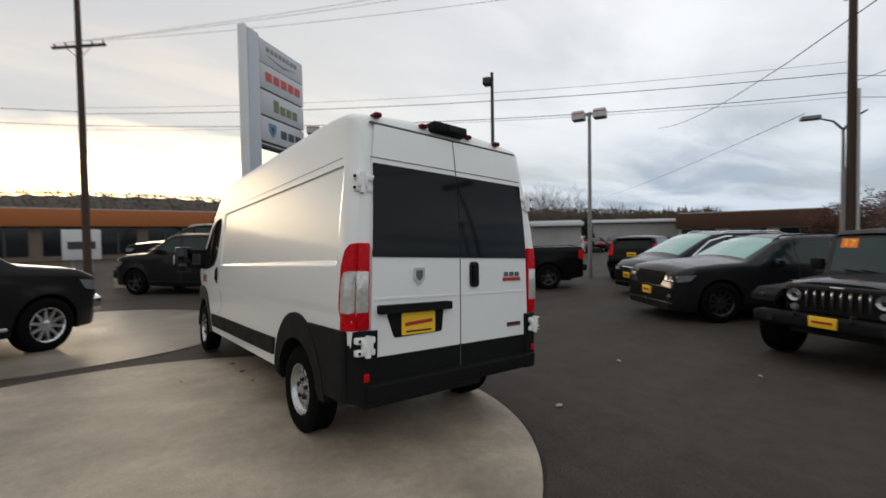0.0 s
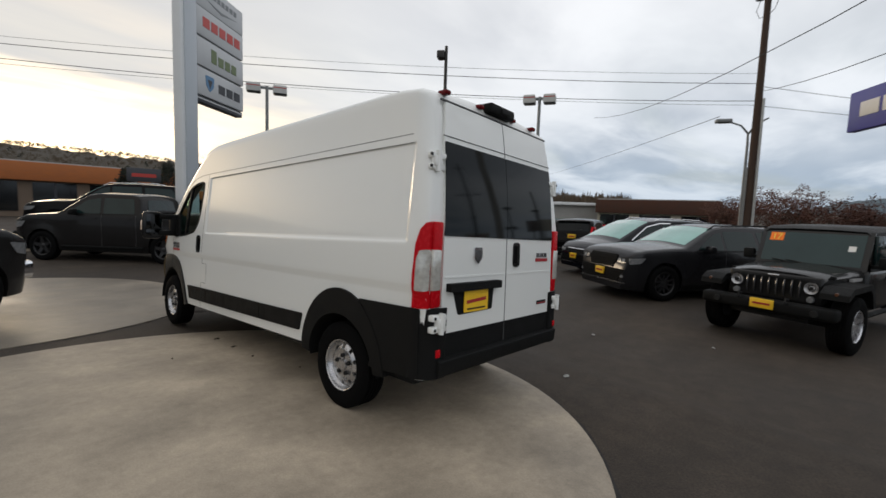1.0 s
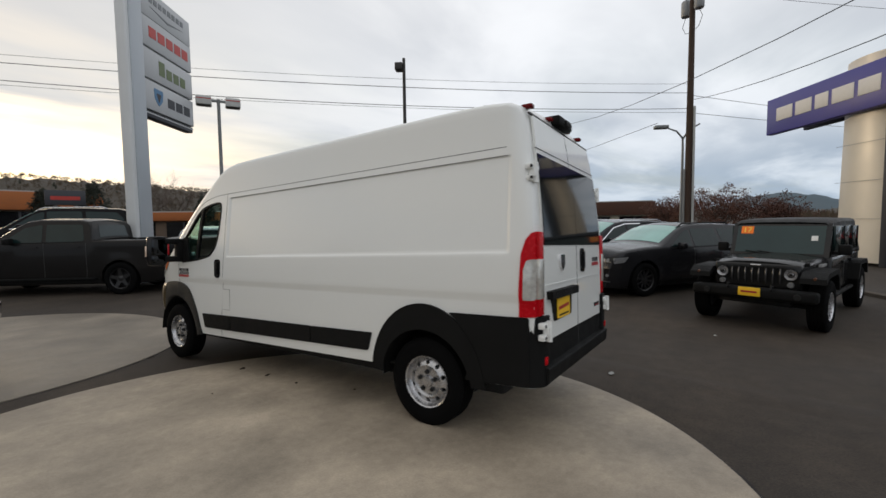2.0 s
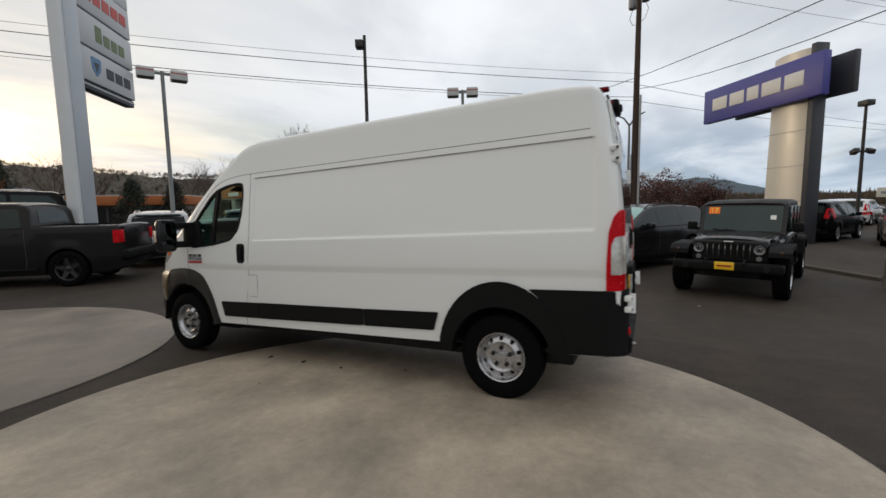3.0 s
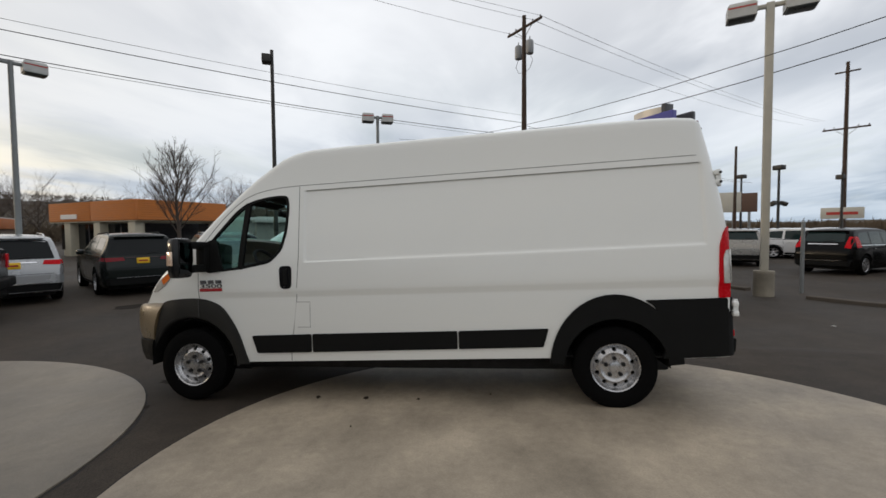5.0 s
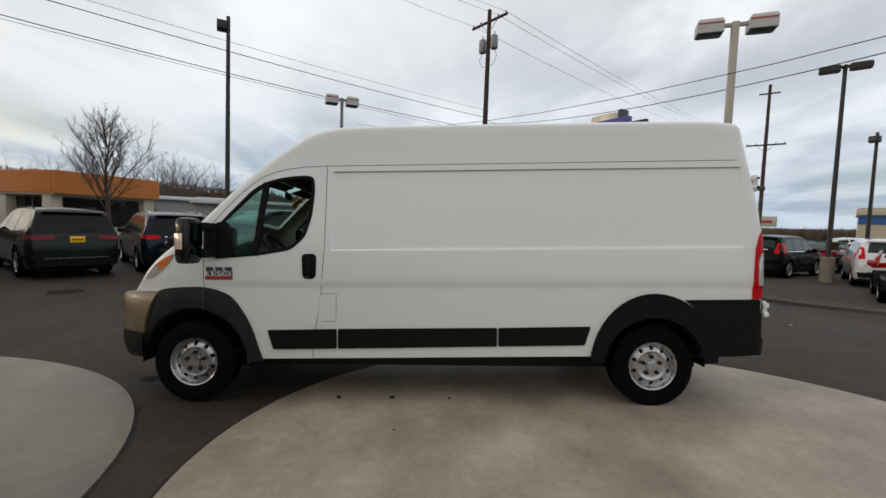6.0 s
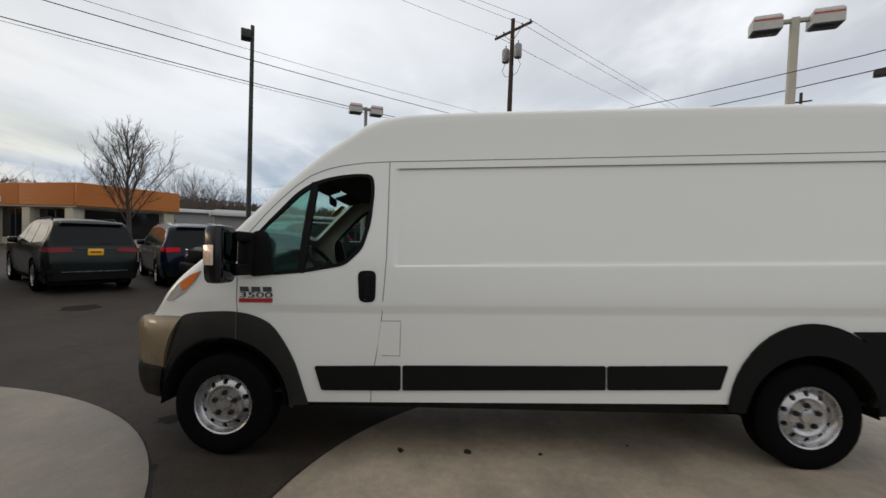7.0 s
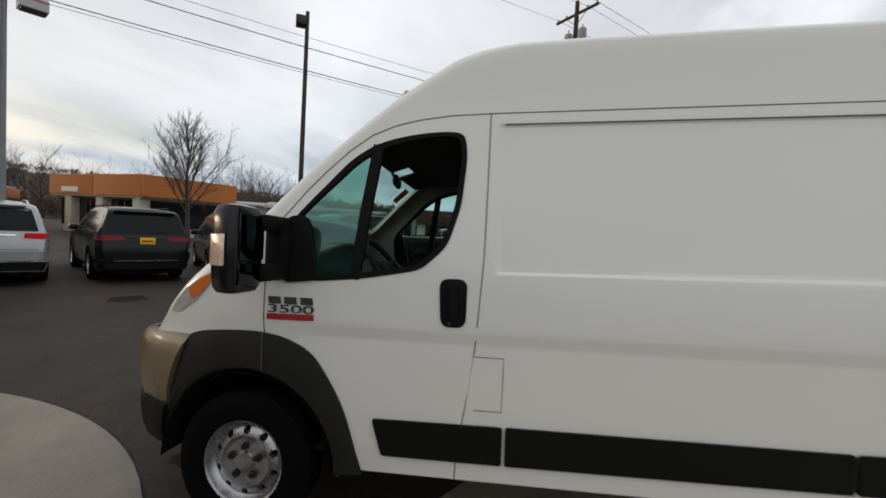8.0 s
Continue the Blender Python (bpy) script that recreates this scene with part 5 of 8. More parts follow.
def build_car(kind, m, paint, label, category, style="alloy", dark_wheels=False, screen=None, plate_front=False, plate_rear=False, group="", trim=None, blackout=False, shape=None):
    sp = SPECS[shape or kind]
    H, top, belt = sp["half"], sp["top"], sp["belt"]
    y0, y1 = top[0][0], top[-1][0]
    ground_clear = 0.30 if kind == "pickup" else 0.22

    def width(y, z):
        w = H * lerp([(0.2, 0.90), (0.32, 0.955), (0.5, 0.985), (0.72, 1.0), (belt - 0.12, 0.998), (belt, 0.975)], z)
        if z > belt:
            w -= (z - belt) * (0.24 if kind == "pickup" else 0.40 if kind == "suv" else 0.32)
        if kind == "pickup" and y < -1.15:
            w = H * lerp([(0.2, 0.90), (0.6, 0.98), (0.9, 1.0), (1.4, 0.985)], z)
        e, taper = sp["nose"]
        f = max(0.0, (y - (y1 - e)) / e)
        w -= H * taper * f ** 2.4
        r = 0.12 if kind == "pickup" else 0.40
        b = max(0.0, (y0 + r - y) / r)
        w -= H * (0.05 if kind == "pickup" else 0.13) * b ** 2.0
        for a in sp["axles"]:
            d = math.hypot(y - a, z - sp["wheel"][0])
            w += 0.022 * sstep(sp["wheel"][0] + 0.20, sp["wheel"][0] + 0.10, d)
        return w
    ys = sorted(set([round(p[0], 3) for p in top] + [round(y0 + (y1 - y0) * k / 40, 3) for k in range(41)]))
    ys = [y for i, y in enumerate(ys) if i == 0 or y - ys[i - 1] > 0.004]
    zs = [ground_clear, 0.34, 0.46, 0.60, 0.74, 0.86, belt - 0.10, belt, belt + 0.10, belt + 0.25, belt + 0.40]
    sh = Shell(width, top, [(y0, ground_clear + 0.10), (y0 + 0.5, ground_clear), (y1 - 0.5, ground_clear), (y1, ground_clear + 0.02)], ys, zs, [(y0, 0.03), (-1.5, 0.03), (0.4, 0.04), (1.4, 0.06), (y1, 0.04)], (0.12, 0.06), belt)
    car = thing({"suv": "suv", "minivan": "minivan", "crossover": "suv", "sedan": "car", "pickup": "pickup_truck"}[kind], m, label, category, group)
    shell = sh.mesh()
    tree = BVHTree.FromBMesh(shell)
    body = part("body", shell, paint, car)
    cuts = []
    R = sp["wheel"][0]
    for a in sp["axles"]:
        arch = [(a + (R + 0.075) * math.cos(t), R + (R + 0.065) * math.sin(t)) for t in [math.pi * k / 16 for k in range(17)]] + [(a - R - 0.075, 0.0), (a + R + 0.075, 0.0)]
        cuts += [prism(arch, 0, -1.3, -0.55), prism(arch, 0, 0.55, 1.3)]
    if kind == "pickup":
        cuts.append(bx(-0.80, 0.80, -2.88, -1.28, 0.85, 1.9))
    carve(body, cuts)
    part("underbody", bx(-H * 0.82, H * 0.82, y0 + 0.35, y1 - 0.4, ground_clear - 0.04, ground_clear + 0.2, 0.04), M_DARK, car)
    tint = M_TINT if blackout else M_CARGLASS
    for s in (-1, 1):
        for k, pn in enumerate(sp["panes"]):
            part("side_window", sh.side(round_poly(pn, 0.05, 3), 0.004, 0.012, s, 0.2), M_CARGLASS, car)
        part("mirror", bx(*sorted((s * (H - 0.02), s * (H + 0.18))), sp["panes"][0][0][0] - 0.32, sp["panes"][0][0][0] - 0.16, belt - 0.02, belt + 0.14, 0.04, 2), paint if kind != "pickup" else M_PLASTIC, car)
        part("sill", sh.line([(sp["axles"][0] + R + 0.12, ground_clear + 0.08), (sp["axles"][1] - R - 0.12, ground_clear + 0.08)], 0.10, 0.012, 0.02, s), M_PLASTIC, car)
        part("belt_trim", sh.line([(sp["panes"][0][0][0] + 0.02, belt + 0.005), (sp["panes"][-1][-1][0], belt + 0.03)], 0.018, 0.006, 0.01, s), M_CHROME if trim == "chrome" else M_PLASTIC, car)
        if kind == "minivan" and trim == "chrome":
            rim_line = [sp["panes"][0][0], *sp["panes"][0][1:3], *sp["panes"][1][1:3], *sp["panes"][2][1:4]]
            part("window_trim", sh.line([(y, z + 0.02) for y, z in rim_line], 0.026, 0.008, 0.012, s), M_CHROME, car)
        for k, x in enumerate([p[3][0] if len(p) > 3 else p[-1][0] for p in sp["panes"][:2]]):
            part("door_seam", sh.line([(x - 0.04, belt), (x - 0.05, 0.62), (x - 0.02, ground_clear + 0.14)], 0.008, 0.001, 0.004, s), M_GAP, car)
            part("door_handle", sh.line([(x + 0.10, belt - 0.10), (x + 0.27, belt - 0.10)], 0.028, 0.028, 0.02, s), M_CHROME if trim == "chrome" else paint, car)
        zt0, zt1 = sp["tail"]
        if kind == "pickup":
            part("tail_lamp", sh.side(round_poly([(-2.95, 0.98), (-2.82, 0.98), (-2.82, 1.28), (-2.95, 1.28)], 0.02), 0.010, 0.03, s, 0.04), M_RED, car)
            part("tail_lamp", bx(*sorted((s * 0.80, s * 0.965)), -2.995, -2.93, 0.98, 1.28, 0.015), M_RED, car)
        else:
            ya = sh.y_at(zt1, True)
            part("tail_lamp", sh.side(round_poly([(ya + 0.02, zt0), (ya + 0.34, zt0 + 0.03), (ya + 0.30, zt1), (ya + 0.06, zt1 + 0.01)], 0.02), 0.008, 0.03, s, 0.04), M_TAIL if kind == "suv" else M_RED, car)
            xi = H * (0.72 if kind == "crossover" else 0.56 if kind == "minivan" else 0.44)
            part("tail_lamp", end_plate(tree, round_poly([(s * xi, zt0 + 0.01), (s * H * 0.90, zt0 - 0.01), (s * H * 0.91, zt1), (s * (xi + 0.03), zt1)], 0.02), False, 0.010, 0.02), M_TAIL if kind == "suv" else M_RED, car)
        zlow_l, ztop_l = sp["face"][:2]
        yf = sh.y_at(ztop_l, False)
        part("head_lamp", sh.side(round_poly([(yf - 0.34, ztop_l + 0.01), (yf + 0.01, ztop_l - 0.01), (yf + 0.01, zlow_l), (yf - 0.22, zlow_l + 0.03)], 0.03), 0.008, 0.03, s, 0.05), M_LAMP, car)
        zm = (zlow_l + ztop_l) / 2
        hlf = part("head_lamp", end_plate(tree, round_poly([(s * H * 0.55, zlow_l + 0.02), (s * H * 0.68, zlow_l - 0.01), (s * H * 0.92, zlow_l + 0.05), (s * H * 0.93, ztop_l + 0.02), (s * H * 0.55, ztop_l - 0.02)], 0.015), True, 0.008, 0.02), M_DARK, car)
        for xr in (0.62, 0.75):
            part("reflector", end_plate(tree, ring(s * H * xr, zm, 0.046, 0.040), True, 0.016, 0.012), M_LAMP, hlf)
        part("light_strip", end_plate(tree, [(s * H * 0.57, zlow_l + 0.022), (s * H * 0.85, zlow_l + 0.028), (s * H * 0.85, zlow_l + 0.040), (s * H * 0.57, zlow_l + 0.034)], True, 0.014, 0.01), M_LAMP, hlf)
        for a in sp["axles"]:
            wheel(car, (s * (H - 0.10), a, R), R, sp["wheel"][1], R * 0.66, style, s, dark_wheels)
            arc = [math.pi * k / 14 for k in range(15)]
            w = bmesh.new()
            p = [w.verts.new((s * (H - 0.03), a + (R + 0.085) * math.cos(t), R + (R + 0.075) * math.sin(t))) for t in arc]
            q = [w.verts.new((s * 0.54, a + (R + 0.085) * math.cos(t), R + (R + 0.075) * math.sin(t))) for t in arc]
            for i in range(14):
                w.faces.new((p[i], p[i + 1], q[i + 1], q[i]))
            w.faces.new(q)
            bmesh.ops.solidify(w, geom=w.faces[:], thickness=0.01)
            part("wheel_well", w, M_DARK, car)
    g0, g1, gx0, gx1 = sp["glass"]
    part("windscreen", sh.over(g0, g1, -gx0, gx0, 0.005, 0.012, -gx1, gx1), screen or M_SCREEN, car)
    z0, z1, x0, x1 = sp["rear"]
    if kind in ("pickup", "sedan"):
        ya, yb = (-1.135, -1.085) if kind == "pickup" else (-1.60, -1.0)
        part("rear_window", sh.over(ya, yb, -x0, x0, 0.006, 0.012, -x1, x1, 8), tint, car)
    else:
        yb = sh.y_at(z1, True)
        part("rear_window", end_plate(tree, round_poly([(-x0, z0), (x0, z0), (x1 + 0.02, z1 - 0.03), (x1 - 0.04, z1), (-x1 + 0.04, z1), (-x1 - 0.02, z1 - 0.03)], 0.03), False, 0.006, 0.012), tint, car)
        part("tailgate_trim", end_plate(tree, [(-0.45, z0 - 0.10), (0.45, z0 - 0.10), (0.45, z0 - 0.075), (-0.45, z0 - 0.075)], False, 0.012, 0.012), M_CHROME if trim == "chrome" else paint, car)
        part("rear_bumper", end_plate(tree, round_poly([(-H * 0.93, 0.52), (H * 0.93, 0.52), (H * 0.93, 0.74), (-H * 0.93, 0.74)], 0.03), False, 0.045, 0.05), paint, car)
        part("lower_valance", end_plate(tree, [(-H * 0.86, 0.34), (H * 0.86, 0.34), (H * 0.90, 0.515), (-H * 0.90, 0.515)], False, 0.030, 0.03), M_PLASTIC, car)
        part("bumper_strip", end_plate(tree, [(-H * 0.66, 0.525), (H * 0.66, 0.525), (H * 0.68, 0.545), (-H * 0.68, 0.545)], False, 0.054, 0.015), M_CHROME if trim == "chrome" else M_SATIN, car)
        if kind == "suv":
            part("tail_strip", end_plate(tree, [(-0.40, sp["tail"][1] - 0.035), (0.40, sp["tail"][1] - 0.035), (0.40, sp["tail"][1] - 0.005), (-0.40, sp["tail"][1] - 0.005)], False, 0.009, 0.012), M_DARKRED, car)
        for x in (-1, 1):
            part("wiper" if x > 0 else "tailgate_seam", end_plate(tree, [(0.02, z0 + 0.01), (0.36, z0 + 0.05), (0.36, z0 + 0.066), (0.02, z0 + 0.03)] if x > 0 else [(-H * 0.78, 0.765), (H * 0.78, 0.765), (H * 0.78, 0.775), (-H * 0.78, 0.775)], False, 0.018 if x > 0 else 0.002, 0.01), M_DARK, car)
        part("spoiler", bx(-0.62, 0.62, yb - 0.10, yb + 0.16, z1 + 0.035, z1 + 0.075, 0.015), paint, car)
        for s in (-1, 1):
            if kind != "crossover":
                part("roof_rail", tb([(s * (H - 0.32), -1.7, lerp(top, -1.7) + 0.0), (s * (H - 0.32), -1.5, lerp(top, -1.5) + 0.05), (s * (H - 0.32), 0.0, lerp(top, 0.0) + 0.05), (s * (H - 0.32), 0.2, lerp(top, 0.2))], 0.017, 6), M_CHROME if trim == "chrome" else M_PLASTIC, car)
    if kind == "pickup":
        tg = part("tailgate", bx(-0.78, 0.78, -2.985, -2.95, 0.84, 1.37, 0.012), paint, car)
        part("tailgate_handle", bx(-0.12, 0.12, -2.995, -2.97, 1.20, 1.28, 0.01), M_PLASTIC, tg)
        part("rear_bumper", bx(-0.98, 0.98, -3.10, -2.93, 0.60, 0.80, 0.04, 3), M_CHROME if trim == "chrome" else M_PLASTIC, car)
        part("front_bumper", bx(-0.90, 0.90, 2.60, 2.85, 0.52, 0.80, 0.06, 3), M_CHROME if trim == "chrome" else M_PLASTIC, car)
        part("grille", bx(-0.46, 0.46, 2.66, 2.775, 0.86, 1.14, 0.04, 2), M_CHROME if trim == "chrome" else M_PLASTIC, car)
        for x in (-1, 1):
            part("running_board", bx(*sorted((x * 0.86, x * 1.04)), -1.2, 1.25, 0.40, 0.45, 0.015), M_CHROME if trim == "chrome" else M_PLASTIC, car)
    else:
        g0, g1 = sp["face"][2:]
        gr = part("grille", end_plate(tree, round_poly([(-H * 0.50, g1), (H * 0.50, g1), (H * 0.52, g1 - 0.10), (H * 0.42, g0), (-H * 0.42, g0), (-H * 0.52, g1 - 0.10)], 0.02), True, 0.020, 0.03), M_GRILLE, car)
        bars = M_CHROME if trim == "chrome" else M_SATIN
        part("grille_bar", end_plate(tree, [(-H * 0.42, g1 - 0.022), (H * 0.42, g1 - 0.022), (H * 0.42, g1 - 0.004), (-H * 0.42, g1 - 0.004)], True, 0.028, 0.012), bars if trim == "chrome" else M_PLASTIC, gr)
        for k in (1, 2, 3):
            zb = g0 + (g1 - g0) * k / 4 - 0.02
            part("grille_bar", end_plate(tree, [(-H * 0.38, zb), (H * 0.38, zb), (H * 0.38, zb + 0.008), (-H * 0.38, zb + 0.008)], True, 0.026, 0.01), M_PLASTIC, gr)
        # on SUVs the black intake is enlarged to paint in the bumper's dark look
        zi, wi = (0.68, 0.86) if kind == "suv" else (0.60, 0.70)
        part("lower_intake", end_plate(tree, round_poly([(-H * 0.66, 0.42), (H * 0.66, 0.42), (H * wi, zi), (-H * wi, zi)], 0.03), True, 0.012, 0.02), M_GRILLE, car)
        part("front_lip", end_plate(tree, [(-H * 0.84, 0.375), (H * 0.84, 0.375), (H * 0.84, 0.40), (-H * 0.84, 0.40)], True, 0.016, 0.02), bars, car)
        for s in (-1, 1):
            part("fog_lamp", end_plate(tree, ring(s * H * 0.78, 0.53, 0.05, 0.035), True, 0.010, 0.012), M_LAMP, car)
    if plate_front:
        yp = y1 + 0.01
        pl = part("number_plate", bx(-0.155, 0.155, yp - 0.02, yp + 0.02, 0.50, 0.66, 0.006), M_YELLOW, car, "yellow dealer plate card")
        part("plate_bar", bx(-0.11, 0.11, yp + 0.018, yp + 0.024, 0.56, 0.60), M_PRINT_RED, pl)
    if plate_rear:
        zp = 0.92 if kind != "pickup" else 0.62
        yp = sh.y_at(zp + 0.08, True) - 0.03 if kind != "pickup" else -3.12
        pl = part("number_plate", bx(-0.155, 0.155, yp - 0.015, yp + 0.02, zp, zp + 0.16, 0.006), M_YELLOW, car, "yellow dealer plate card")
        part("plate_bar", bx(-0.11, 0.11, yp - 0.02, yp - 0.014, zp + 0.06, zp + 0.10), M_PRINT_RED, pl)
    return car


def stand(x, y, heading):
    """The pose of a vehicle on the ground; heading: degrees clockwise from +y."""
    a = radians(-heading)
    f, r = Vector((-math.sin(a), math.cos(a))), Vector((math.cos(a), math.sin(a)))
    c = Vector((x, y))

    def gz(p):
        return ground_z(p.x, p.y)
    pitch = math.atan2(gz(c + f * 1.5) - gz(c - f * 1.5), 3.0)
    roll = math.atan2(gz(c - r * 0.8) - gz(c + r * 0.8), 1.6)
    z = sum(gz(c + f * p + r * q) for p in (-1.5, 1.5) for q in (-0.8, 0.8)) / 4
    return Matrix.Translation((x, y, z)) @ Matrix.Rotation(a, 4, "Z") @ Matrix.Rotation(pitch, 4, "X") @ Matrix.Rotation(roll, 4, "Y")


M_BARGLOSS = mat("gloss_black_grille_bar", (0.03, 0.03, 0.031), 0.22, var=0.05, coat=0.8, spec=0.5)
M_REFLECT = mat("bright_lamp_reflector", (0.50, 0.50, 0.51), 0.25, metal=0.6, var=0.3, scale=60)


def build_off_roader(m):
    car = thing("off_road_suv", m, "black boxy off-road SUV with orange windscreen sticker", "suv")
    tub = bmesh.new()
    box(tub, -0.78, 0.78, -2.05, 0.66, 0.50, 1.12, 0.05, 3)
    tb_ob = part("tub", tub, P_OFFROAD, car)
    hood = bmesh.new()
    ys = [0.60, 1.0, 1.4, 1.72, 1.80]
    rows = []
    for y in ys:
        u = (y - 0.6) / 1.2
        w, z = 0.74 - 0.14 * u, 1.13 - 0.05 * u - (0.03 if y > 1.75 else 0)
        pts = [(-w, 0.62), (-w, z - 0.06), (-w + 0.06, z), (-0.30, z + 0.035), (0, z + 0.045), (0.30, z + 0.035), (w - 0.06, z), (w, z - 0.06), (w, 0.62)]
        rows.append([hood.verts.new((x, y, q)) for x, q in pts])
    for a, b in zip(rows, rows[1:]):
        for k in range(8):
            hood.faces.new((a[k], a[k + 1], b[k + 1], b[k]))
    hood.faces.new(rows[-1])
    bmesh.ops.recalc_face_normals(hood, faces=hood.faces)
    hd = part("hood", hood, P_OFFROAD, car)
    for s in (-1, 1):
        part("hood_decal", bx(*sorted((s * 0.69, s * 0.735)), 0.78, 1.15, 0.99, 1.03), mat("grey_print", (0.28, 0.28, 0.28), 0.5), hd)
        part("hood_latch", bx(*sorted((s * 0.60, s * 0.66)), 1.55, 1.63, 1.03, 1.08, 0.01), M_PLASTIC, hd)
    gr = bmesh.new()
    box(gr, -0.60, 0.60, 1.76, 1.82, 0.66, 1.06, 0.03, 3)
    grille = part("grille", gr, P_OFFROAD, car, "black grille with seven upright slots")
    slots = []
    for k in range(7):
        x = (k - 3) * 0.096
        slots.append(prism(round_poly([(x - 0.030, 0.72), (x + 0.030, 0.72), (x + 0.030, 0.99), (x - 0.030, 0.99)], 0.025), 1, 1.70, 1.90))
    carve(grille, slots)
    for k in range(8):
        x = (k - 3.5) * 0.096
        part("grille_bar", tb([(x, 1.812, 0.74), (x, 1.826, 0.80), (x, 1.826, 0.92), (x, 1.812, 0.98)], [0.010, 0.016, 0.016, 0.010], 8), M_BARGLOSS, grille)
    part("radiator", bx(-0.5, 0.5, 1.745, 1.765, 0.68, 1.02), M_DARK, grille)
    part("grille_badge", bx(-0.075, 0.075, 1.80, 1.83, 1.015, 1.045, 0.008), M_CHROME, grille)
    for s in (-1, 1):
        hl = part("head_lamp", lathe(bmesh.new(), [(0, -0.020), (0.018, -0.016), (0.024, 0.006), (0.040, 0.018), (0.066, 0.006), (0.084, -0.012), (0.088, -0.004), (0.088, 0.03)], 24, Matrix.Translation((s * 0.475, 1.835, 0.90)) @ Matrix.Rotation(-math.pi / 2, 4, "Z")), M_REFLECT, car, "round bright head lamp")
        part("bulb_shield", lathe(bmesh.new(), [(0, -0.030), (0.022, -0.026), (0.026, 0.0), (0.026, 0.02)], 16, Matrix.Translation((s * 0.475, 1.835, 0.90)) @ Matrix.Rotation(-math.pi / 2, 4, "Z")), M_DARK, hl)
        part("lamp_ring", lathe(bmesh.new(), [(0.088, -0.01), (0.100, -0.006), (0.102, 0.03), (0.088, 0.03)], 24, Matrix.Translation((s * 0.475, 1.835, 0.90)) @ Matrix.Rotation(-math.pi / 2, 4, "Z")), M_PLASTIC, hl)
        part("fog_lamp", lathe(bmesh.new(), [(0, -0.03), (0.04, -0.025), (0.05, 0.0), (0.05, 0.03)], 16, Matrix.Translation((s * 0.475, 1.83, 0.735)) @ Matrix.Rotation(-math.pi / 2, 4, "Z")), M_LAMP, car)
        for a, name in ((-1.475, 0), (1.475, 1)):
            if name:
                pr = [(0.88, 0.62), (1.02, 0.94), (1.12, 0.985), (1.86, 0.965), (2.00, 0.88), (2.02, 0.80), (1.90, 0.85), (1.82, 0.885), (1.18, 0.905), (1.08, 0.84), (0.98, 0.62)]
            else:
                pr = [(-0.88, 0.62), (-1.0, 0.92), (-1.10, 0.965), (-1.84, 0.965), (-1.96, 0.90), (-2.06, 0.66), (-1.97, 0.66), (-1.88, 0.86), (-1.80, 0.885), (-1.16, 0.885), (-1.08, 0.82), (-0.98, 0.62)]
            part("fender_flare", prism(pr, 0, *sorted((s * 0.62 if name else s * 0.74, s * 0.94))), M_PLASTIC, car)
        w1 = part("side_glass", bx(*sorted((s * 0.735, s * 0.776)), -0.38, 0.42, 1.16, 1.66, 0.01), M_CARGLASS, car)
        part("side_glass", bx(*sorted((s * 0.735, s * 0.776)), -1.18, -0.46, 1.16, 1.66, 0.01), M_TINT, car)
        part("side_glass", bx(*sorted((s * 0.735, s * 0.776)), -1.95, -1.28, 1.18, 1.64, 0.01), M_TINT, car)
        mi = part("mirror", bx(*sorted((s * 0.82, s * 1.0)), 0.42, 0.52, 1.16, 1.34, 0.03, 2), M_PLASTIC, car)
        part("mirror_arm", bx(*sorted((s * 0.74, s * 0.85)), 0.44, 0.50, 1.16, 1.22, 0.01), M_PLASTIC, mi)
        for y in (0.56, -0.42, -1.22):
            part("door_seam", bx(*sorted((s * 0.779, s * 0.784)), y - 0.005, y + 0.005, 0.56, 1.10), M_GAP, car)
        for y in (-0.25, -1.05):
            part("door_handle", bx(*sorted((s * 0.78, s * 0.81)), y - 0.08, y + 0.08, 0.97, 1.02, 0.01), M_PLASTIC, car)
        part("rock_rail", tb([(s * 0.82, -0.95, 0.48), (s * 0.82, 0.92, 0.48)], 0.04, 8), M_PLASTIC, car)
        for a in (-1.475, 1.475):
            wheel(car, (s * 0.80, a, 0.41), 0.41, 0.26, 0.23, "alloy10", s, False)
        part("turn_signal", lathe(bmesh.new(), [(0, -0.010), (0.020, -0.008), (0.024, 0.02)], 12, Matrix.Translation((s * 0.80, 2.0, 0.88)) @ Matrix.Rotation(-math.pi / 2, 4, "Z")), mat("smoked_amber_lens", (0.10, 0.035, 0.012), 0.3, var=0.1), car)
    # windscreen frame and top
    ws = bmesh.new()
    box(ws, -0.74, 0.74, -0.035, 0.0, 0.0, 0.66, 0.015, 2, pose(0, 0.66, 1.10, 22))
    frame_ob = part("windscreen_frame", ws, P_OFFROAD, car)
    part("windscreen", bx(-0.66, 0.66, -0.006, 0.006, 0.07, 0.60, 0.0, 2, pose(0, 0.665, 1.10, 22)), mat("grey_teal_windscreen", (0.016, 0.036, 0.034), 0.06, var=0.25, scale=2, coat=0.25, spec=0.4), frame_ob)
    st = part("windscreen_sticker", bx(-0.10, 0.10, 0.007, 0.010, 0.0, 0.15, 0.0, 2, pose(0.50, 0.665, 1.10, 22) @ pose(0, 0, 0.44)), mat("orange_year_sticker", (0.95, 0.20, 0.004), 0.5, var=0.1, scale=20), car, "orange year sticker")
    year = bpy.data.curves.new("year", "FONT")
    year.body, year.size, year.extrude, year.align_x = "17", 0.15, 0.002, "CENTER"
    yo = new("year_number", year)
    yo.matrix_basis = pose(0.50, 0.665, 1.10, 22) @ pose(0, 0.012, 0.465, 90, 0, 180)
    bpy.context.view_layer.update()
    ym = bpy.data.meshes.new_from_object(yo.evaluated_get(bpy.context.evaluated_depsgraph_get()))
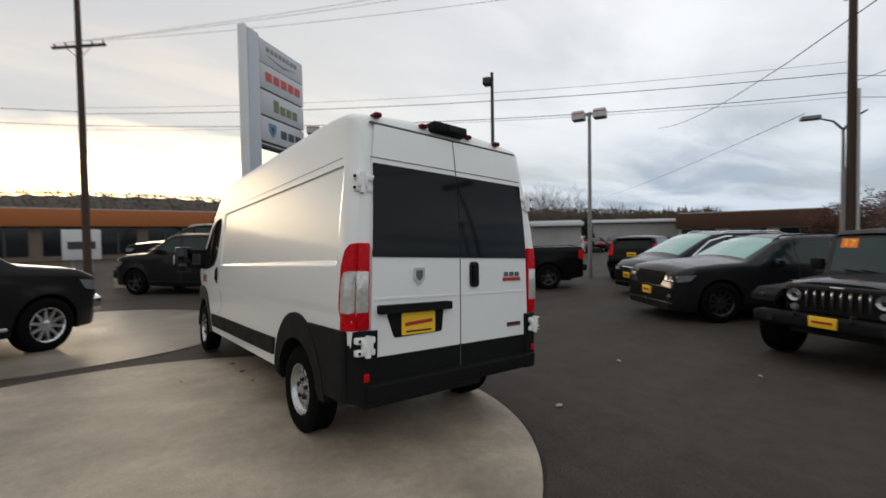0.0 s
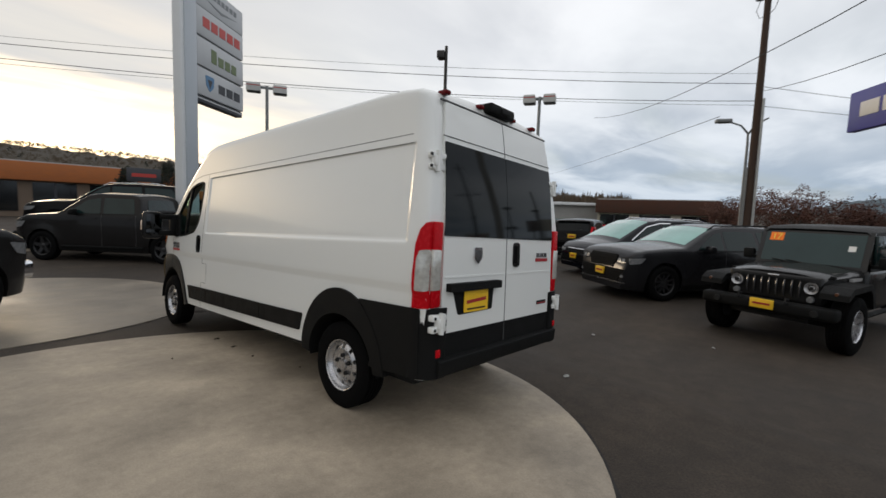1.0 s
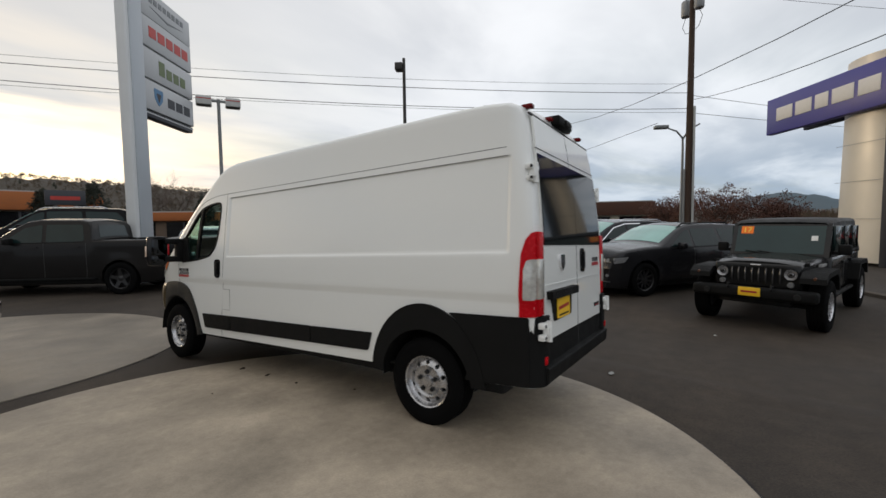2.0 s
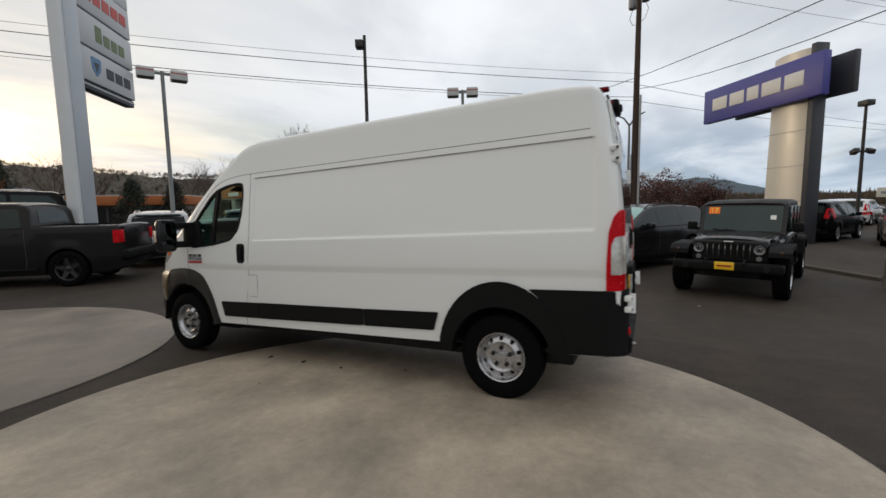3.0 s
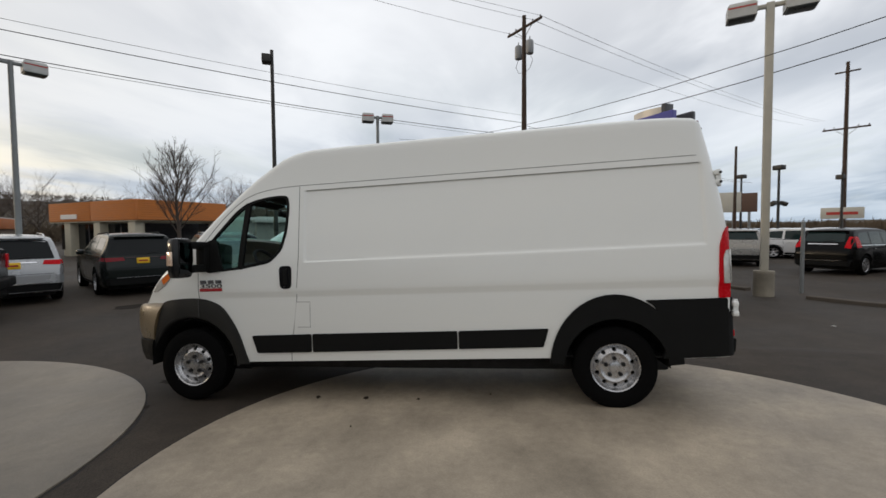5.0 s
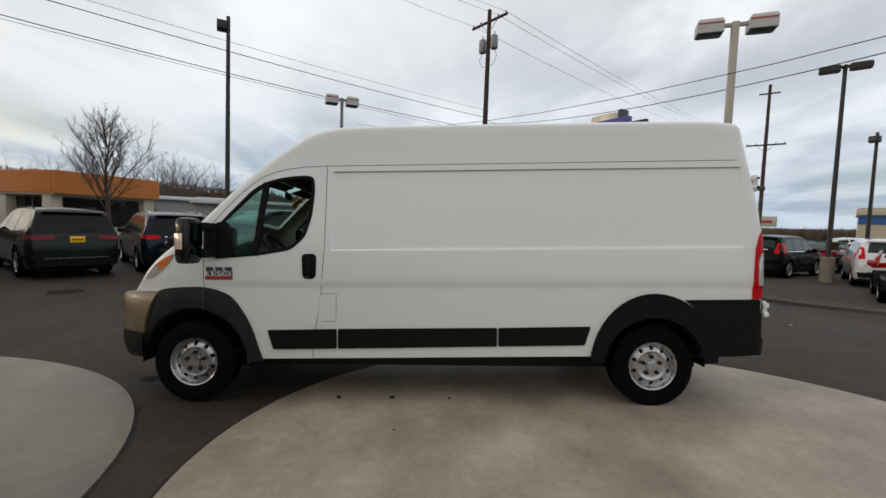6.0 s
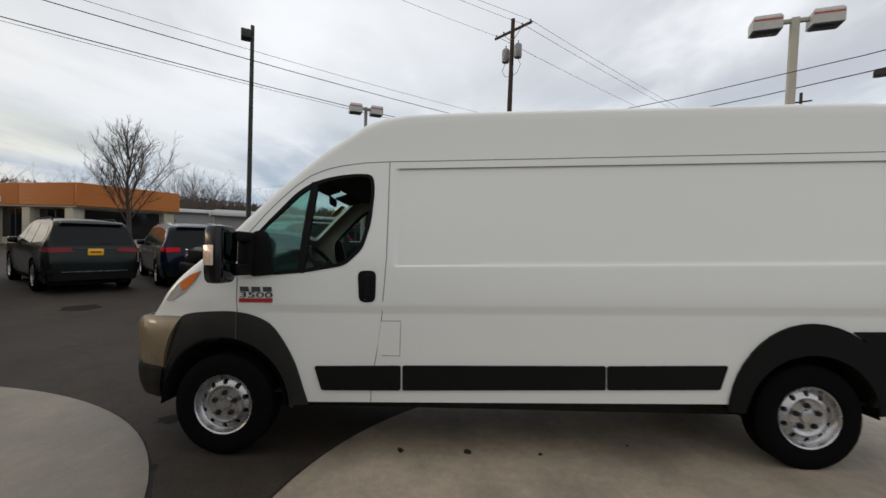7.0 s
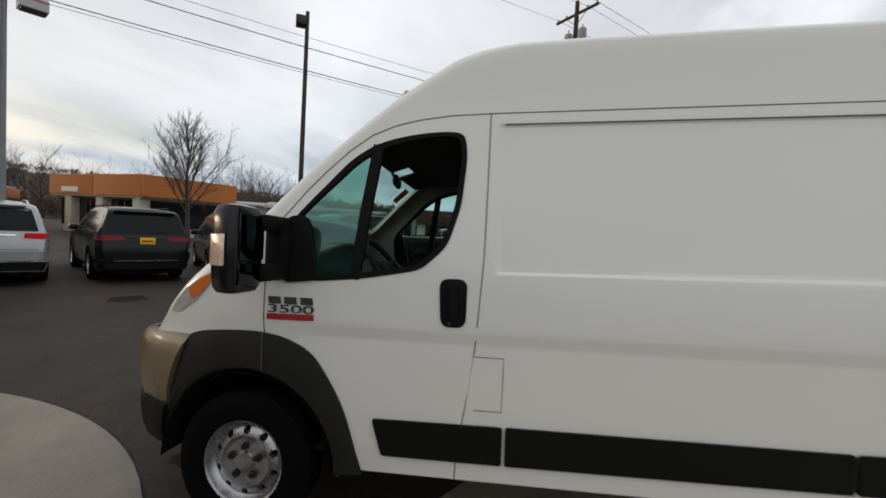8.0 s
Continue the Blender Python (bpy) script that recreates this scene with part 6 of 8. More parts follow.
    ymb = yo.matrix_basis.copy()
    bpy.data.objects.remove(yo)
    ym.materials.append(mat("yellow_print", (0.95, 0.75, 0.10), 0.5))
    yo = new("year_number", ym)
    yo.parent, yo.matrix_basis = st, ymb
    part("windscreen_label", bx(-0.045, 0.045, 0.007, 0.009, 0.0, 0.09, 0.0, 2, pose(-0.52, 0.665, 1.10, 22) @ pose(0, 0, 0.32)), mat("white_label", (0.75, 0.75, 0.72), 0.6), car)
    for s in (-1, 1):
        part("wiper", tb([(s * 0.1 - 0.05, 0.70, 1.14), (s * 0.1 + 0.38, 0.665, 1.20)], 0.010, 5), M_DARK, car)
    topm = bmesh.new()
    rows = []
    for y, z, w in ((0.44, 1.715, 0.70), (0.36, 1.765, 0.72), (-0.6, 1.80, 0.73), (-1.9, 1.79, 0.72), (-2.03, 1.74, 0.70), (-2.07, 1.12, 0.76)):
        pts = [(-w - 0.03, min(z, 1.14) if y < -2.05 else 1.12), (-w, z - 0.06), (-w + 0.06, z - 0.005), (-0.3, z + 0.012), (0.3, z + 0.012), (w - 0.06, z - 0.005), (w, z - 0.06), (w + 0.03, min(z, 1.14) if y < -2.05 else 1.12)]
        rows.append([topm.verts.new((x, y, q)) for x, q in pts])
    for a, b in zip(rows, rows[1:]):
        for k in range(7):
            topm.faces.new((a[k], a[k + 1], b[k + 1], b[k]))
    bmesh.ops.recalc_face_normals(topm, faces=topm.faces)
    part("hard_top", topm, mat("matt_black_top", (0.011, 0.011, 0.011), 0.6, var=0.15, bump=0.3, bscale=300), car, "matt black hard top")
    bp = part("front_bumper", bx(-0.86, 0.86, 1.90, 2.12, 0.50, 0.68, 0.05, 3), M_PLASTIC, car, "black plastic front bumper")
    for s in (-1, 1):
        part("tow_hook", tb([(s * 0.30, 2.10, 0.66), (s * 0.30, 2.17, 0.69), (s * 0.30, 2.15, 0.74), (s * 0.30, 2.06, 0.72)], 0.016, 6), M_DARK, bp)
        part("bumper_lamp", lathe(bmesh.new(), [(0, -0.02), (0.045, -0.02), (0.055, 0.02)], 16, Matrix.Translation((s * 0.62, 2.115, 0.59)) @ Matrix.Rotation(-math.pi / 2, 4, "Z")), M_DARK, bp)
    pl = part("number_plate", bx(-0.152, 0.152, 2.115, 2.14, 0.545, 0.685, 0.006), M_YELLOW, car, "yellow dealer plate card")
    part("plate_bar", bx(-0.11, 0.11, 2.138, 2.145, 0.60, 0.63), M_PRINT_RED, pl)
    part("axle", tb([(-0.7, 1.475, 0.38), (0.7, 1.475, 0.38)], 0.06, 8), M_DARK, car)
    part("axle", tb([(-0.7, -1.475, 0.38), (0.7, -1.475, 0.38)], 0.06, 8), M_DARK, car)
    part("chassis", bx(-0.5, 0.5, -2.0, 1.9, 0.40, 0.56, 0.03), M_DARK, car)


OFF_ROAD_HEADING = -72.5
jf = Vector((math.sin(radians(OFF_ROAD_HEADING)), math.cos(radians(OFF_ROAD_HEADING))))
jc = Vector((5.43, -2.53)) - jf * 1.475
build_off_roader(stand(jc.x, jc.y, OFF_ROAD_HEADING))


def by_wheel(kind, side, front, x, y, heading):
    """Stands a car so that one wheel meets the ground at (x, y)."""
    a = radians(heading)
    f, r = Vector((math.sin(a), math.cos(a))), Vector((math.cos(a), -math.sin(a)))
    sp = SPECS[kind]
    c = Vector((x, y)) - f * sp["axles"][1 if front else 0] - r * side * (sp["half"] - 0.08)
    return stand(c.x, c.y, heading)


LOT = "dealer's row of cars"
build_car("suv", by_wheel("suv", -1, True, 7.22, -0.38, -55), P_GREY, "charcoal SUV with black wheels and yellow dealer plate", "suv", "alloy10", True, plate_front=True, group=LOT, shape="low_suv")
build_car("minivan", by_wheel("minivan", -1, True, 10.0, 1.45, -57), P_MIDNIGHT, "dark blue-black minivan with chrome trim and teal windscreen", "minivan", "alloy", False, plate_front=True, group=LOT, trim="chrome")
build_car("pickup", by_wheel("pickup", -1, False, 9.28, 5.27, -50), P_BLACK, "black crew-cab pickup truck seen from behind", "pickup truck", "alloy", True, group=LOT)
build_car("crossover", stand(15.3, 4.95, 76), P_BLACK, "black SUV with yellow dealer plate, parked nose out", "suv", "alloy", True, plate_rear=True, group=LOT, blackout=True)
build_car("pickup", by_wheel("pickup", 1, True, -2.95, 5.50, 46), P_SLATE, "dark grey pickup truck on the round concrete pad", "pickup truck", "alloy10", False, trim="chrome")
build_car("pickup", by_wheel("pickup", -1, False, 1.15, 11.70, -40) @ Matrix.Diagonal((1, 1, 1.06, 1)), P_SLATE, "dark grey crew-cab pickup with black off-road wheels", "pickup truck", "alloy", True)
plinth = part("display_plinth", bx(-1.2, 1.2, -2.7, 2.7, -0.1, 0.555, 0.02, 2, stand(1.2, 17.6, -66)), M_CONCRETE)
tagged(plinth, "low concrete display plinth under the black SUV", "plinth")
build_car("suv", stand(1.2, 17.6, -66) @ Matrix.Translation((0, 0, 0.56)) @ Matrix.Diagonal((1, 1, 1.08, 1)), P_BLACK, "black SUV with silver trim on a low plinth", "suv", "alloy", False, trim="chrome")
build_car("pickup", stand(-7.5, 16.0, 88), P_BLACK, "black pickup truck by the street", "pickup truck", "alloy", True)
build_car("minivan", by_wheel("minivan", 1, False, 5.40, 13.25, 34), P_PALE, "pale silver minivan with dark glass and red lamps", "minivan", "alloy", False, plate_rear=True, trim="chrome", blackout=True)
build_car("suv", stand(7.70, 13.42, 35), P_GREEN, "dark green-black SUV with yellow dealer plate", "suv", "alloy", False, plate_rear=True, blackout=True)
build_car("minivan", by_wheel("minivan", -1, False, 7.95, 10.95, 46), P_NAVY, "navy blue minivan with silver roof rails", "minivan", "alloy", False, trim="chrome", blackout=True)
# the neighbouring lot
NEXT = "cars on the neighbouring lot"
build_car("crossover", by_wheel("crossover", 1, False, 18.7, -8.1, 122), P_BLACK, "black crossover with tall red tail lamps", "suv", "alloy", False, group=NEXT)
build_car("crossover", by_wheel("crossover", -1, False, 17.05, -9.0, 108), P_SILVER, "silver crossover with a white plate", "suv", "alloy", False, group=NEXT)
build_car("crossover", by_wheel("crossover", 1, False, 21.6, -13.2, 150), P_BLUE, "dark blue-grey crossover with red tail lamps", "suv", "alloy", False, group=NEXT)
build_car("crossover", by_wheel("crossover", 1, False, 12.46, -11.76, 148), P_BLACK, "black crossover with chrome trim", "suv", "alloy", False, group=NEXT, trim="chrome")
build_car("crossover", by_wheel("crossover", -1, False, 10.92, -12.95, 128), P_WHITE, "white crossover seen from behind", "suv", "alloy", False, group=NEXT)
build_car("sedan", stand(6.9, -11.0, -48), P_RED, "bright red car with chrome bumper", "car", "alloy", False, group=NEXT, trim="chrome")
build_car("sedan", stand(19.5, -19.6, 148), P_SILVER, "silver sedan parked behind the lamp base", "car", "alloy", False, group=NEXT)
build_car("sedan", stand(17.0, -17.2, 150), P_BLUE, "blue-grey sedan parked behind the lamp base", "car", "alloy", False, group=NEXT)

# ---- poles, lamps and wires ----
M_POLE_DARK = mat("dark_bronze_pole", (0.020, 0.018, 0.016), 0.5, var=0.2, scale=5)
M_POLE_GREY = mat("galvanised_grey_pole", (0.22, 0.23, 0.23), 0.5, metal=0.3, var=0.15, scale=4)
M_POLE_CREAM = mat("cream_painted_pole", (0.46, 0.43, 0.36), 0.55, var=0.12, scale=3, fine=0.05)
M_LAMP_WHITE = mat("white_lamp_housing", (0.52, 0.52, 0.50), 0.5, var=0.12, scale=5)
M_LAMP_UNDER = mat("grey_lamp_lens", (0.07, 0.08, 0.08), 0.3, var=0.1)
M_STRIPE = mat("red_lamp_stripe", (0.45, 0.04, 0.03), 0.5, var=0.1)
M_WOOD = mat("weathered_pole_wood", (0.055, 0.033, 0.022), 0.85, var=0.35, scale=3, bump=0.5, bscale=25, stretch=(6, 6, 0.5), fine=0.1)
M_CANS = mat("grey_transformer_paint", (0.28, 0.29, 0.30), 0.45, var=0.1, scale=8)
M_WIRE = mat("black_cable", (0.012, 0.012, 0.012), 0.7, var=0.1)
M_BASE = mat("rough_pole_base_concrete", (0.27, 0.24, 0.19), 0.9, var=0.3, scale=3, bump=0.5, bscale=60, fine=0.1)


def twin_lamp(x, y, top, dx, dy, pole_mat, half=0.62, head=(0.62, 0.48, 0.36), base=0.0, square=False, label="", stripe=True):
    """Two box lamps on a crossbar at the head of a pole."""
    z = ground_z(x, y)
    a = math.atan2(dy, dx)
    ob = thing("lot_lamp", pose(x, y, z, 0, 0, math.degrees(a)), label, "lamp", "lot lamps")
    r = 0.075
    if square:
        part("pole", bx(-0.085, 0.085, -0.085, 0.085, base, top - z, 0.02), pole_mat, ob)
    else:
        part("pole", tb([(0, 0, base), (0, 0, top - z)], [r * 1.15, r * 0.85], 12), pole_mat, ob)
    if base:
        part("pole_base", lathe(bmesh.new(), [(0, 0.0), (0.23, 0.0), (0.225, base - 0.08), (0.235, base - 0.06), (0.225, base), (0, base)], 10, Matrix.Rotation(-math.pi / 2, 4, "Y")), M_BASE, ob, "stained concrete pole base")
    part("crossbar", bx(-half, half, -0.045, 0.045, top - z - 0.12, top - z - 0.02, 0.015), pole_mat, ob)
    for s in (-1, 1):
        hd = bmesh.new()
        w, d, h = head
        c = s * (half + w * 0.30)
        pts = [(c - w / 2, -d / 2), (c + w / 2, -d / 2), (c + w / 2, d / 2), (c - w / 2, d / 2)]
        lo = [hd.verts.new((px, py, top - z - 0.10 - h / 2)) for px, py in pts]
        mid = [hd.verts.new((c + (px - c) * 1.0, py, top - z - 0.10 + h * 0.30)) for px, py in pts]
        up = [hd.verts.new((c + (px - c) * 0.86, py * 0.86, top - z - 0.10 + h / 2)) for px, py in pts]
        for q, r2 in ((lo, mid), (mid, up)):
            for k in range(4):
                hd.faces.new((q[k], q[(k + 1) % 4], r2[(k + 1) % 4], r2[k]))
        hd.faces.new(up)
        hd.faces.new(lo[::-1])
        bmesh.ops.recalc_face_normals(hd, faces=hd.faces)
        lp = part("lamp_head", hd, M_LAMP_WHITE if stripe else M_POLE_DARK, ob, "white box lamp head with red stripe" if stripe else "", smooth=False)
        part("lens", bx(c - w * 0.44, c + w * 0.44, -d * 0.44, d * 0.44, top - z - 0.10 - h / 2 - 0.03, top - z - 0.10 - h / 2 - 0.002, 0.01), M_LAMP_UNDER, lp)
        if stripe:
            for sy in (-1, 1):
                part("stripe", bx(c - w * 0.47, c + w * 0.47, *sorted((sy * d * 0.5, sy * (d * 0.5 + 0.006))), top - z - 0.10 + h * 0.10, top - z - 0.10 + h * 0.20), M_STRIPE, lp)
    return ob


def flood_pole(x, y, top, mid=None, label="tall dark pole with a box flood lamp"):
    """A plain pole with one box lamp, and two flood lamps lower down where it has them."""
    z = ground_z(x, y)
    ob = thing("lot_lamp", pose(x, y, z), label, "lamp", "lot lamps")
    part("pole", tb([(0, 0, 0), (0, 0, top - z)], [0.10, 0.07], 12), M_POLE_DARK, ob)
    if mid is None:
        part("lamp_head", bx(-0.22, 0.22, -0.17, 0.17, top - z - 0.55, top - z - 0.22, 0.03, 2, pose(-0.10, 0.20, 0, 0, 0, 28)), M_POLE_DARK, ob)
    else:
        part("lamp_head", bx(-0.30, 0.30, -0.22, 0.22, top - z, top - z + 0.30, 0.04, 2, pose(0, 0, 0, 0, 0, 25)), M_POLE_DARK, ob)
        for s in (-1, 1):
            part("flood_lamp", bx(-0.20, 0.20, -0.14, 0.14, -0.13, 0.13, 0.03, 2, pose(0, s * 0.32, mid - z, 0, s * 22, 20)), M_POLE_DARK, ob)
        part("bracket", bx(-0.04, 0.04, -0.38, 0.38, mid - z - 0.04, mid - z + 0.04, 0.01), M_POLE_DARK, ob)
    return ob


def power_pole(x, y, top, label, arm=None, cans=False, arm_z=None, conduit=False, thick=1.0, second=None):
    z = ground_z(x, y)
    ob = thing("utility_pole", pose(x, y, z), label, "pole", "utility poles")
    part("pole", tb([(0, 0, 0), (0.02, 0, (top - z) * 0.5), (0, 0, top - z)], [0.19 * thick, 0.16 * thick, 0.12 * thick], 14), M_WOOD, ob)
    if arm:
        h, (ax, ay), half = (arm_z or top - 0.6) - z, arm, 1.5
        c = part("crossarm", bx(-half, half, -0.055, 0.055, -0.065, 0.065, 0.01, 2, pose(0, 0, h, 0, 0, math.degrees(math.atan2(ay, ax)))), M_WOOD, ob)
        for k in (-1.38, -0.75, 0.75, 1.38):
            part("insulator", lathe(bmesh.new(), [(0, 0.0), (0.03, 0.0), (0.025, 0.06), (0.06, 0.08), (0.05, 0.13), (0, 0.16)], 10, Matrix.Translation((ax * k, ay * k, h + 0.06)) @ Matrix.Rotation(-math.pi / 2, 4, "Y")), M_CANS, c)
        for s in (-1, 1):
            part("brace", tb([(ax * s * 0.7, ay * s * 0.7, h - 0.05), (0, 0, h - 0.65)], 0.02, 6), M_POLE_GREY, c)
    if second:
        part("crossarm", bx(-0.8, 0.8, -0.05, 0.05, -0.06, 0.06, 0.01, 2, pose(0, 0, second - z, 0, 0, math.degrees(math.atan2(arm[1], arm[0])))), M_WOOD, ob)
    if cans:
        for s in (-1, 1):
            t = part("transformer", lathe(bmesh.new(), [(0, 0.0), (0.20, 0.0), (0.23, 0.05), (0.23, 0.72), (0.18, 0.80), (0, 0.82)], 18, Matrix.Translation((arm[0] * s * 0.50, arm[1] * s * 0.50, h - 1.75)) @ Matrix.Rotation(-math.pi / 2, 4, "Y")), M_CANS, ob, "grey transformer can")
            part("bushing", tb([(arm[0] * s * 0.5, arm[1] * s * 0.5, h - 0.95), (arm[0] * s * 0.5, arm[1] * s * 0.5, h - 0.72)], 0.035, 8), M_CANS, t)
            loop = [(arm[0] * s * 0.5, arm[1] * s * 0.5, h - 1.75), (arm[0] * s * 0.75, arm[1] * s * 0.75, h - 2.2), (arm[0] * s * 0.5, arm[1] * s * 0.5, h - 2.6), (arm[0] * s * 0.15, arm[1] * s * 0.15, h - 2.7)]
            part("cable_loop", tb(loop, 0.014, 6), M_WIRE, t)
    if conduit:
        part("conduit", tb([(-0.10, -0.24, 0), (-0.10, -0.22, 7.6)], 0.055, 8), mat("white_conduit", (0.42, 0.43, 0.42), 0.6, var=0.1), ob)
        part("conduit", tb([(-0.16, 0.18, 0), (-0.16, 0.17, 4.4)], 0.04, 8), M_POLE_GREY, ob)
    return ob


def wire(a, b, sag=0.25, r=0.014, label="black overhead cable between utility poles"):
    a, b = Vector(a), Vector(b)
    pts = [a.lerp(b, k / 16) - Vector((0, 0, sag * 4 * (k / 16) * (1 - k / 16))) for k in range(17)]
    ob = part("overhead_wire", tb(pts, r, 5), M_WIRE)
    tagged(ob, label, "cable", "overhead wires")


twin_lamp(13.66, 6.46, 6.66, 0.38, -0.92, M_POLE_GREY, 0.27, (0.50, 0.45, 0.34), label="grey twin-headed lot lamp by the parked cars")
twin_lamp(6.17, 15.43, 6.76, 0.87, -0.49, M_POLE_GREY, 0.36, (0.56, 0.45, 0.34), label="grey twin-headed lot lamp beside the pylon sign")
twin_lamp(7.06, -5.56, 7.17, -0.34, -0.94, M_POLE_CREAM, 0.41, (0.62, 0.44, 0.36), 0.64, True, label="cream twin-headed lot lamp on a concrete base")
twin_lamp(11.52, -12.50, 7.90, -0.62, -0.78, M_POLE_DARK, 0.24, (0.62, 0.36, 0.20), 0.95, False, label="dark twin-headed lamp on a concrete base", stripe=False)
flood_pole(12.14, 10.50, 9.15)
flood_pole(27.0, -11.5, 6.60, 4.2, "dark pole with a box lamp and two flood lamps")
flood_pole(26.3, -16.9, 5.4, 3.2, "dark pole with a box lamp and two flood lamps")
flood_pole(33.0, -18.0, 5.6, 3.4, "dark pole with a box lamp and two flood lamps")
flood_pole(29.0, -22.5, 5.5, None, "slim dark pole with a box lamp")
flood_pole(18.1, -20.3, 7.1, None, "slim dark pole with a box lamp")
PR, PL = (22.45, -0.28), (-2.62, 25.2)
power_pole(*PR, 14.7, "tall wooden utility pole with crossarm and transformers", (-0.77, -0.64), True, 14.0, True)
power_pole(*PL, 14.8, "tall wooden utility pole by the street", (-0.7, 0.7), False, 11.6)
power_pole(36.0, -27.5, 15.4, "distant wooden utility pole with two crossarms", (-0.6, -0.8), False, 9.9, second=14.6)
power_pole(23.9, -13.1, 6.6, "short brown pole beside the neighbouring lot", thick=0.55)
for za, zb, sag, r in ((8.50, 8.68, 0.46, 0.008), (8.20, 8.22, 0.43, 0.015), (7.62, 7.42, 0.54, 0.015), (7.38, 7.22, 0.42, 0.008)):
    wire((*PL, za), (*PR, zb), sag, r)
for k in (-1.38, 0.75, 1.38):
    wire((PL[0] - 0.7 * k, PL[1] + 0.7 * k, 11.8), (PR[0] - 0.77 * k, PR[1] - 0.64 * k, 14.15), 0.45, 0.009, "thin high power line")
    wire((PR[0] - 0.77 * k, PR[1] - 0.64 * k, 14.15), (75.0 - 0.77 * k, -49.9 - 0.64 * k, 18.9), 0.8, 0.012, "thin high power line")
wire((22.3, 7.6, 7.49), (-19.8, -19.9, 8.44), 3.03, 0.009, "sagging service cable over the lot")
wire((*PR, 7.84), (-14.8, -15.0, 6.82), 1.83, 0.013)
for z in (8.1, 7.2):
    wire((*PR, z), (62.0, -34.0, 8.0), 0.5, 0.013)
wire((22.2, 1.2, 6.82), (112.0, 69.1, 11.84), 0.89, 0.014, "service cable to the buildings")
wire((-40, 40, 9.0), (*PL, 8.3), 0.4, 0.016)
wire((-40, 40, 8.4), (*PL, 7.6), 0.4, 0.016)


def street_light():
    ob = thing("street_light", pose(23.0, 0.05, ground_z(23, 0.4)), "grey street light with two curved arms", "street light")
    part("pole", tb([(0, 0, 0), (0.0, 0, 3.0), (0.0, 0.0, 5.6), (0.0, 0.02, 6.2)], [0.10, 0.08, 0.06, 0.05], 10), M_POLE_GREY, ob)
    for s in (1, -1):
        part("arm", tb([(0, 0, 6.1), (-0.2, s * 0.3, 6.5), (-0.5, s * 0.8, 6.7)], [0.05, 0.045, 0.035], 8), M_POLE_GREY, ob)
    part("lamp_head", bx(-0.2, 0.2, -0.35, 0.35, -0.09, 0.09, 0.05, 3, pose(-0.62, 1.0, 6.72, 0, 0, 25)), M_POLE_GREY, ob)


street_light()

# ---- signs ----
M_SIGN_FACE = mat("pale_grey_sign_face", (0.50, 0.51, 0.52), 0.45, var=0.05, scale=2)
M_SIGN_COL = mat("silver_sign_cladding", (0.42, 0.45, 0.48), 0.42, metal=0.25, var=0.06, scale=1.5)
M_SIGN_SIDE = mat("white_sign_cladding", (0.66, 0.67, 0.67), 0.45, var=0.05, scale=1.5)
M_SIGN_BLUE = mat("violet_blue_sign_face", (0.062, 0.062, 0.30), 0.42, var=0.10, scale=1.2)
M_SIGN_CREAM = mat("cream_sign_column", (0.70, 0.645, 0.54), 0.36, metal=0.08, var=0.08, scale=1.0)
M_GREEN = mat("olive_green_print", (0.12, 0.16, 0.06), 0.5, var=0.05)
M_CHARCOAL = mat("charcoal_print", (0.035, 0.037, 0.045), 0.5, var=0.05)
M_BLUEPRINT = mat("pale_blue_print", (0.08, 0.20, 0.36), 0.5, var=0.05)
M_SCRIPT_GREY = mat("mid_grey_print", (0.20, 0.21, 0.22), 0.5, var=0.05)
M_SCRIPT_RED = mat("bright_red_print", (0.50, 0.05, 0.04), 0.5, var=0.05)


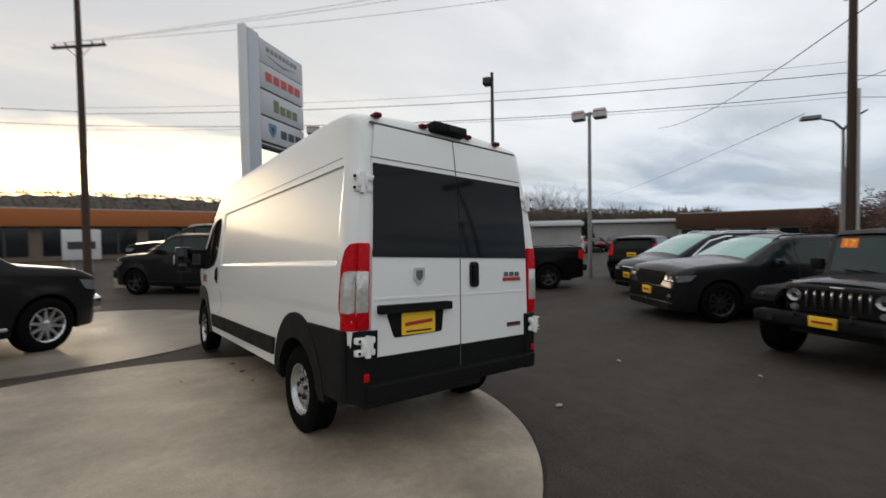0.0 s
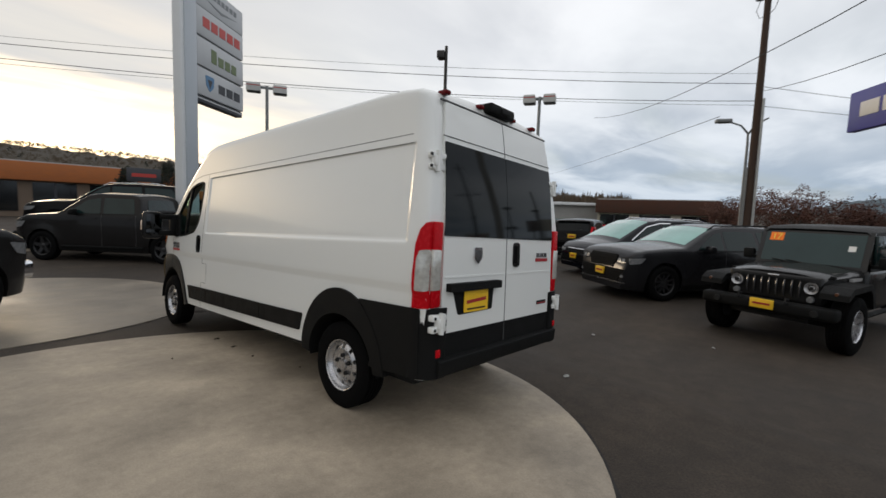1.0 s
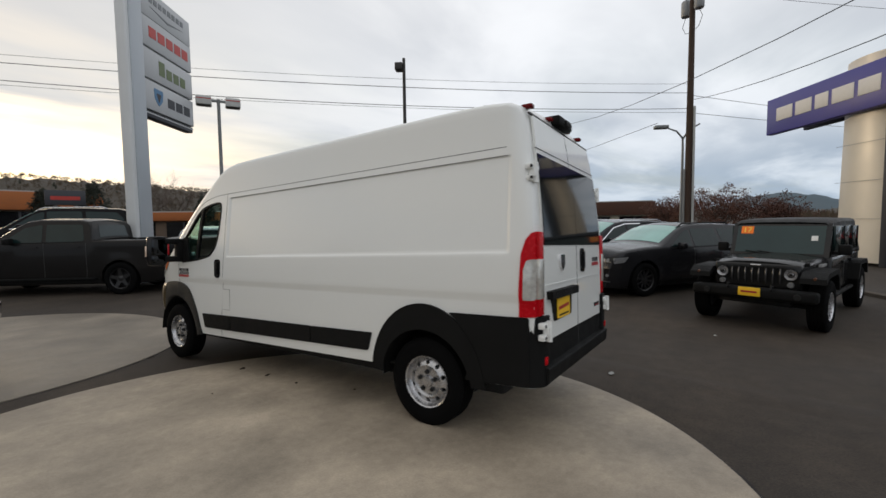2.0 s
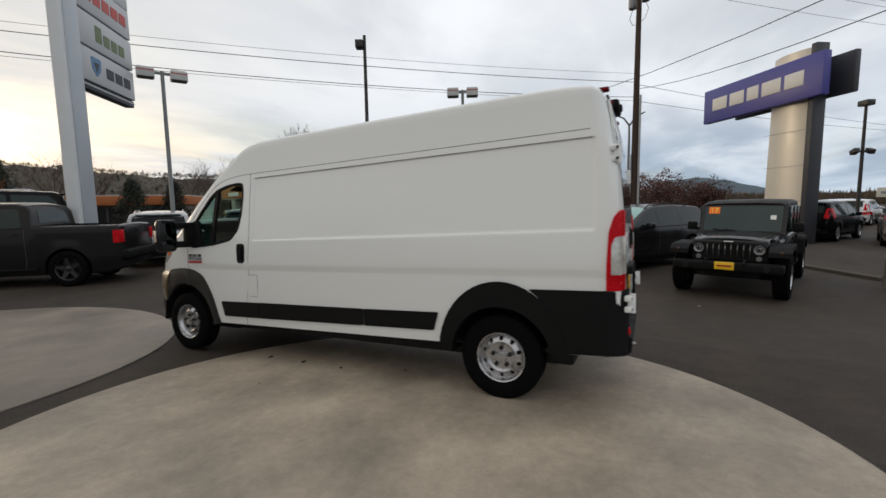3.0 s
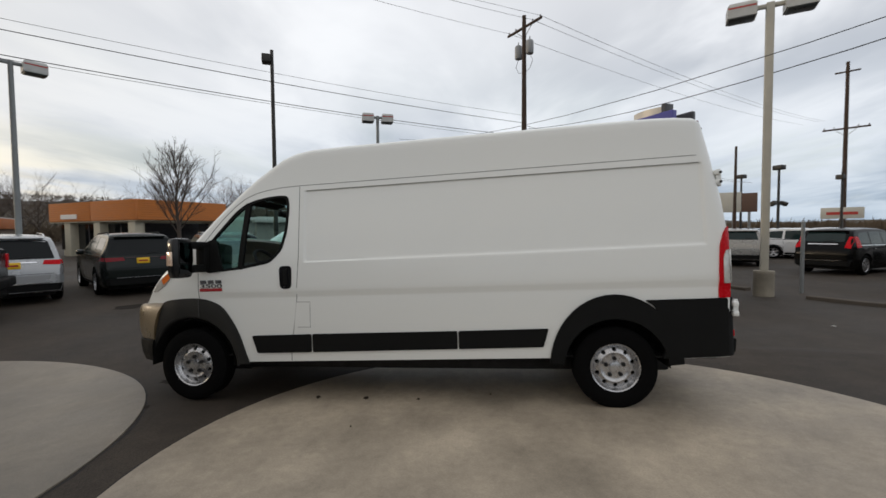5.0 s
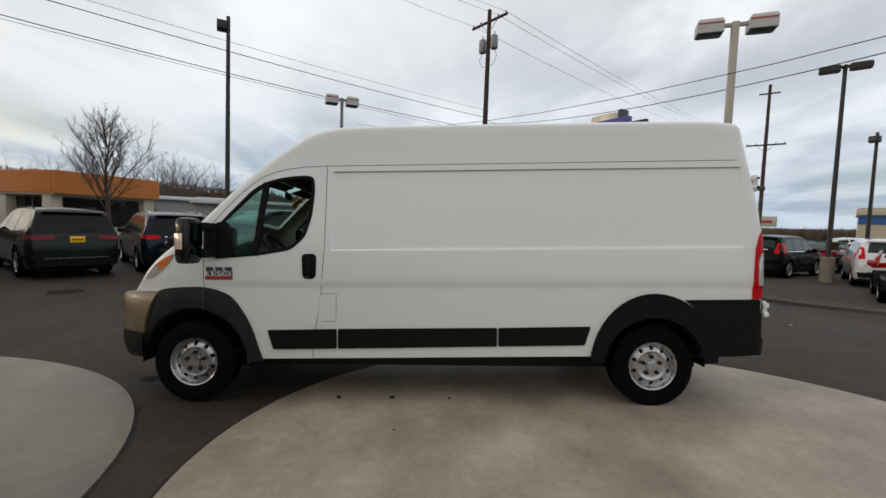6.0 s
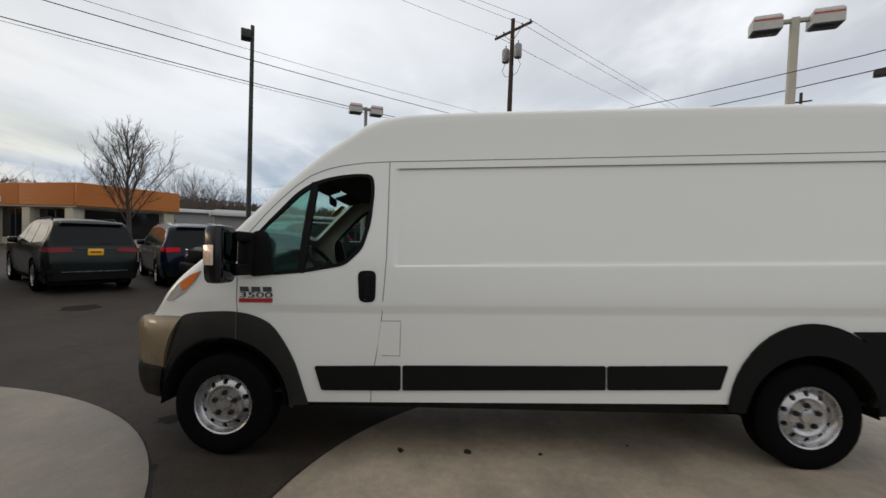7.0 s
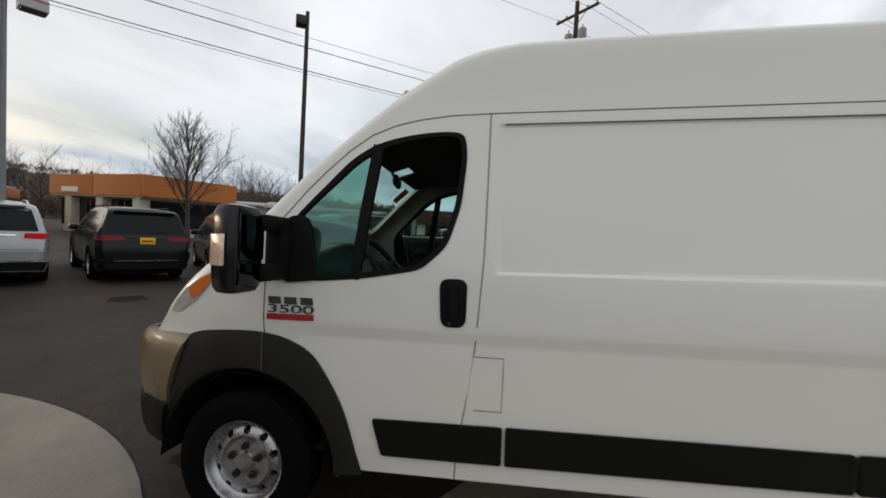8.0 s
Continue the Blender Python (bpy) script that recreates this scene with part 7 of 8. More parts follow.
def pylon_sign():
    a = math.atan2(1.70, 2.35)
    ob = thing("pylon_sign", pose(2.80, 13.80, ground_z(2.8, 13.8), 0, 0, math.degrees(a)), "tall silver dealer pylon sign with four stacked panels", "sign")
    z0 = -ground_z(2.8, 13.8)
    part("column", bx(-0.66, -0.04, -0.10, 0.30, 0, 9.50 + z0, 0.05, 3), M_SIGN_COL, ob, "silver clad column")
    part("column_edge", bx(-0.82, -0.63, -0.06, 0.26, 0, 9.57 + z0, 0.06, 3), M_SIGN_SIDE, ob, "white rounded column edge")
    part("panel_spine", bx(-0.05, 2.86, 0.06, 0.24, 5.40 + z0, 9.35 + z0, 0.02), M_CHARCOAL, ob)
    rows = [(8.50, 9.42), (7.53, 8.49), (6.51, 7.47), (5.49, 6.45)]
    for k, (lo, hi) in enumerate(rows):
        pn = part("sign_panel", bx(0.02, 2.90, -0.04, 0.34, lo + z0, hi + z0, 0.03, 2), M_SIGN_FACE, ob, "pale grey sign panel")

        def bars(spec, material, lean=0.0):
            for x0, x1, q0, q1 in spec:
                part("letter_bar", prism([(x0, lo + z0 + q0), (x1, lo + z0 + q0), (x1 + lean, lo + z0 + q1), (x0 + lean, lo + z0 + q1)], 1, -0.052, -0.036), material, pn)
        if k == 0:
            bars([(0.42 + i * 0.26, 0.60 + i * 0.26, 0.52, 0.70) for i in range(8)], M_SCRIPT_GREY)
            part("wing_bar", prism([(0.45, lo + z0 + 0.38), (1.45, lo + z0 + 0.20), (2.45, lo + z0 + 0.38), (1.45, lo + z0 + 0.28)], 1, -0.052, -0.036), M_SCRIPT_GREY, pn)
        elif k == 1:
            bars([(0.34 + i * 0.48, 0.72 + i * 0.48, 0.34, 0.68) for i in range(5)], M_SCRIPT_RED)
        elif k == 2:
            bars([(0.80 + i * 0.42, 1.12 + i * 0.42, 0.26, 0.74 if i == 0 else 0.60) for i in range(4)], M_GREEN)
        else:
            part("shield", prism(round_poly([(0.45, lo + z0 + 0.76), (0.95, lo + z0 + 0.76), (0.92, lo + z0 + 0.42), (0.70, lo + z0 + 0.20), (0.48, lo + z0 + 0.42)], 0.06), 1, -0.052, -0.036), M_BLUEPRINT, pn)
            part("shield_core", prism(round_poly([(0.56, lo + z0 + 0.62), (0.84, lo + z0 + 0.62), (0.70, lo + z0 + 0.30)], 0.05), 1, -0.056, -0.040), M_CHARCOAL, pn)
            bars([(1.22 + i * 0.50, 1.62 + i * 0.50, 0.30, 0.62) for i in range(3)], M_CHARCOAL)
    tr = part("lower_trim", bx(0.0, 2.88, 0.0, 0.30, 5.24 + z0, 5.46 + z0, 0.03), M_CHARCOAL, ob)
    part("trim_line", bx(0.0, 2.88, -0.012, 0.0, 5.36 + z0, 5.40 + z0), M_SIGN_FACE, tr)


def blue_sign():
    a = math.degrees(math.atan2(-3.25, -5.2))
    z0 = -ground_z(18, -6)
    ob = thing("pylon_sign", pose(21.8, -3.6, ground_z(18, -6), 0, 0, a), "violet-blue dealer sign panel on a cream column", "sign")
    # along +x of this frame: from the far end to the near end; +y points away from the lot
    part("sign_panel", bx(0, 6.15, -0.16, 0.16, 5.52 + z0, 7.12 + z0, 0.04, 2), M_SIGN_BLUE, ob, "violet-blue sign panel")
    part("back_panel", bx(1.0, 6.5, 0.74, 0.96, 5.55 + z0, 7.05 + z0, 0.04), M_CHARCOAL, ob)
    col = bmesh.new()
    rows = []
    for z in [0, 1.4, 2.8, 4.2, 5.6, 7.0, 7.55]:
        h = 1.06 - 0.055 * z / 2.5 * 1.0
        row = []
        for k in range(13):
            u = -1 + 2 * k / 12
            row.append(col.verts.new((4.35 + u * h, 0.20 + 0.22 * u * u, z + z0)))
        row += [col.verts.new((4.35 + h, 0.72, z + z0)), col.verts.new((4.35 - h, 0.72, z + z0))]
        rows.append(row)
    for p, q in zip(rows, rows[1:]):
        for k in range(len(p)):
            col.faces.new((p[k], p[(k + 1) % len(p)], q[(k + 1) % len(p)], q[k]))
    col.faces.new(rows[-1])
    bmesh.ops.recalc_face_normals(col, faces=col.faces)
    part("column", col, M_SIGN_CREAM, ob, "cream bowed metal column")
    part("column_fin", bx(5.28, 5.52, 0.18, 0.735, 0, 7.62 + z0, 0.03), M_CHARCOAL, ob)
    for z in (1.6, 3.0, 4.4):
        part("column_joint", bx(3.38, 5.30, 0.185, 0.20, z + z0, z + 0.012 + z0), M_SCRIPT_GREY, ob)
    cream = mat("cream_print", (0.74, 0.72, 0.68), 0.5, var=0.05)
    zb, zt = 6.05 + z0, 6.62 + z0
    x = 0.62
    for wide in (0.92, 0.84, 0.62, 0.92, 0.84):
        part("letter_bar", bx(x, x + wide, -0.185, -0.15, zb, zt, 0.02), cream, ob)
        x += wide + 0.16


def board(x, y, w, lo, hi, heading, material, label, posts=2, stripe=None):
    z = ground_z(x, y)
    ob = thing("billboard", pose(x, y, z, 0, 0, -heading), label, "sign")
    part("panel", bx(-w / 2, w / 2, -0.12, 0.12, lo - z, hi - z, 0.02), material, ob)
    for k in range(posts):
        px = (k - (posts - 1) / 2) * w * 0.5
        part("post", tb([(px, 0.1, 0), (px, 0.1, lo - z + 0.1)], 0.09, 8), M_POLE_GREY, ob)
    if stripe:
        part("print_bar", bx(-w * 0.36, w * 0.36, -0.14, -0.115, lo - z + (hi - lo) * 0.35, lo - z + (hi - lo) * 0.6), stripe, ob)
    return ob


pylon_sign()
blue_sign()
M_BOARD = mat("cream_board", (0.52, 0.50, 0.44), 0.6, var=0.1, scale=1)
board(31.9, -16.4, 1.9, 2.85, 4.4, 115, M_BOARD, "cream roadside board on posts", 2)
board(31.3, -17.75, 1.0, 2.85, 4.3, 116, mat("brown_board", (0.12, 0.07, 0.05), 0.7, var=0.2), "brown and cream roadside board", 1)
board(38.0, -17.0, 1.6, 1.7, 2.4, 112, M_BOARD, "small cream sign on a post", 1, M_SCRIPT_GREY)
board(34.0, -26.0, 2.6, 2.3, 3.2, 127, M_BOARD, "pale shop sign on a post", 1, M_STRIPE)
board(-2.9, 30.0, 1.8, 0.6, 2.4, 2, mat("white_board", (0.6, 0.6, 0.58), 0.6, var=0.1), "white street board with dark bars", 2, M_CHARCOAL)
board(7.6, 39.0, 2.3, 3.2, 4.3, 13, M_CHARCOAL, "dark shop sign with a red bar", 2, M_STRIPE)

# ---- buildings ----
M_FASCIA = mat("orange_timber_fascia", (0.50, 0.165, 0.035), 0.75, var=0.16, scale=1.2, fine=0.08, stretch=(1, 1, 6))
# darker copy of the orange fascia, its backlit tone put into the colour
M_FASCIA_BACKLIT = mat("dull_orange_fascia", (0.36, 0.115, 0.032), 0.8, var=0.18, scale=1.2, fine=0.08, stretch=(1, 1, 6))
M_CREAMWALL = mat("cream_render", (0.50, 0.46, 0.36), 0.85, var=0.12, scale=0.8, fine=0.05)
M_SHOPGLASS = mat("dark_shop_glass", (0.010, 0.011, 0.012), 0.08, var=0.2, scale=1)
M_BROWNROOF = mat("brown_shingle_roof", (0.070, 0.030, 0.018), 0.9, var=0.3, scale=1.5, bump=0.4, bscale=20, fine=0.1)
M_GREYWALL = mat("grey_block_wall", (0.34, 0.34, 0.325), 0.9, var=0.15, scale=0.6, fine=0.05)
M_WHITEROOF = mat("white_metal_roof", (0.62, 0.63, 0.63), 0.5, var=0.08, scale=0.5)
M_BRICKISH = mat("dull_brown_wall", (0.15, 0.11, 0.08), 0.9, var=0.2, scale=0.8)


def orange_shop():
    g = ground_z(25, 30)
    # x of this frame runs along the street front, y into the building
    ob = thing("shop_building", pose(21.7, 26.3, g, 0, 0, math.degrees(math.atan2(0.96, 0.28))), "low shop with broad orange timber fascia and dark windows", "building")
    L, D = 11.2, 7.0
    part("wall", bx(0.5, L - 0.4, -D + 0.4, -0.7, 0, 2.7), M_CREAMWALL, ob)
    for x0, x1 in ((0.0, 5.4), (5.46, L)):
        fs = part("fascia", bx(x0, x1, -0.25, 0.0, 2.70, 4.15, 0.02), M_FASCIA, ob, "orange boarded fascia")
        for k in range(9):
            z = 2.74 + k * 0.157
            part("plank", bx(x0 + 0.01, x1 - 0.01, 0.0, 0.022, z, z + 0.146, 0.004), M_FASCIA, fs)
    fs = part("fascia", bx(-0.25, 0.0, -D, 0.0, 2.70, 4.15, 0.02), M_FASCIA, ob)
    for k in range(9):
        z = 2.74 + k * 0.157
        part("plank", bx(-0.272, -0.25, -D + 0.01, -0.01, z, z + 0.146, 0.004), M_FASCIA, fs)
    part("roof", bx(-0.1, L - 0.1, -D + 0.1, -0.1, 3.9, 4.0), M_GREYWALL, ob)
    part("soffit", bx(-0.05, L, -D, -0.05, 2.62, 2.70), M_CREAMWALL, ob)
    for x in (0.35, 4.6, 8.6):
        part("pillar", bx(x, x + 0.8, -0.75, -0.15, 0, 2.65, 0.02), M_CREAMWALL, ob)
    part("pillar", bx(0.05, 0.7, -D + 0.2, -D + 1.0, 0, 2.65, 0.02), M_CREAMWALL, ob)
    for x0, x1 in ((1.25, 4.5), (5.5, 8.5), (9.5, 11.0)):
        w = part("shop_window", bx(x0, x1, -0.72, -0.66, 0.5, 2.5), M_SHOPGLASS, ob)
        part("window_frame", bx((x0 + x1) / 2 - 0.04, (x0 + x1) / 2 + 0.04, -0.66, -0.62, 0.5, 2.5), M_CHARCOAL, w)
    w = part("shop_window", bx(0.44, 0.50, -D + 1.1, -0.9, 0.6, 2.5), M_SHOPGLASS, ob)
    part("sign_board", bx(7.2, 9.4, 0.03, 0.08, 2.9, 3.25), M_WHITEROOF, ob)


def long_shop(x, y, length, depth, top, low, angle, fascia, wall, label, roofcol=None, glass_row=True):
    g, a = ground_z(x, y), radians(angle)
    if math.sin(a) * (4 + x) - math.cos(a) * y > 0:
        # the shop front looks at the lot
        x, y = x + length * math.cos(a) - (depth + 0.3) * math.sin(a), y + length * math.sin(a) + (depth + 0.3) * math.cos(a)
        angle += 180
    ob = thing("shop_building", pose(x, y, g, 0, 0, angle), label, "building")
    part("wall", bx(0.2, length - 0.2, 0.6, depth, 0, low - g + 0.05), wall, ob)
    part("fascia", bx(0, length, 0, depth + 0.3, low - g, top - g, 0.05), fascia, ob)
    part("roof", bx(0.2, length - 0.2, 0.2, depth, top - g, top - g + 0.12, 0.03), roofcol or M_GREYWALL, ob)
    if glass_row:
        n = max(2, int(length / 4))
        for k in range(n):
            x0 = length * (k + 0.12) / n
            w = part("shop_window", bx(x0, x0 + length / n * 0.76, 0.54, 0.62, 0.5, low - g - 0.15), M_SHOPGLASS, ob)
            part("window_frame", bx(x0 + length / n * 0.36, x0 + length / n * 0.40, 0.50, 0.545, 0.5, low - g - 0.15), M_CHARCOAL, w)
    return ob


orange_shop()
long_shop(30.0, 46.5, 14.0, 8.0, 2.95, 2.05, 131, M_FASCIA_BACKLIT, M_BRICKISH, "long low shop wing with orange fascia")
long_shop(14.5, 62.0, 34.0, 9.0, 4.9, 3.2, 180, M_FASCIA_BACKLIT, M_BRICKISH, "long orange-roofed shop across the street")
long_shop(61.3, 7.2, 13.2, 9.0, 3.75, 2.15, 104, M_BROWNROOF, M_CREAMWALL, "low shop with brown shingled mansard roof")
long_shop(66.0, 25.0, 34.0, 12.0, 3.35, 3.05, 128, M_WHITEROOF, M_GREYWALL, "grey block warehouse with white roof edge", M_WHITEROOF, False)
long_shop(27.5, 21.0, 4.5, 3.0, 2.75, 2.40, -55, M_WHITEROOF, M_GREYWALL, "small white flat-roofed shed", M_WHITEROOF, False)
long_shop(46.2, -46.1, 18.0, 9.0, 5.0, 4.25, -133, M_CREAMWALL, M_CREAMWALL, "cream store with a blue band", None, False)
bb = part("store_band", bx(0.2, 17.8, -0.08, -0.01, 3.3, 4.25), mat("store_blue", (0.03, 0.12, 0.38), 0.5, var=0.05))
tagged(bb, "blue painted band along the store front", "sign")
bb.matrix_basis = pose(46.2, -46.1, ground_z(46, -46), 0, 0, -133) @ pose(0, 0.60, 0)

# ---- trees, woods and hills ----
M_BARK = mat("grey_brown_bark", (0.065, 0.050, 0.040), 0.95, var=0.3, scale=6, bump=0.5, bscale=40)
M_TWIG = mat("bare_twigs", (0.085, 0.062, 0.050), 0.95, var=0.25, scale=3)
M_NEEDLE = mat("dark_conifer_needles", (0.014, 0.018, 0.009), 0.9, var=0.35, scale=3, island=0.35)
M_RUSSET = mat("russet_dry_leaves", (0.085, 0.032, 0.019), 0.9, var=0.3, scale=3, island=0.5)
M_WOODS = mat("bare_winter_woods", (0.088, 0.066, 0.044), 0.95, var=0.30, scale=0.08, island=0.25)
M_HILL = mat("wooded_hillside", (0.046, 0.037, 0.025), 0.95, var=0.35, scale=0.03, bump=0.6, bscale=0.5, fine=0.15)
# distance haze is mixed into this hill's colour as blue
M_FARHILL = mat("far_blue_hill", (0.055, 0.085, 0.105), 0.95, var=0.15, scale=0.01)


def bare_tree(x, y, height, spread_, seed, label, depth=5, upright=0.55, stout=1.0):
    rnd = random.Random(seed)
    z = ground_z(x, y)
    ob = thing("bare_tree", pose(x, y, z), label, "tree", "bare trees")
    trunk, twigs = bmesh.new(), bmesh.new()

    def grow(p, d, length, r, lvl):
        pts, q, dd = [p], p.copy(), d.copy()
        for k in range(3):
            dd = (dd + Vector((rnd.uniform(-1, 1), rnd.uniform(-1, 1), rnd.uniform(0.0, 0.7))) * 0.15).normalized()
            q = q + dd * length / 3
            pts.append(q.copy())
        tube(trunk if lvl < 2 else twigs, pts, [r, r * 0.80, r * 0.62, r * 0.40 if lvl else r * 0.7], 7 if lvl < 2 else 4 if lvl < 4 else 3, lvl < 2)
        if lvl >= depth:
            return
        n = (9, 8, 6, 5, 3)[lvl]
        for k in range(n):
            u = rnd.uniform(0.22, 1.0) if lvl else rnd.uniform(0.55, 1.0)
            b = pts[min(3, int(u * 3))].lerp(pts[min(3, int(u * 3) + 1)], u * 3 - int(u * 3))
            a = rnd.uniform(0, 2 * math.pi) if lvl else (k + rnd.uniform(-0.3, 0.3)) * 2 * math.pi / n
            out = Vector((math.cos(a), math.sin(a), 0))
            up = rnd.uniform(0.45, 1.0)
            if lvl:
                nd = (dd * upright * 1.5 + out * spread_ * rnd.uniform(0.4, 1.0) + Vector((0, 0, 0.25 * up))).normalized()
                grow(b, nd, length * rnd.uniform(0.34, 0.62), r * rnd.uniform(0.28, 0.40) * (1.15 - 0.3 * u), lvl + 1)
            else:
                nd = (out * spread_ * rnd.uniform(0.5, 1.2) + Vector((0, 0, up))).normalized()
                grow(b, nd, height * rnd.uniform(0.38, 0.60), r * rnd.uniform(0.38, 0.55), 1)
    grow(Vector((0, 0, -0.05)), Vector((0, 0, 1)), height * 0.36, height * 0.022 * stout, 0)
    part("trunk", trunk, M_BARK, ob)
    part("branchwork", twigs, M_TWIG, ob)
    return ob


def oval_tree(x, y, height, radius, seed, label):
    """A young street tree: one straight leader and many fine upswept branches in an oval crown."""
    rnd = random.Random(seed)
    ob = thing("bare_tree", pose(x, y, ground_z(x, y)), label, "tree", "bare trees")
    trunk, twigs = bmesh.new(), bmesh.new()
    lead = [Vector((rnd.uniform(-0.05, 0.05) * k, rnd.uniform(-0.05, 0.05) * k, height * 0.93 * k / 7)) for k in range(8)]
    tube(trunk, [Vector((0, 0, -0.05)), *lead[1:]], [height * r for r in (0.018, 0.016, 0.0135, 0.011, 0.008, 0.0055, 0.0035, 0.0018)], 8)

    def sprout(p, d, length, r, lvl):
        pts, q, dd = [p], p.copy(), d.copy()
        for k in range(4):
            dd = (dd + Vector((rnd.uniform(-1, 1), rnd.uniform(-1, 1), rnd.uniform(0.1, 0.9))) * (0.13 if lvl else 0.10)).normalized()
            q = q + dd * length / 4
            pts.append(q.copy())
        tube(trunk if lvl == 0 else twigs, pts, [r, r * 0.8, r * 0.62, r * 0.45, r * 0.25], 5 if lvl == 0 else 3, False)
        if lvl == 3:
            return
        for k in range((13, 6, 4)[lvl]):
            u = rnd.uniform(0.2, 1.0) * 3.99
            b = pts[int(u)].lerp(pts[int(u) + 1], u - int(u))
            side = Vector((rnd.uniform(-1, 1), rnd.uniform(-1, 1), rnd.uniform(-0.3, 0.9)))
            sprout(b, (d * 0.8 + side.normalized() * 0.75).normalized(), length * rnd.uniform(0.22, 0.42), r * (0.5 if lvl else 0.36), lvl + 1)
    for k in range(30):
        u = 0.22 + 0.66 * (k + rnd.random()) / 30
        v = u * 7
        b = lead[min(6, int(v))].lerp(lead[min(7, int(v) + 1)], v - int(v))
        a = k * 2.4 + rnd.uniform(-0.4, 0.4)
        reach = radius * (1.25 - 0.95 * max(0, u - 0.30) / 0.64) * rnd.uniform(0.8, 1.15)
        sprout(b, Vector((math.cos(a), math.sin(a), rnd.uniform(1.0, 1.7) + 0.6 * u)).normalized(), reach * 1.65, height * 0.0052 * (1.15 - 0.6 * u), 0)
    part("trunk", trunk, M_BARK, ob)
    part("branchwork", twigs, M_TWIG, ob)


def leaf_clumps(bm, centre, size, n, leaf, rnd, flat=0.8):
    for _ in range(n):
        d = Vector((rnd.gauss(0, 1), rnd.gauss(0, 1), rnd.gauss(0, flat)))
        p = Vector(centre) + d.normalized() * rnd.random() ** 0.5 * size
        t = Vector((rnd.uniform(-1, 1), rnd.uniform(-1, 1), rnd.uniform(-1, 1))).normalized() * leaf
        s = t.orthogonal().normalized() * leaf * 0.5
        vs = [bm.verts.new(p - t), bm.verts.new(p + s), bm.verts.new(p + t), bm.verts.new(p - s)]
        bm.faces.new(vs)


def conifer(x, y, height, radius, seed, label):
    rnd = random.Random(seed)
    ob = thing("conifer", pose(x, y, ground_z(x, y)), label, "tree", "conifers")
    part("trunk", tb([(0, 0, 0), (0, 0, height)], [0.16, 0.02], 8), M_BARK, ob)
    bm = bmesh.new()
    for k in range(260):
        u = rnd.random() ** 0.9
        h = height * (0.05 + 0.93 * u)
        r = radius * (1 - u ** 1.6) ** 0.75 * rnd.uniform(0.45, 1.05)
        a = rnd.uniform(0, 2 * math.pi)
        leaf_clumps(bm, (r * math.cos(a), r * math.sin(a), h - 0.10 * r), 0.42, 14, 0.12, rnd)
    part("crown", bm, M_NEEDLE, ob, smooth=False)


def russet_tree(x, y, height, radius, seed, label):
    rnd = random.Random(seed)
    ob = bare_tree(x, y, height * 0.95, 1.15, seed, label, 3, 0.4)
    bm = bmesh.new()
    lobes = [(rnd.uniform(0, 2 * math.pi), radius * rnd.uniform(0.2, 0.8), rnd.uniform(0.6, 1.0)) for _ in range(9)]
    for k in range(420):
        la, lr, lh = rnd.choice(lobes)
        q = Vector((rnd.gauss(0, 0.26), rnd.gauss(0, 0.26), rnd.gauss(0, 0.20))) * radius
        h = max(height * 0.22, height * (0.30 + 0.42 * lh) + q.z)
        leaf_clumps(bm, (lr * math.cos(la) + q.x, lr * math.sin(la) + q.y, h), 0.30, 20, 0.062, rnd, 0.6)
    part("crown", bm, M_RUSSET, ob, smooth=False)


def ring_point(az, d):
    return -3.0 + d * math.sin(radians(az)), d * math.cos(radians(az))


def hill(name, az0, az1, d0, d1, crest, material, label, seed, step=1.0, rough=1.0):
    """A long slope that rises from d0 to a wavy crest at d1."""
    bm, rows = bmesh.new(), []
    n = int((az1 - az0) / step)
    for i in range(n + 1):
        az = az0 + (az1 - az0) * i / n
        row = []
        for k in range(9):
            u = k / 8
            d = d0 + (d1 - d0) * u
            x, y = ring_point(az, d)
            h = lerp(crest, az) * sstep(0, 1, u) + (noise.noise(Vector((x * 0.02, y * 0.02, seed))) * 2.0 + noise.noise(Vector((x * 0.12, y * 0.12, seed))) * 0.9 + noise.noise(Vector((x * 0.55, y * 0.55, seed))) * 1.1 + noise.noise(Vector((x * 0.17, y * 0.17, seed + 4))) * 1.2) * rough * u
            row.append(bm.verts.new((x, y, h - 0.4)))
        x, y = ring_point(az, d1 * 1.3)
        row.append(bm.verts.new((x, y, -1)))
        rows.append(row)
    for a, b in zip(rows, rows[1:]):
        for k in range(9):
            bm.faces.new((a[k], a[k + 1], b[k + 1], b[k]))
    bmesh.ops.recalc_face_normals(bm, faces=bm.faces)
    return tagged(part(name, bm, material), label, "hill", kind="structure")


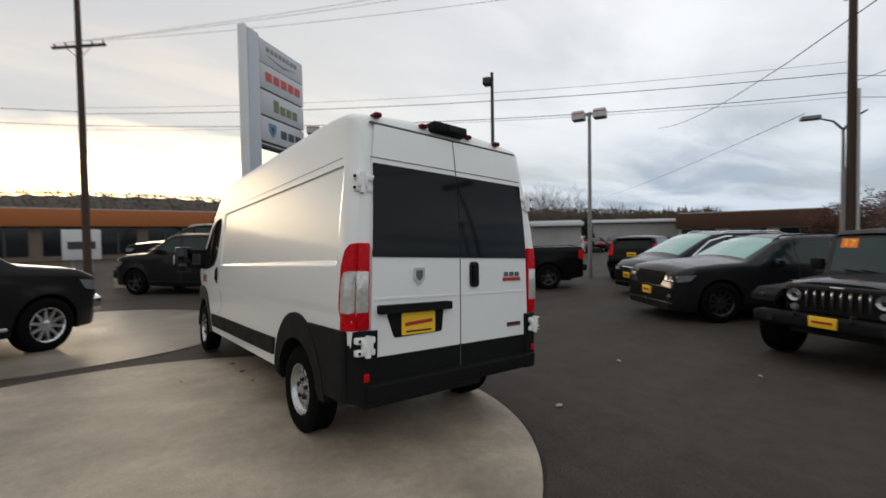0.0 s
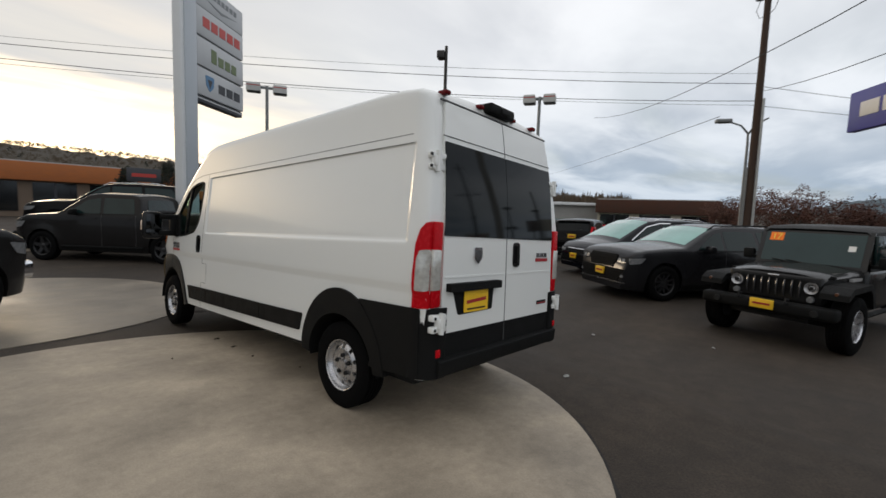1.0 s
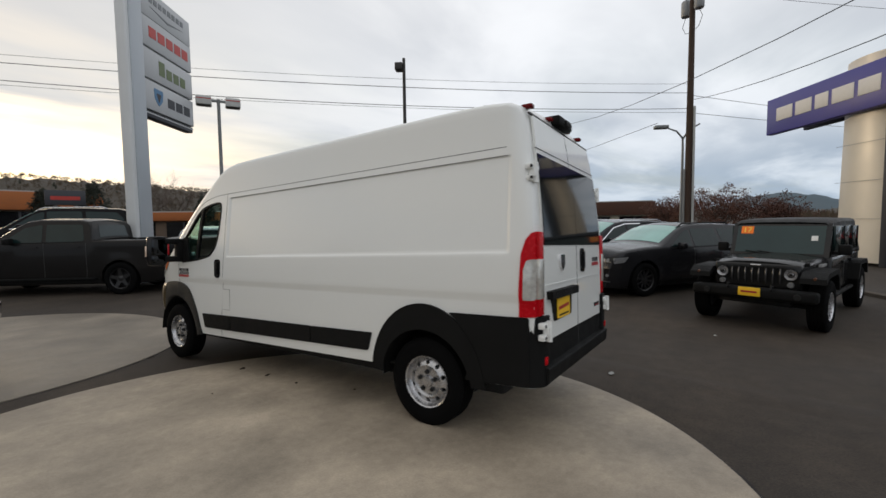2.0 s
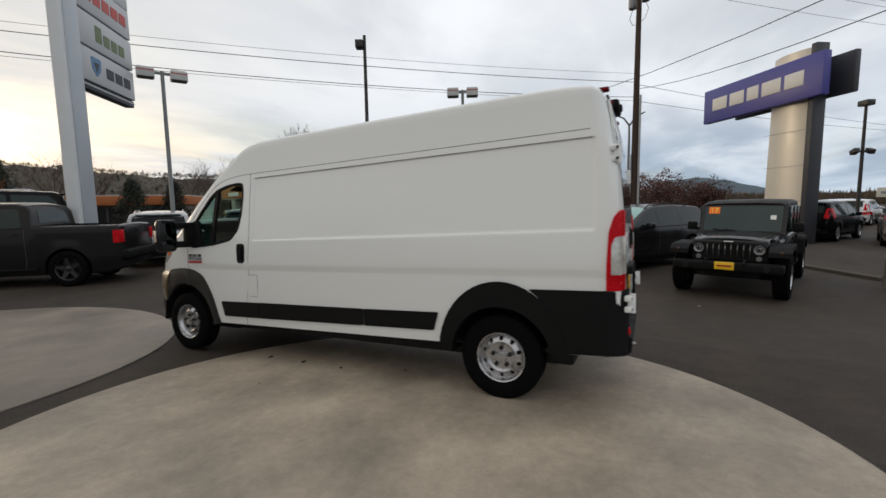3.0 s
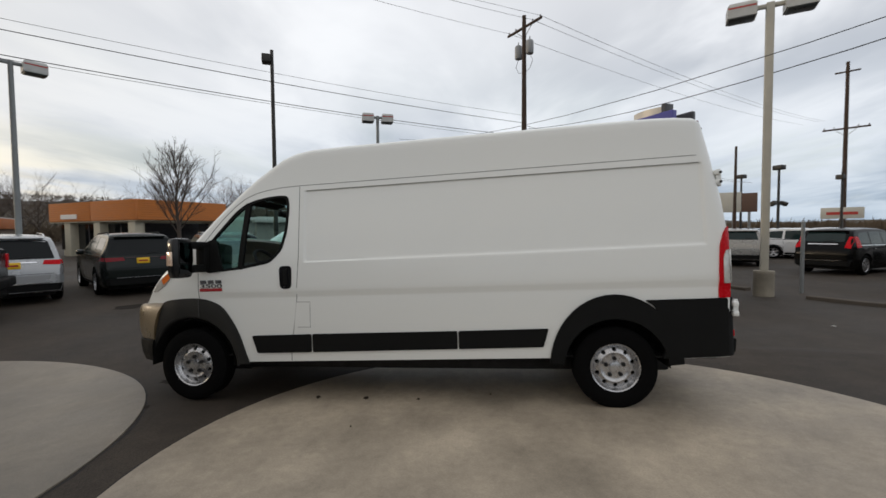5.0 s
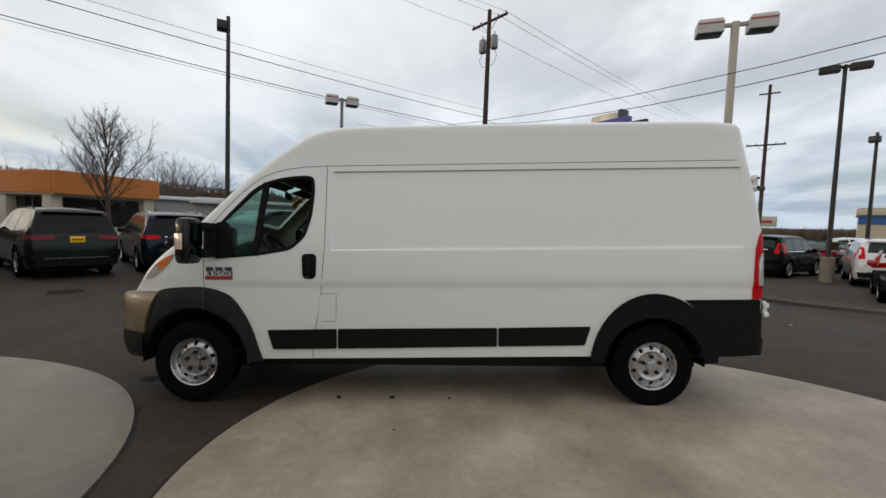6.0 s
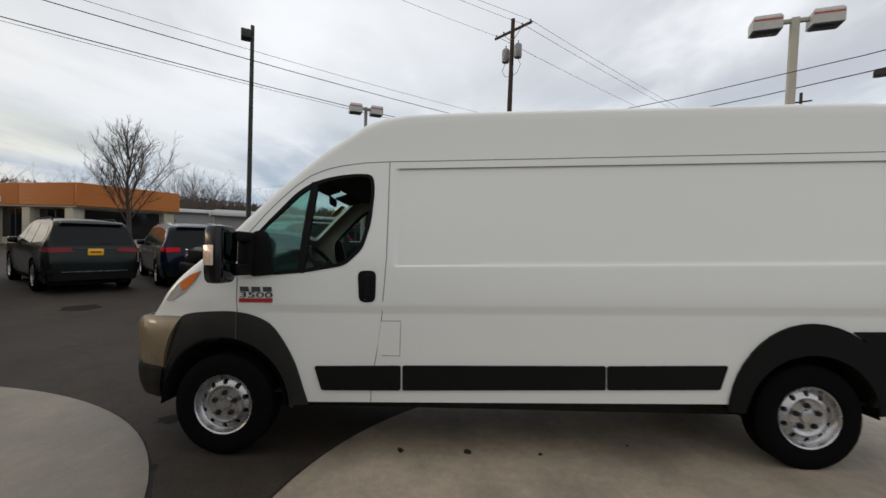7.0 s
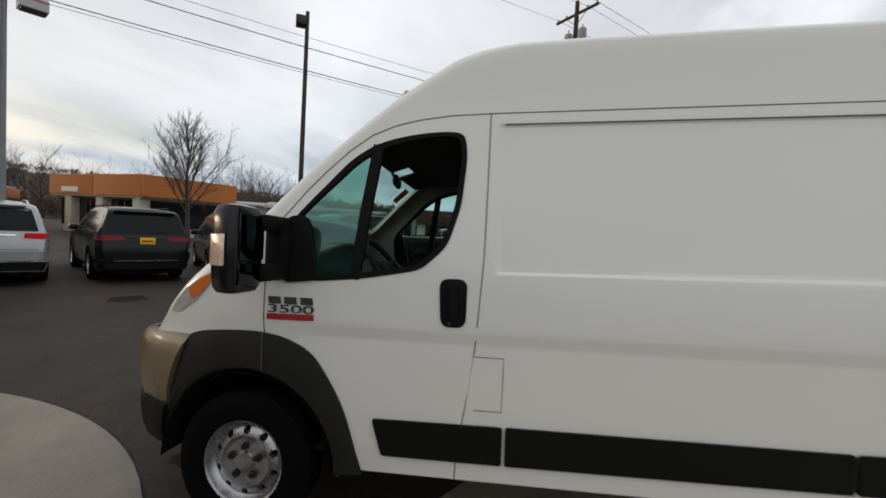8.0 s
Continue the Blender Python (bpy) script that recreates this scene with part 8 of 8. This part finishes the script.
def woods(az0, az1, d0, d1, n, hmin, hmax, seed, material, label, base=None, lean=1.7, fine=False):
    """Far bare trees and brush, too many to count; fine ones have rounded crowns of thin twigs."""
    rnd = random.Random(seed)
    bm = bmesh.new()
    for _ in range(n):
        az, u = rnd.uniform(az0, az1), rnd.random()
        d = d0 + (d1 - d0) * u
        x, y = ring_point(az, d)
        az_side = radians(az)
        h = rnd.uniform(hmin, hmax)
        z0 = (lerp(base, az) * sstep(150, 300, d) if base else 0) - 1.2
        r = h * rnd.uniform(0.16, 0.30) * lean
        for k in range((26 if h > 4 else 12) if fine else 0):
            a, e, q = rnd.uniform(0, 2 * math.pi), rnd.uniform(-0.5, 1.45), rnd.uniform(0.35, 1.0)
            tip = Vector((x + r * q * math.cos(a) * math.cos(e), y + r * q * math.sin(a) * math.cos(e), z0 + h * (0.55 + 0.42 * q * math.sin(e))))
            foot = tip.lerp(Vector((x, y, z0 + h * 0.3)), rnd.uniform(0.25, 0.6))
            s = Vector((math.cos(az_side), -math.sin(az_side), 0.3)) * h * rnd.uniform(0.008, 0.03)
            mid = foot.lerp(tip, 0.5) + s * rnd.uniform(-1, 1)
            bm.faces.new([bm.verts.new(foot), bm.verts.new(mid + s), bm.verts.new(tip), bm.verts.new(mid - s)])
        for k in range(0 if fine else 9):
            a = rnd.uniform(0, 2 * math.pi)
            foot = Vector((x + 0.4 * r * math.cos(a), y + 0.4 * r * math.sin(a), z0 + h * rnd.uniform(0.0, 0.25)))
            tip = Vector((x + r * math.cos(a) * rnd.uniform(0.5, 1.3), y + r * math.sin(a) * rnd.uniform(0.5, 1.3), z0 + h * rnd.uniform(0.55, 1.0)))
            s = Vector((math.cos(az_side), -math.sin(az_side), 0)) * h * rnd.uniform(0.02, 0.055)
            mid = foot.lerp(tip, 0.5)
            bm.faces.new([bm.verts.new(foot), bm.verts.new(mid + s), bm.verts.new(tip), bm.verts.new(mid - s)])
    ob = part("woods", bm, material, smooth=False)
    return tagged(ob, label, "woods", kind="stuff")


CREST = [(-70, 16), (-20, 23), (0, 27), (14, 25.5), (30, 20), (45, 19), (60, 16), (75, 9), (95, 5)]
hill("hillside", -75, 100, 150, 300, CREST, M_HILL, "brown wooded hillside beyond the street", 2.0, 0.25)
hill("far_hill", 84, 106, 900, 1300, [(84, 8), (88, 20), (92, 52), (95, 60), (98, 50), (101, 26), (106, 10)], M_FARHILL, "distant wooded hill, haze blue put into its colour", 5.0, 0.5, 3.0)
hill("hillside", 100, 300, 250, 420, [(100, 5), (130, 7), (180, 9), (240, 9), (300, 12)], M_HILL, "low wooded rise all round", 7.0, 2.5)
woods(-60, 75, 160, 299, 9000, 2.6, 4.4, 11, M_WOODS, "bare brown winter woods on the hillside", CREST, fine=True)
woods(-40, 70, 165, 290, 260, 3.2, 5.2, 12, M_NEEDLE, "scattered dark conifers on the hillside", CREST, 0.9, True)
woods(30, 86, 88, 125, 3000, 2.4, 5.0, 13, M_WOODS, "bare brown woods behind the shops", fine=True)
woods(46, 74, 82, 115, 1700, 5.0, 8.6, 16, M_WOODS, "tall bare brown woods behind the orange shop", fine=True)
woods(94, 142, 150, 260, 3200, 2.6, 6.0, 14, M_WOODS, "low brown tree line beyond the lots")
woods(140, 330, 180, 300, 700, 3.0, 7.0, 15, M_WOODS, "low brown tree line beyond the street")
oval_tree(16.9, 18.9, 7.1, 1.5, 24, "tall bare street tree in front of the orange shop")
for k, (az, d, h) in enumerate(((54.6, 62, 9.4), (56.4, 66, 9.8), (58.2, 64, 8.6), (64.5, 66, 7.0), (56, 70, 8.0), (47.5, 74, 9.0), (44.5, 60, 7.0), (10.5, 95, 9.5), (34, 85, 10), (37.5, 90, 10.5), (40.5, 88, 10), (36, 80, 9), (24.5, 80, 10), (22, 75, 9.5))):
    bare_tree(*ring_point(az, d), h, 0.85, 40 + k, "distant bare winter tree", 4, 0.45, 0.62)
conifer(*ring_point(28.0, 45), 4.4, 1.5, 3, "dark bushy conifer by the shops")
conifer(*ring_point(32.0, 46), 4.3, 1.3, 4, "dark bushy conifer by the shops")
conifer(*ring_point(17.5, 43), 5.2, 1.9, 5, "dark bushy conifer by the shops")
conifer(*ring_point(13.5, 48), 4.8, 1.5, 6, "dark bushy conifer by the shops")
conifer(*ring_point(57.4, 46), 3.3, 1.3, 9, "dark brush beside the shed")
conifer(*ring_point(59.3, 47), 3.0, 1.2, 10, "dark brush beside the shed")
conifer(*ring_point(61.5, 47), 3.4, 0.9, 7, "narrow dark conifer by the shed")
conifer(*ring_point(52.0, 56), 3.2, 1.5, 8, "broad dark conifer by the warehouse")
russet_tree(30.3, -1.4, 4.0, 2.9, 31, "spreading tree with russet dry leaves")
russet_tree(33.0, 1.6, 3.5, 2.2, 32, "small tree with russet dry leaves")
russet_tree(33.5, -4.2, 3.1, 2.4, 33, "low spreading tree with russet dry leaves")

# ---- far rows of cars ----
far_white = build_car("crossover", stand(38.0, -14.0, 30), P_WHITE, "white parked car far across the neighbouring lot", "suv", group="far parked cars")
far_silver = build_car("sedan", stand(35.0, -11.0, 210), P_SILVER, "silver parked car far across the neighbouring lot", "car", group="far parked cars")
far_blue = build_car("sedan", stand(33.0, -20.0, 40), P_BLUE, "blue parked car far across the neighbouring lot", "car", group="far parked cars")
rf = random.Random(77)
for k in range(30):
    az, d = rf.uniform(106, 138), rf.uniform(24, 60)
    x, y = -4.7 + d * math.sin(radians(az)), d * math.cos(radians(az))
    if math.hypot(x - 27, y + 11.5) < 2.5 or math.hypot(x - 23.6, y + 12.8) < 2.5:
        continue
    copy_thing(rf.choice((far_white, far_silver, far_blue, far_silver, far_white)), stand(x, y, rf.choice((30, 210, 122)) + rf.uniform(-6, 6)))
for k in range(6):
    az, d = 57 + k * 2.2, 45 + k * 1.5
    x, y = -2.7 + d * math.sin(radians(az)), -3.2 + d * math.cos(radians(az))
    copy_thing(rf.choice((far_white, far_silver, far_blue)), stand(x, y, 60 + rf.uniform(-8, 8)))

# ---- kerb, posts and litter ----
M_KERB = mat("worn_kerb_concrete", (0.085, 0.068, 0.052), 0.9, var=0.3, scale=3, fine=0.1)


def kerb(points, label):
    bm, rows = bmesh.new(), []
    for i, (x, y) in enumerate(points):
        a, b = Vector(points[max(0, i - 1)]), Vector(points[min(len(points) - 1, i + 1)])
        d = (b - a).normalized()
        n = Vector((-d.y, d.x))
        z = ground_z(x, y)
        rows.append([bm.verts.new((x + n.x * q, y + n.y * q, z + h)) for q, h in ((-0.10, -0.02), (-0.09, 0.07), (-0.07, 0.085), (0.07, 0.085), (0.10, -0.02))])
    for a, b in zip(rows, rows[1:]):
        for k in range(4):
            bm.faces.new((a[k], a[k + 1], b[k + 1], b[k]))
    bm.faces.new(rows[0])
    bm.faces.new(rows[-1])
    bmesh.ops.recalc_face_normals(bm, faces=bm.faces)
    tagged(part("kerb", bm, M_KERB), label, "kerb", kind="structure")


kerb([(11.5, -3.9), (10.4, -4.5), (9.2, -5.1), (8.0, -5.7)], "low worn kerb between the two lots")
kerb([(6.6, -6.3), (5.6, -6.8), (4.4, -7.5), (2.0, -8.9), (-1.0, -10.6)], "low worn kerb between the two lots")


def post(x, y, h):
    ob = thing("sign_post", pose(x, y, ground_z(x, y)), "slim grey steel post with a cap", "post")
    part("pole", tb([(0, 0, 0), (0, 0, h)], 0.045, 10), M_POLE_GREY, ob)
    part("cap", lathe(bmesh.new(), [(0, 0.0), (0.055, 0.0), (0.05, 0.03), (0, 0.045)], 10, Matrix.Translation((0, 0, h)) @ Matrix.Rotation(-math.pi / 2, 4, "Y")), M_POLE_GREY, ob)


post(7.65, -6.8, 1.85)
for x, y, h in ((-1.0, 22.6, 1.0), (1.2, 21.0, 1.0), (12.6, 8.6, 1.0), (13.2, 7.6, 1.0)):
    ob = thing("bollard", pose(x, y, ground_z(x, y)), "short black steel bollard by the street", "bollard", "street bollards")
    part("shaft", tb([(0, 0, 0), (0, 0, h), (0, 0, h + 0.05)], [0.07, 0.07, 0.03], 10), M_POLE_DARK, ob)
leaf_rnd = random.Random(5)
for x, y, s in ((-0.87, 2.78, 0.035), (-0.86, 2.30, 0.040), (-0.88, 1.78, 0.022), (-1.55, 2.2, 0.012), (-0.7, 1.1, 0.012)):
    bm = bmesh.new()
    n = 9
    rim = [(math.cos(2 * math.pi * k / n) * s * leaf_rnd.uniform(0.6, 1.2), math.sin(2 * math.pi * k / n) * s * leaf_rnd.uniform(0.5, 0.9)) for k in range(n)]
    c = bm.verts.new((0, 0, 0.016))
    vs = [bm.verts.new((a, b, leaf_rnd.uniform(0.001, 0.012))) for a, b in rim]
    for k in range(n):
        bm.faces.new((c, vs[k], vs[(k + 1) % n]))
    bmesh.ops.solidify(bm, geom=bm.faces[:], thickness=0.003)
    ob = part("dead_leaf", bm, mat("dead_leaf_brown", (0.045, 0.032, 0.022), 0.9, var=0.3, scale=40), m=pose(x, y, ground_z(x, y) + 0.017))
    tagged(ob, "small dark dead leaf lying on the concrete", "leaf", "dead leaves")
for x, y, s in ((1.25, -0.95, 0.045), (3.4, -0.4, 0.04), (4.0, -1.9, 0.03), (3.0, -4.4, 0.05)):
    bm = bmesh.new()
    rim = [(math.cos(2 * math.pi * k / 7) * s * leaf_rnd.uniform(0.5, 1.2), math.sin(2 * math.pi * k / 7) * s * leaf_rnd.uniform(0.5, 1.0)) for k in range(7)]
    c = bm.verts.new((0, 0, 0.03))
    vs = [bm.verts.new((a, b, leaf_rnd.uniform(0.004, 0.02))) for a, b in rim]
    for k in range(7):
        bm.faces.new((c, vs[k], vs[(k + 1) % 7]))
    bmesh.ops.solidify(bm, geom=bm.faces[:], thickness=0.003)
    ob = part("paper_scrap", bm, mat("pale_paper", (0.55, 0.55, 0.53), 0.8, var=0.1), m=pose(x, y, ground_z(x, y) + 0.004))
    tagged(ob, "small crumpled pale paper scrap on the asphalt", "litter", "paper scraps")
stain = mat("oil_darkened_asphalt", (0.026, 0.022, 0.018), 0.92, spec=0.1, var=0.4, scale=3, bump=0.5, bscale=90, fine=0.14)
for x, y, r in ((4.35, 9.95, 0.34), (-0.35, 4.85, 0.11), (-1.2, 4.45, 0.08), (4.6, 8.0, 0.3)):
    disc("oil_stain", x, y, r, 0.004, stain, "dark oil stain on the asphalt", "stain", 0.003, 0.22, kind="")
# a low worn ridge in the paving behind the van
ridge, rows = bmesh.new(), []
for x, y in ((1.92, 0.6), (1.82, 0.1), (1.60, -0.7), (1.38, -1.6), (1.22, -2.6), (1.02, -3.8), (0.85, -5.0)):
    rows.append([ridge.verts.new((x + q, y, ground_z(x + q, y) + h)) for q, h in ((-0.34, -0.004), (-0.22, 0.004), (-0.08, 0.015), (0.0, 0.018), (0.08, 0.015), (0.22, 0.004), (0.34, -0.004))])
for p0, p1 in zip(rows, rows[1:]):
    for k in range(6):
        ridge.faces.new((p0[k], p0[k + 1], p1[k + 1], p1[k]))
bmesh.ops.recalc_face_normals(ridge, faces=ridge.faces)
tagged(part("paving_ridge", ridge, M_ASPHALT), "low worn ridge in the asphalt paving", "paving", kind="structure")
